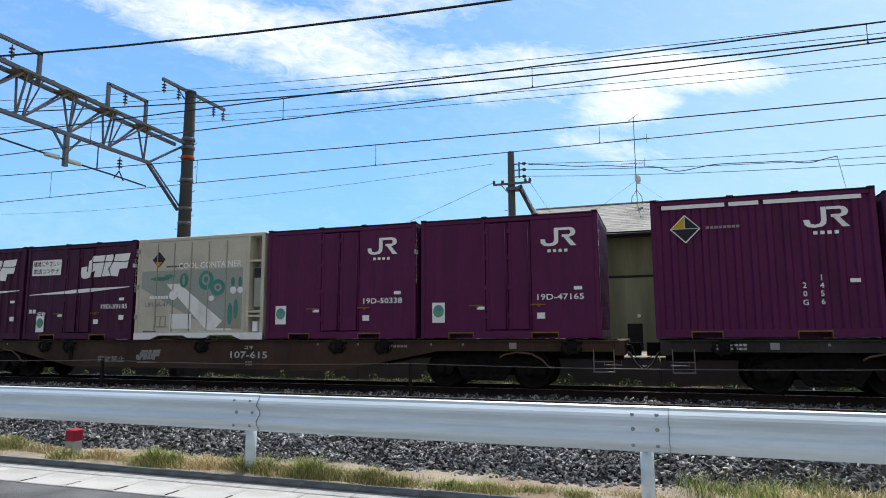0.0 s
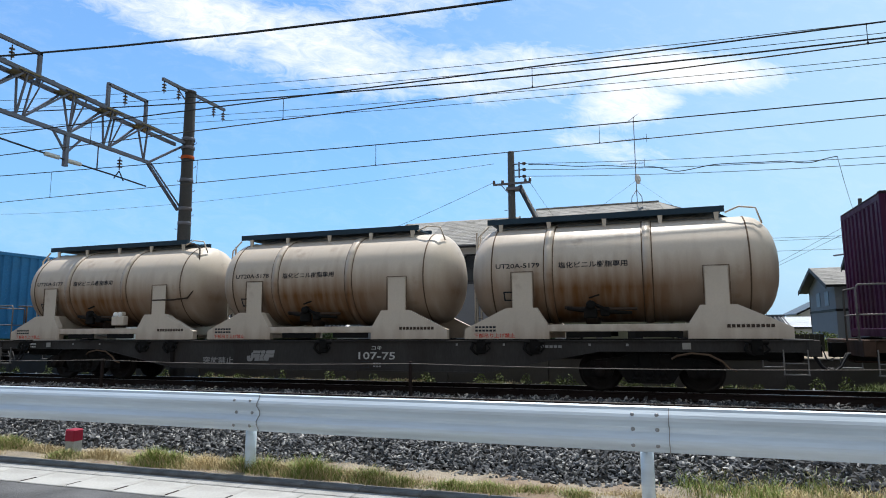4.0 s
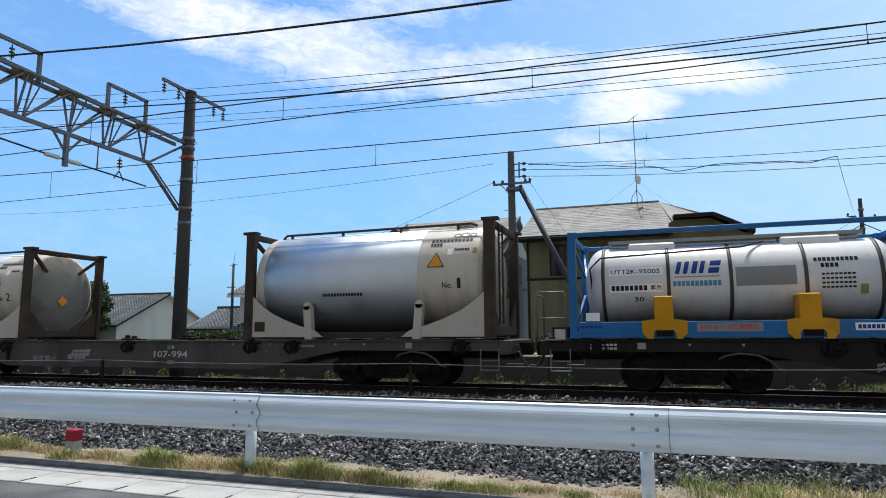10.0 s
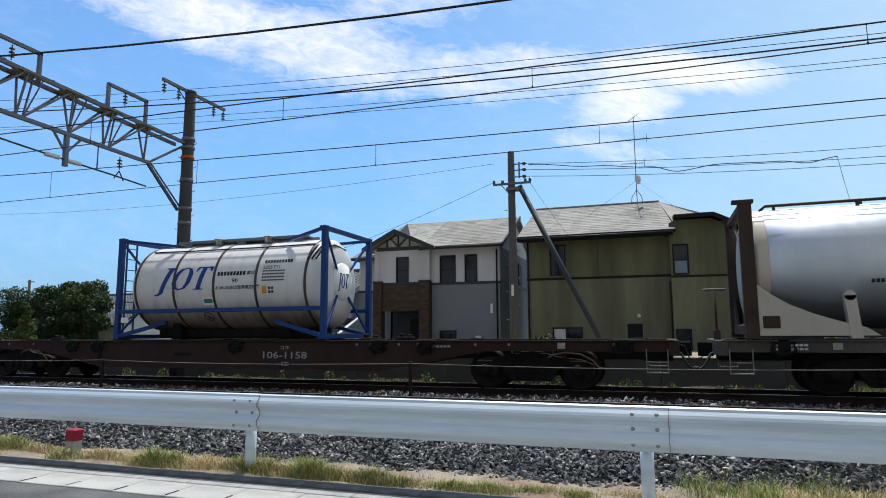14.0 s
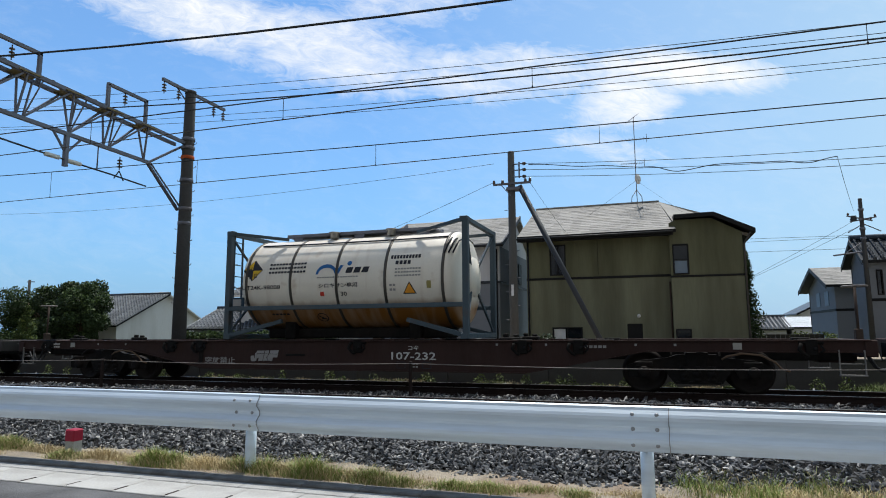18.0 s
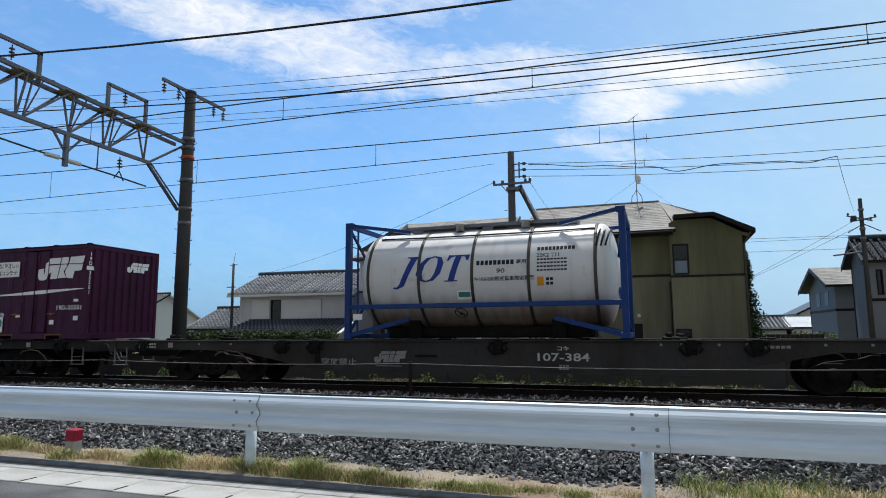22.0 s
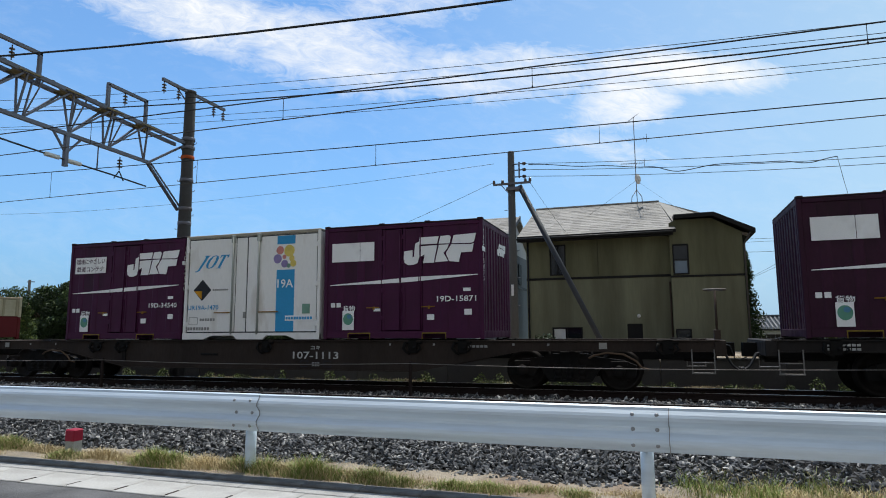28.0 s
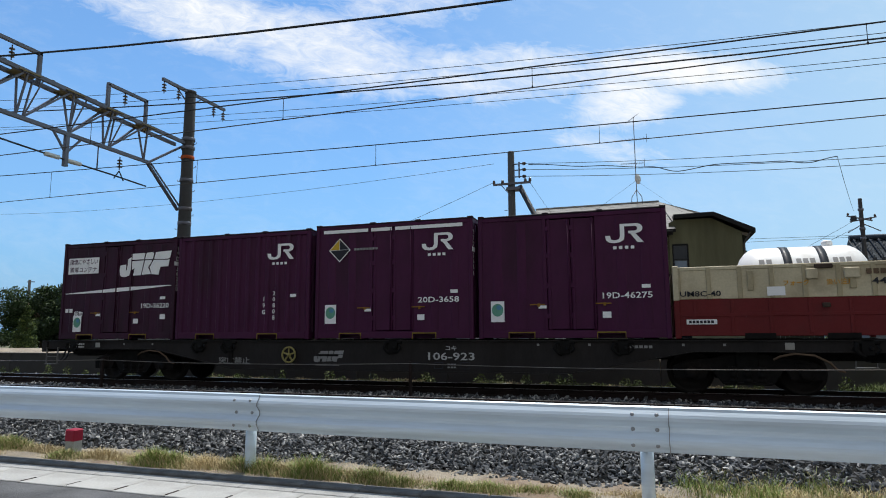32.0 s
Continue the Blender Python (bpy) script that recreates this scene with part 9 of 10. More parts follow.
    part("left_wall", Shape().box(-15.25, -13.4, 17.0, 17.2, -0.4, 3.28), "grey_render", h)
    part("left_band", Shape().box(-15.27, -13.4, 16.96, 17.2, 3.28, 3.40), "slate_trim", h)
    part("left_gutter", Shape().box(-15.65, -13.8, 16.5, 16.62, 5.0, 5.14, 0.02), "slate_trim", h)
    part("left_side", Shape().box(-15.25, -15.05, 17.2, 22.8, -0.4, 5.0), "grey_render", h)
    part("meter_box", Shape().box(-7.50, -7.36, ym - 0.10, ym, 2.05, 2.5, 0.02), "white_paint", h, "small white meter box")
    part("low_box", Shape().box(-8.2, -7.95, ym - 0.25, ym - 0.02, 0.7, 0.98, 0.02), "white_paint", h)
    return h


def tile_house():
    h = thing("house", "white house with grey pantile roofs and sliding shutters", "house")
    y = 20.6
    part("wall", wall_with_holes(-25.6, -17.6, -0.4, 3.6, [(-23.2, -22.5, 2.0, 3.2)], y, y + 0.2), "white_render", h)
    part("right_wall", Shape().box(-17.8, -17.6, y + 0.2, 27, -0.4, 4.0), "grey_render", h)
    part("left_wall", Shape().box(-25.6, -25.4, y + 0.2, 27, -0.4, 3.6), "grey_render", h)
    part("right_gable", Shape().prism([(20.6, 3.6), (27.0, 3.6), (23.6, 4.95)], "x", -17.8, -17.62), "white_render", h)
    window(h, -23.2, -22.5, 2.0, 3.2, y, mullion=False)
    part("shutter_case", Shape().box(-22.45, -19.6, y - 0.10, y, 2.0, 3.25, 0.02), "white_paint", h, "white shutter case")
    part("shutter_case", Shape().box(-24.6, -23.3, y - 0.10, y, 2.0, 3.25, 0.02), "white_paint", h, "white shutter case")
    part("sill", Shape().box(-23.4, -19.5, y - 0.14, y, 1.92, 2.0, 0.01), "white_paint", h)
    ribs((-26.2, 20.0, 3.60), (-17.1, 20.0, 3.60), (-26.2, 23.6, 5.12), (-17.1, 23.6, 5.12), 0.28, "tile_roof", h, 0.07)
    slab_roof(h, [(-26.2, 20.0, 3.58), (-17.1, 20.0, 3.58), (-17.1, 23.6, 5.08), (-26.2, 23.6, 5.08)], 0.14, "white_paint", "roof_deck")
    slab_roof(h, [(-17.1, 27.3, 3.58), (-26.2, 27.3, 3.58), (-26.2, 23.6, 5.1), (-17.1, 23.6, 5.1)], 0.14, "tile_roof", "back_slope")
    # ridge in the dark tile colour, which paints in its shaded face
    part("ridge", Shape().tube([(-26.3, 23.6, 5.22), (-17.0, 23.6, 5.22)], 0.16, 8), "dark_tile", h)
    part("verge_tiles", Shape().tube([(-17.12, 19.98, 3.68), (-17.12, 23.6, 5.2)], 0.09, 8), "tile_roof", h)
    # pent roof below
    ribs((-25.4, 17.6, 0.95), (-16.9, 17.6, 0.95), (-24.6, 20.5, 2.02), (-17.0, 20.5, 2.02), 0.28, "dark_tile", h, 0.07)
    part("pent_verge", Shape().bar((-16.85, 17.5, 0.98), (-16.95, 20.5, 2.08), 0.2, 0.14), "white_paint", h)
    part("pent_wall", Shape().box(-25.2, -17.1, 18.0, 18.2, -0.4, 0.95), "white_render", h)
    part("pent_side", Shape().prism([(18.2, -0.4), (20.6, -0.4), (20.6, 1.85), (18.2, 1.0)], "x", -17.25, -17.1), "white_render", h)
    return h


def plain_house(label, x0, x1, y0, y1, z0, ze, zr, axis, wall, roof, over=0.45, windows=(), band=None, tiles=False, trim="white_paint"):
    """A smaller house: four walls, gables and a two-sided roof; axis is the ridge's direction."""
    h = thing("house", label, "house")
    part("wall", wall_with_holes(x0, x1, z0, ze, [w for w in windows], y0, y0 + 0.18), wall, h)
    part("wall", Shape().box(x0, x0 + 0.18, y0 + 0.18, y1, z0, ze), wall, h)
    part("wall", Shape().box(x1 - 0.18, x1, y0 + 0.18, y1, z0, ze), wall, h)
    part("wall", Shape().box(x0, x1, y1 - 0.18, y1, z0, ze), wall, h)
    for w in windows:
        window(h, *w, y0, mullion=(w[1] - w[0]) > 0.7)
    if band:
        part("band", Shape().box(x0 - 0.02, x1 + 0.02, y0 - 0.03, y0, band - 0.06, band + 0.06), "dark_trim", h)
    if axis == "x":
        ym = (y0 + y1) / 2
        for x in (x0, x1 - 0.18):
            part("gable", Shape().prism([(y0, ze), (y1, ze), (ym, zr - 0.12)], "x", x, x + 0.18), wall, h)
        k = (zr - ze) / (ym - y0)
        A, B = (x0 - over, y0 - over, ze - k * over + 0.1), (x1 + over, y0 - over, ze - k * over + 0.1)
        C, D = (x1 + over, ym, zr), (x0 - over, ym, zr)
        slab_roof(h, [A, B, C, D], 0.12, "dark_trim", "roof_deck")
        # dark trim colour here paints the shade under the overhanging slope
        slab_roof(h, [D, C, (x1 + over, y1 + over, ze - k * over + 0.1), (x0 - over, y1 + over, ze - k * over + 0.1)], 0.12, roof if trim == "white_paint" else trim, "back_slope")
        if tiles:
            ribs(A, B, D, C, 0.3, roof, h)
            # dark colour puts the ridge's shade into the tile
            part("ridge", Shape().tube([(x0 - over, ym, zr + 0.08), (x1 + over, ym, zr + 0.08)], 0.13, 8), "dark_tile", h)
        else:
            courses(A, B, D, C, 12, roof, h, seed=3)
        part("bargeboard", Shape().prism([(A[1], A[2] - 0.2), (ym, zr - 0.2), (2 * ym - A[1], A[2] - 0.2), (2 * ym - A[1], A[2] + 0.01), (ym, zr + 0.01), (A[1], A[2] + 0.01)], "x", x0 - over - 0.03, x0 - over), trim, h)
    else:
        xm = (x0 + x1) / 2
        for y in (y0, y1 - 0.18):
            part("gable", Shape().prism([(x0, ze), (x1, ze), (xm, zr - 0.12)], "y", y, y + 0.18), wall, h)
        k = (zr - ze) / (xm - x0)
        zl = ze - k * over + 0.1
        slab_roof(h, [(x0 - over, y0 - over, zl), (xm, y0 - over, zr), (xm, y1 + over, zr), (x0 - over, y1 + over, zl)], 0.14, roof, "roof_slope")
        slab_roof(h, [(xm, y0 - over, zr), (x1 + over, y0 - over, zl), (x1 + over, y1 + over, zl), (xm, y1 + over, zr)], 0.14, roof, "roof_slope")
        for e, xe in ((-1, x0 - over), (1, x1 + over)):
            part("bargeboard", Shape().prism([(xe, zl - 0.2), (xe, zl), (xm, zr), (xm, zr - 0.2)], "y", y0 - over - 0.04, y0 - over), "dark_trim", h)
    return h


def leaf_cloud(name, centres, count, size, material_, parent, seed, label=""):
    """Many small leaf cards in clumps about the centres (x, y, z, rx, ry, rz)."""
    rng = np.random.default_rng(seed)
    c = np.array(centres)[rng.integers(0, len(centres), count)]
    q = rng.normal(0, 1, (count, 3))
    q /= np.linalg.norm(q, axis=1)[:, None]
    q *= np.where(rng.random(count) < 0.6, rng.uniform(0.78, 1.12, count), rng.uniform(0.3, 1.0, count))[:, None]
    p = c[:, :3] + q * c[:, 3:]
    k = size * rng.uniform(0.6, 1.4, count)
    a = rng.normal(0, 1, (count, 3))
    a /= np.linalg.norm(a, axis=1)[:, None]
    b = np.cross(a, rng.normal(0, 1, (count, 3)))
    b /= np.linalg.norm(b, axis=1)[:, None]
    e = np.cross(a, b)
    co = np.stack([p + (a * u + b * w + e * z) * k[:, None] for u, w, z in ((-0.5, 0, 0), (0, -0.32, 0.08), (0.55, 0, 0), (0, 0.32, 0.08))], 1).reshape(-1, 3)
    me = bpy.data.meshes.new(name)
    me.from_pydata(co.tolist(), [], (np.arange(count)[:, None] * 4 + np.arange(4)).tolist())
    me.materials.append(M[material_])
    return part(name, me, None, parent, label)


def tree(x, y, z, height, spread, label, seed, dark=True, count=5200, size=0.16):
    rnd = random.Random(seed)
    t = thing("tree", label, "tree", pose(x, y, z))
    trunk = [(0, 0, -0.2), (0.05, 0.02, height * 0.3), (-0.04, 0.05, height * 0.6), (0.02, 0, height * 0.9)]
    part("trunk", Shape().tube(trunk, [0.14, 0.11, 0.08, 0.03], 8), "bark", t)
    cs = []
    for i in range(38):
        a, k = rnd.uniform(0, 6.28), rnd.uniform(0.25, 1.0)
        zz = height * rnd.uniform(0.22, 0.97)
        fall = math.sqrt(max(0.1, 1 - ((zz / height - 0.5) / 0.62) ** 2))
        p = (math.cos(a) * spread * k * fall, math.sin(a) * spread * k * fall, zz)
        part("limb", Shape().tube([(0, 0, max(0.3, zz * 0.62)), (p[0] * 0.6, p[1] * 0.6, zz * 0.92), p], [0.05, 0.03, 0.012], 5), "bark", t)
        cs.append((*p, spread * rnd.uniform(0.24, 0.42), spread * rnd.uniform(0.24, 0.42), height * rnd.uniform(0.10, 0.17)))
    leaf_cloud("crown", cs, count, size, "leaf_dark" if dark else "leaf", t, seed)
    # lighter leaves on the clump tops put sunlight into the crown's colour
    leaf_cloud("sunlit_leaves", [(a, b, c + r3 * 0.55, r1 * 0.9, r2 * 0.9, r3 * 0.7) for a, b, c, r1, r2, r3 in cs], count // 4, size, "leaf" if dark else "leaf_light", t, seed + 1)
    return t


def conifer(x, y, z, height, spread, label, seed, paint="leaf"):
    """Whorls of drooping boughs that shorten towards the tip."""
    rnd = random.Random(seed)
    t = thing("tree", label, "tree", pose(x, y, z))
    part("trunk", Shape().tube([(0, 0, -0.2), (0.02, 0, height * 0.5), (0, 0, height)], [0.10, 0.06, 0.01], 8), "bark", t)
    cs = []
    for i in range(11):
        f = i / 11
        for j in range(5):
            a = rnd.uniform(0, 6.28)
            d = spread * (1 - f) ** 0.8 * rnd.uniform(0.5, 1.0)
            zz = height * (0.12 + 0.86 * f)
            part("limb", Shape().tube([(0, 0, zz), (math.cos(a) * d, math.sin(a) * d, zz - d * 0.15)], [0.025, 0.008], 4), "bark", t)
            cs.append((math.cos(a) * d * 0.7, math.sin(a) * d * 0.7, zz - d * 0.08, d * 0.5 + 0.05, d * 0.5 + 0.05, 0.045 * height + d * 0.15))
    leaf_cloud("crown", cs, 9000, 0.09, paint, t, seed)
    # paler upper leaves paint the sun onto each whorl
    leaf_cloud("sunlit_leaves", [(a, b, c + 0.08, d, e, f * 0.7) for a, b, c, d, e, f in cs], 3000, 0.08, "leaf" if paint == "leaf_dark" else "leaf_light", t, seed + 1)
    return t


def utility_poles():
    p = thing("utility_pole", "grey concrete utility pole with insulators and a slanting strut", "utility pole", pose(-4.88, 8.5, 0))
    part("shaft", Shape().lathe([(-0.4, 0.17), (7.78, 0.125), (7.80, 0.11)], 16, "z"), "utility_pole", p)
    part("strut", Shape().tube([(0.32, -0.12, 6.45), (3.56, -0.12, -0.3)], 0.095, 12), "slate_trim", p, "slanting dark strut")
    part("strut_clamp", Shape().box(-0.16, 0.36, -0.22, 0.16, 6.30, 6.42, 0.02), "truss_steel", p)
    part("cross_arm", Shape().bar((-0.65, -0.16, 6.55), (0.75, -0.16, 6.55), 0.07), "truss_steel", p)
    part("arm_brace", Shape().bar((-0.35, -0.16, 6.52), (0.0, -0.16, 6.1), 0.03), "truss_steel", p)
    part("rack", Shape().bar((0.32, -0.1, 6.75), (0.32, -0.1, 7.35), 0.05), "truss_steel", p)
    for z in (6.80, 7.05, 7.28):
        part("rack_arm", Shape().bar((0.0, -0.1, z), (0.45, -0.1, z), 0.035), "truss_steel", p)
        part("insulator", Shape().lathe([(-0.07, 0.03), (-0.04, 0.06), (0.04, 0.06), (0.07, 0.03)], 10, "x", (0.50, -0.1, z)), "porcelain", p)
    for x in (-0.62, -0.3, 0.55, 0.72):
        part("insulator", Shape().lathe([(6.58, 0.03), (6.60, 0.055), (6.68, 0.05), (6.72, 0.02)], 10, "z", (x, -0.16, 0)), "porcelain", p)
    for i in range(9):
        z = 1.6 + i * 0.5
        part("step_bolt", Shape().tube([(0.12 if i % 2 else -0.12, 0, z), (0.27 if i % 2 else -0.27, -0.03, z)], 0.012, 5), "truss_steel", p)
    part("tag", Shape().box(-0.045, 0.045, -0.175, -0.165, 2.45, 2.85), "white_paint", p, "white pole tag")
    q = thing("utility_pole", "thin dark wooden utility pole with a side bracket lamp arm", "utility pole", pose(8.15, 16.0, 0))
    part("shaft", Shape().lathe([(-0.4, 0.115), (6.55, 0.075), (6.57, 0.06)], 14, "z"), "pole_concrete", q)
    for z in (6.1, 5.3, 4.9):
        part("clamp_band", Shape().lathe([(z - 0.05, 0.095), (z - 0.04, 0.11), (z + 0.04, 0.11), (z + 0.05, 0.095)], 12, "z", cap=False), "truss_steel", q)
    part("stay", Shape().bar((0.05, 0, 5.5), (0.62, -0.1, 5.15), 0.035).bar((-0.05, 0, 5.45), (-0.55, -0.1, 5.15), 0.035), "truss_steel", q)
    part("cable_box", Shape().box(-0.42, -0.22, -0.2, -0.08, 5.62, 5.84, 0.02), "slate_trim", q)
    part("cross_arm", Shape().bar((-0.55, -0.1, 5.85), (0.35, -0.1, 5.6), 0.05), "truss_steel", q)
    part("cross_arm", Shape().bar((-0.45, -0.1, 5.6), (0.5, -0.1, 5.75), 0.05), "truss_steel", q)
    part("lamp_arm", Shape().tube([(-0.05, 0, 4.35), (-1.15, -0.1, 4.22)], 0.035, 6).tube([(-0.05, 0, 4.75), (-0.8, -0.1, 4.24)], 0.02, 5), "truss_steel", q)
    for x, z in ((-0.5, 5.92), (0.3, 5.7), (-0.4, 5.68), (0.45, 5.82)):
        part("insulator", Shape().lathe([(z - 0.05, 0.03), (z, 0.05), (z + 0.06, 0.02)], 8, "z", (x, -0.1, 0)), "porcelain", q)
    # service wires
    def line(p0, p1, drop, r=0.008, n=14):
        p0, p1 = Vector(p0), Vector(p1)
        return [tuple(p0.lerp(p1, i / n) - Vector((0, 0, drop * 4 * (i / n) * (1 - i / n)))) for i in range(n + 1)]
    lab = "thin sagging service wire"
    for z, dz, dr in ((7.28, 0.0, 0.25), (7.05, -0.2, 0.25), (6.80, -0.25, 0.2)):
        wire("service_wire", lab, line((-4.38, 8.4, z), (20.0, 8.4, z + dz), dr + 0.25), 0.010)
    loops = ((-4.22, 7.22), (-1.91, 6.96), (-0.02, 6.76), (0.88, 6.52), (2.11, 6.65), (3.96, 6.58), (4.75, 6.45), (5.57, 6.58))
    run = []
    for (a, za), (b, zb) in zip(loops, loops[1:]):
        run += [(a + (b - a) * k / 6, 8.4, za + (zb - za) * (3 * (k / 6) ** 2 - 2 * (k / 6) ** 3)) for k in range(6)]
    wire("service_wire", "black twisted cable strung in loops", run + [(5.57, 8.4, 6.58)], 0.015)
    wire("service_wire", lab, line((5.57, 8.4, 6.58), (7.9, 16.0, 6.05), 0.1), 0.008)
    for z0, x1, y1, z1, dr in ((7.35, -50, 18.2, 10.15, 0.6), (6.65, -26.0, 22.0, 4.9, 0.4)):
        wire("service_wire", lab, line((-5.5, 8.34, z0), (x1, y1, z1), dr), 0.008)
    wire("service_wire", lab, line((-4.2, 8.34, 6.6), (-3.2, 13.9, 4.9), 0.1), 0.006)
    for z, x1, z1 in ((5.8, 40, 6.4), (5.65, 40, 6.0), (4.95, 40, 5.6)):
        wire("service_wire", lab, line((-5.0, 18.5 if z < 5.7 else 22, z), (x1, 22, z1), 0.3), 0.009)
    wire("service_wire", lab, line((7.8, 16.0, 5.6), (0.5, 40, 2.2), 0.2), 0.008)
    wire("service_wire", lab, line((7.8, 16.0, 5.3), (2.0, 40, 3.2), 0.2), 0.008)
    s = thing("utility_pole", "thin distant pole above the trees", "utility pole", pose(-56.5, 30, 0))
    part("shaft", Shape().lathe([(-0.4, 0.16), (6.3, 0.12)], 10, "z"), "pole_concrete", s)
    part("cross_arm", Shape().bar((-0.3, 0, 6.1), (0.6, 0, 6.1), 0.08), "truss_steel", s)
    s = thing("utility_pole", "thin dark pole beside the white house", "utility pole", pose(-25.75, 20.0, 0))
    part("shaft", Shape().lathe([(-0.4, 0.1), (5.6, 0.075)], 10, "z"), "pole_concrete", s)
    part("aerial", Shape().bar((-0.3, 0, 5.5), (0.3, 0, 5.55), 0.03).bar((0, 0, 5.6), (0.1, 0, 6.3), 0.02), "truss_steel", s)
    part("cross_arm", Shape().bar((-0.45, 0, 4.1), (0.2, 0, 4.1), 0.06), "truss_steel", s)


def gardens():
    rnd = random.Random(21)
    tree(-47.0, 24.0, -0.3, 4.6, 3.2, "broad dark evergreen tree in a garden", 31, count=30000, size=0.19)
    tree(-41.8, 22.5, -0.3, 5.0, 2.3, "broad dark evergreen tree in a garden", 32, count=28000, size=0.18)
    tree(-38.4, 20.0, -0.3, 4.4, 1.7, "broad dark evergreen tree in a garden", 33, count=24000, size=0.17)
    conifer(-39.0, 16.5, -0.3, 3.5, 1.0, "young green pine before the garden trees", 37)
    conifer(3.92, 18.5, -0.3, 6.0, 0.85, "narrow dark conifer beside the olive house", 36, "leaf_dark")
    # leafy weeds at the foot of the railway wall
    tufts = [(-24 + i * 0.55 + rnd.uniform(-0.3, 0.3), 3.5 + rnd.uniform(-0.5, 0.4), -0.28 + k * 0.5, 0.10 + k * 0.3, 0.10, k) for i, k in ((i, rnd.uniform(0.06, 0.24)) for i in range(62)) if rnd.random() < 0.75]
    tufts += [(rnd.uniform(4.0, 9.5), rnd.uniform(2.4, 3.8), -0.25, 0.3, 0.2, 0.12) for i in range(22)]
    tagged(leaf_cloud("weeds", tufts, 9000, 0.05, "weed", None, 64), "leafy green weeds along the far wall", "weeds", kind="stuff")
    # clipped hedge on the far bank
    h = thing("hedge", "low clipped green hedge behind the railway wall", "hedge")
    part("stems", Shape().box(-19.8, -12.4, 8.9, 9.3, -0.4, 0.9), "bark", h)
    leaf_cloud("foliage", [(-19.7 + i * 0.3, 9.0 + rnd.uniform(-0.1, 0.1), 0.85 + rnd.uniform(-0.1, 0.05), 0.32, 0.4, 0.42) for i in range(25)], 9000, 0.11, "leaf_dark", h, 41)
    # lighter leaf layer along the top paints in the sun
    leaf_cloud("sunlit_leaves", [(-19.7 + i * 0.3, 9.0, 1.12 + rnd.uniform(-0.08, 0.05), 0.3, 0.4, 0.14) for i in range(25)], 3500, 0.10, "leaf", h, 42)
    for x, y, z, r, sd in ((7.4, 20.5, -0.3, 0.8, 51), (6.4, 20.2, -0.3, 0.6, 52), (9.2, 15.6, -0.3, 0.5, 53), (-4.0, 9.6, -0.3, 0.5, 54)):
        b = thing("shrub", "rounded green garden shrub", "shrub", pose(x, y, z))
        part("stem", Shape().tube([(0, 0, -0.1), (0, 0, 0.6)], 0.04, 6), "bark", b)
        leaf_cloud("foliage", [(0, 0, 0.75, r, r, 0.62), (r * 0.5, 0, 0.55, r * 0.6, r * 0.6, 0.5)], 1600, 0.12, "leaf_light" if sd < 53 else "leaf_dark", b, sd)
    f = thing("fence", "dark board fence between the gardens", "fence")
    for i in range(18):
        part("board", Shape().box(0.005, 0.195, 0, 0.03, -0.4, 0.98, 0.004), "fence_dark", f, at=pose(3.6 + i * 0.2, 19.5, 0))
    part("rail", Shape().box(3.6, 7.2, 19.53, 19.58, 0.6, 0.7), "fence_dark", f)


def bank():
    """The raised ground on which the houses stand."""
    b = Shape().box(-220, 220, 4.485, 12.6, -0.9, BANK, 0.05)
    tagged(part("bank", b, "soil"), "dry gravelly bank held up by the far wall", "bank", kind="structure")
    s = Shape().box(-220, 220, 12.6, 26, -0.9, -0.30)
    tagged(part("house_plots", s, "field"), "bare earth of the house plots beyond the wall", "ground", kind="structure")


bank()
olive_house(), grey_house(), tile_house()
r1 = plain_house("small grey house with a slate roof, seen past the trees", 8.36, 13.5, 22.0, 27.6, -0.4, 3.45, 4.5, "x", "grey_render", "slate_roof", band=2.15, trim="slate_trim")
# side windows coloured as if they mirrored the sky
for y_ in (23.2, 25.0):
    part("side_window", Shape().box(8.33, 8.37, y_, y_ + 0.8, 2.4, 3.15, 0.01), "pale_reflection", r1)
part("side_band", Shape().box(8.33, 8.36, 22.0, 27.6, 2.09, 2.21), "dark_trim", r1)
plain_house("dark grey house with a brown tiled roof", 8.45, 15.5, 16.7, 19.3, -0.4, 4.15, 5.1, "x", "grey_render", "dark_tile", windows=((8.72, 8.86, 2.65, 3.6),), band=2.4, tiles=True, over=0.3, trim="slate_trim")
plain_house("pale blue-grey house with a tiled gable roof", -52.0, -41.85, 26.45, 37.05, -0.4, 1.95, 4.66, "x", "white_render", "tile_roof", tiles=True)
plain_house("grey tiled house behind the railway pole", -30.75, -26.8, 22.45, 28.55, -0.4, 1.58, 2.97, "x", "grey_render", "tile_roof", tiles=True)
plain_house("distant low house with a bright sheet roof", 9.9, 12.6, 42.0, 48.0, -0.6, 1.35, 2.25, "x", "white_render", "sheet_roof", over=0.2)
plain_house("distant low house with a pale pantile roof", 6.4, 9.5, 42.0, 48.0, -0.6, 1.3, 2.25, "x", "white_render", "tile_roof", tiles=True)
plain_house("distant white house behind the gardens", 14.0, 20.0, 60.0, 68.0, -0.4, 3.0, 4.6, "y", "white_render", "dark_tile", windows=((16.2, 17.0, 1.9, 2.7),))
utility_poles(), gardens()

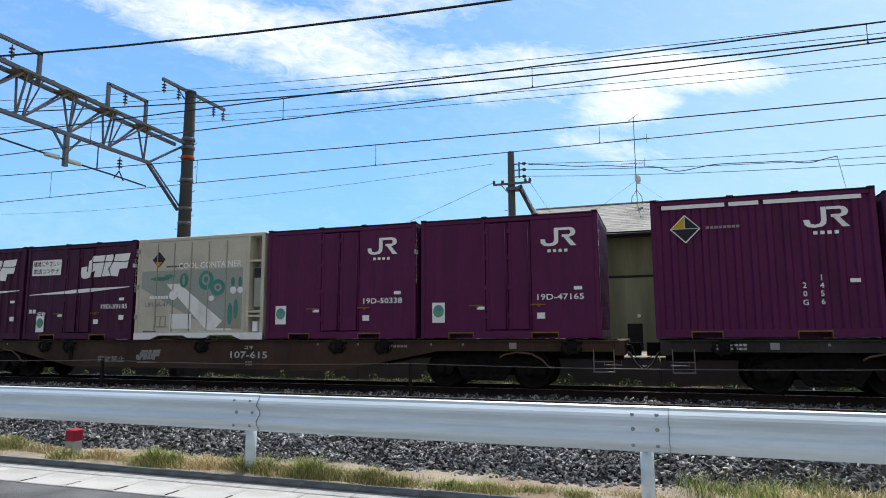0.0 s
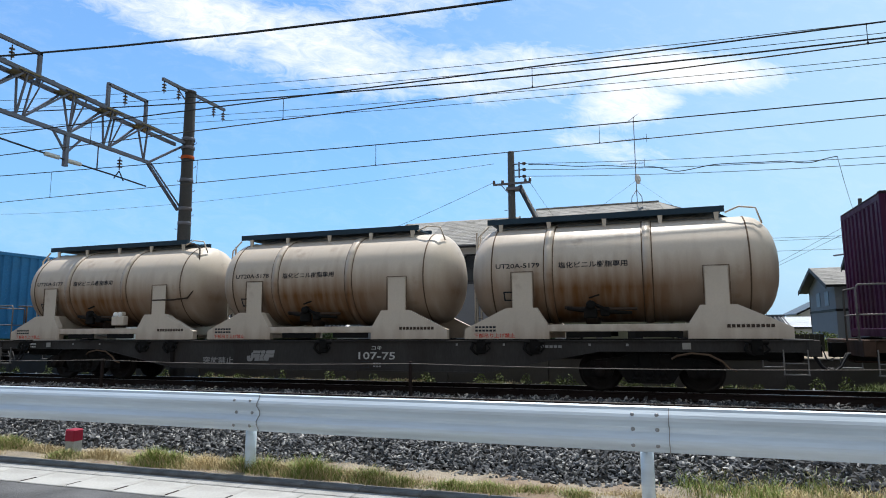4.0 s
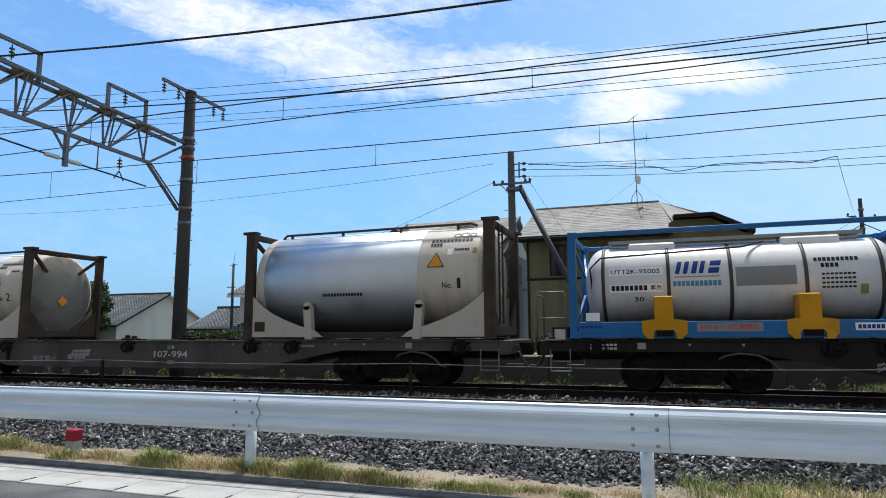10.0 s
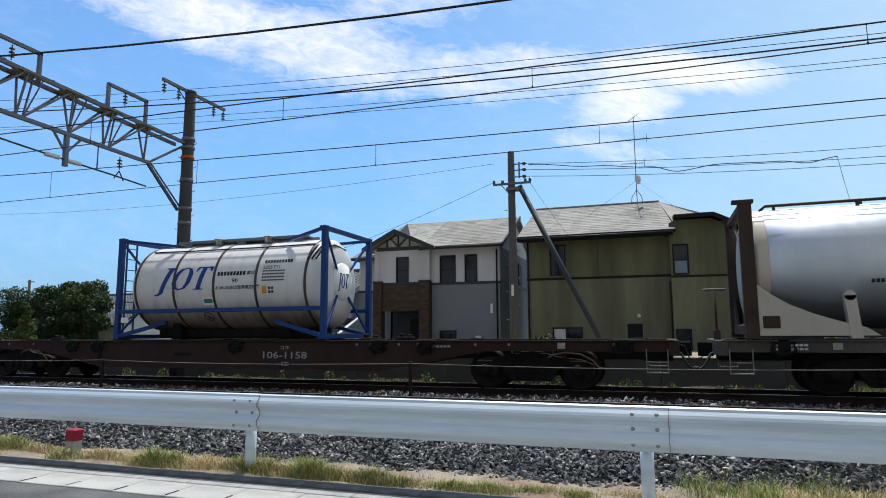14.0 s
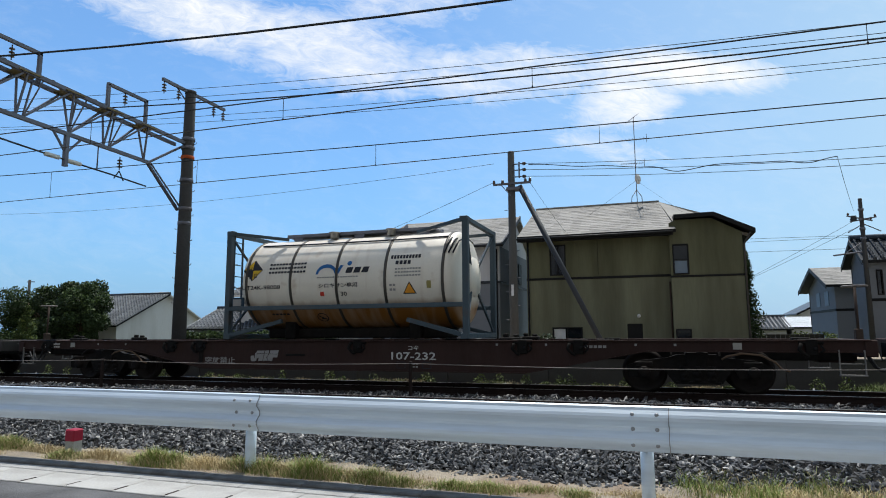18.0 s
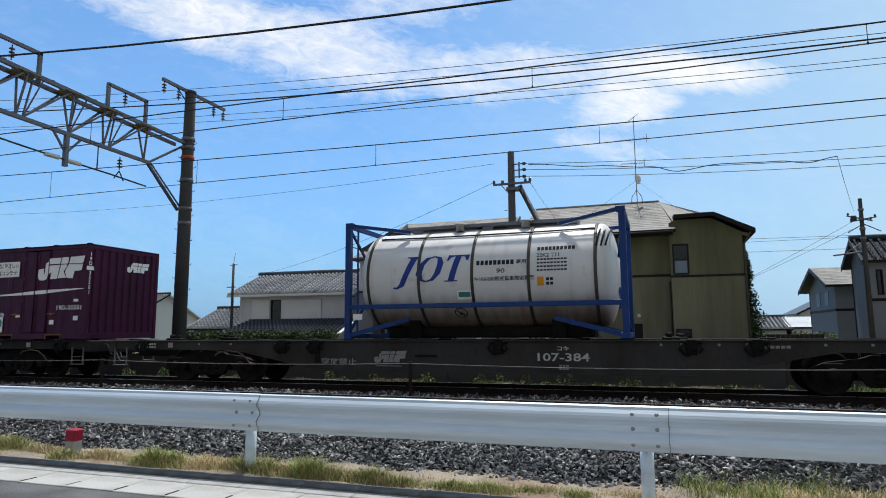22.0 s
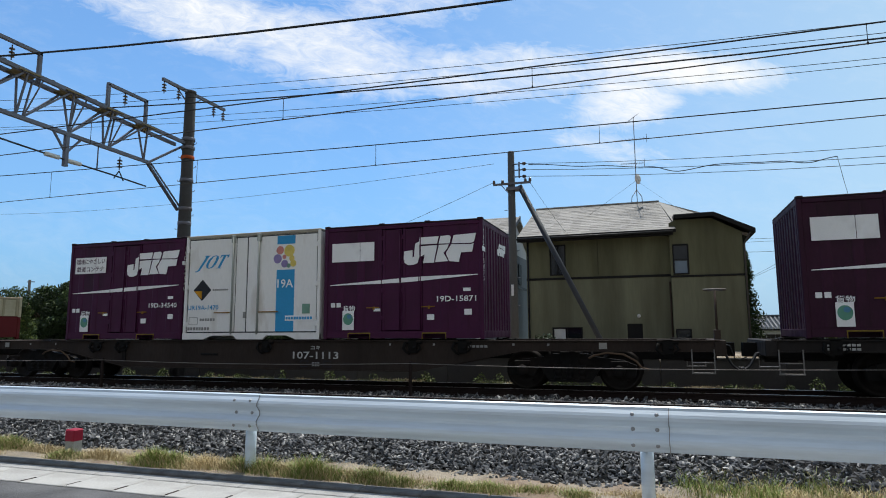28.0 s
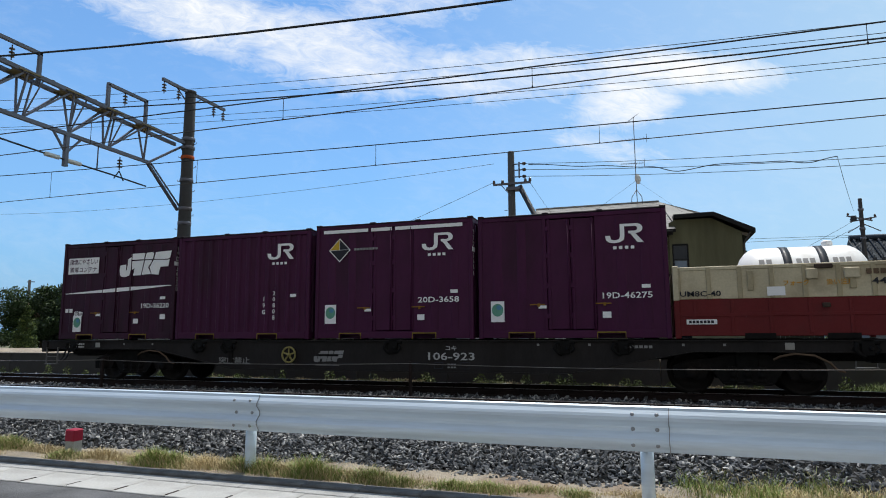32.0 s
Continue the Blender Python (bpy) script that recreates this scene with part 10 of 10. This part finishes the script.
# ---- the train, from its head backwards ----
def train():
    wagon(0, "grey_wagon", "コキ 107-590")
    for i, (n, st) in enumerate((("20G 1456", "rib"), ("19D-48120", "door"), ("19D-39004", "door"), ("19D-50112", "door"), ("19D-47801", "door"))):
        container(0.16 + i * 3.82, 3.875 + i * 3.82, st, n, tall=2.60 if i == 0 else 2.5, mark="round", hazard=(i == 0), sticker=i > 0)
    wagon(1, "brown_wagon", "コキ 107-615", railing=True)
    container(-19.88, -16.16, "rib", "19G 7654", mark="wide", sticker=False, slogan="")
    container(-16.08, -12.32, "door", "19D-39185", mark="wide", slogan="full")
    cool_container(-12.27, -8.45)
    container(-8.40, -4.66, "door", "19D-50338", mark="round")
    container(-4.56, -0.82, "door", "19D-47165", mark="round")
    wagon(2, "grey_wagon", "コキ 107-75", stand=(-1,), railing=True)
    resin_tank(-24.36, "UT20A-5179")
    resin_tank(-30.80, "UT20A-5178")
    resin_tank(-37.28, "UT20A-5177")
    wagon(3, "dark_wagon", "コキ 106-283", caution=-3.82, mark=0, faint=True, brake_wheel=-2.27, railing=True)
    blue_box(-44.87)
    yellow_tank(-51.22)
    gas_tank(-57.74)
    wagon(4, "pale_wagon", "コキ 107-994", stand=(-1,), lumps=(0.08,))
    swap_tank(-65.30, "1")
    swap_tank(-78.37, "2")
    wagon(5, "red_wagon", "コキ 106-1158", faint=True, lumps=(-8.03, 3.58), mark=0, caution=0)
    chemical_tank(-92.97, "navy_frame", "navy blue", "tee")
    wagon(6, "red_wagon", "コキ 107-232", caution=-3.42, mark=-2.2, stand=(1, -1), lumps=(-8.03, 3.58))
    chemical_tank(-113.30, "teal_frame", "dark teal", "wave")
    wagon(7, "grey_wagon", "コキ 107-384", caution=-3.42, mark=-2.2, lumps=(-8.03, 3.58))
    chemical_tank(-133.79, "navy_frame", "navy blue", "tee")
    wagon(8, "dark_wagon", "コキ 106-4", caution=-3.80, faint=True, brake_wheel=-2.22, mark=0)
    container(-163.37, -159.64, "door", "19D-15442", mark="wide", paint="wine_dark")
    container(-159.58, -155.80, "rib", "19G 19494", mark="round", sticker=False, paint="wine_old")
    container(-155.72, -151.97, "door", "19D-22523", mark="wide", sticker=False, paint="wine_dark")
    container(-151.91, -148.16, "door", "19D-33816", mark="wide", slogan="full")
    container(-148.08, -144.28, "door", "19D-35501", mark="wide", slogan="full")
    wagon(9, "soot_wagon", "コキ 107-1113", stand=(1,), mark=0, caution=0)
    container(-180.56, -176.76, "door", "19D-34540", mark="wide", slogan="full")
    white_container(-176.78, -172.96)
    container(-172.92, -169.14, "door", "19D-15871", mark="wide")
    wagon(10, "dark_wagon", "コキ 106-923", caution=-3.86, mark=-1.38, brake_wheel=-2.36)
    container(-204.48, -200.78, "door", "19D-36220", mark="wide", slogan="full", paint="wine_dark")
    container(-200.74, -196.96, "rib", "19G 20808", mark="round", sticker=False, paint="wine_old")
    container(-196.88, -193.08, "door", "20D-3658", tall=2.54, mark="round", hazard=True, paint="wine_old")
    container(-193.00, -189.30, "door", "19D-46275", mark="round", paint="wine_old")
    open_container(-189.22, -185.40)


train()

# ---- what moves ----
def motions():
    times = [i * 0.5 for i in range(65)]
    for ob, x, y, z in MOVERS:
        walk(ob, [(t, pose(x + travel(t), y, z)) for t in times])
    for w, k in WHEELS:
        rows = []
        for i in range(321):
            t = i * 0.1
            rows.append((t, pose(k, 0, 0.405, 0, math.degrees(travel(t) / 0.405), 0)))
        walk(w, rows)


motions()
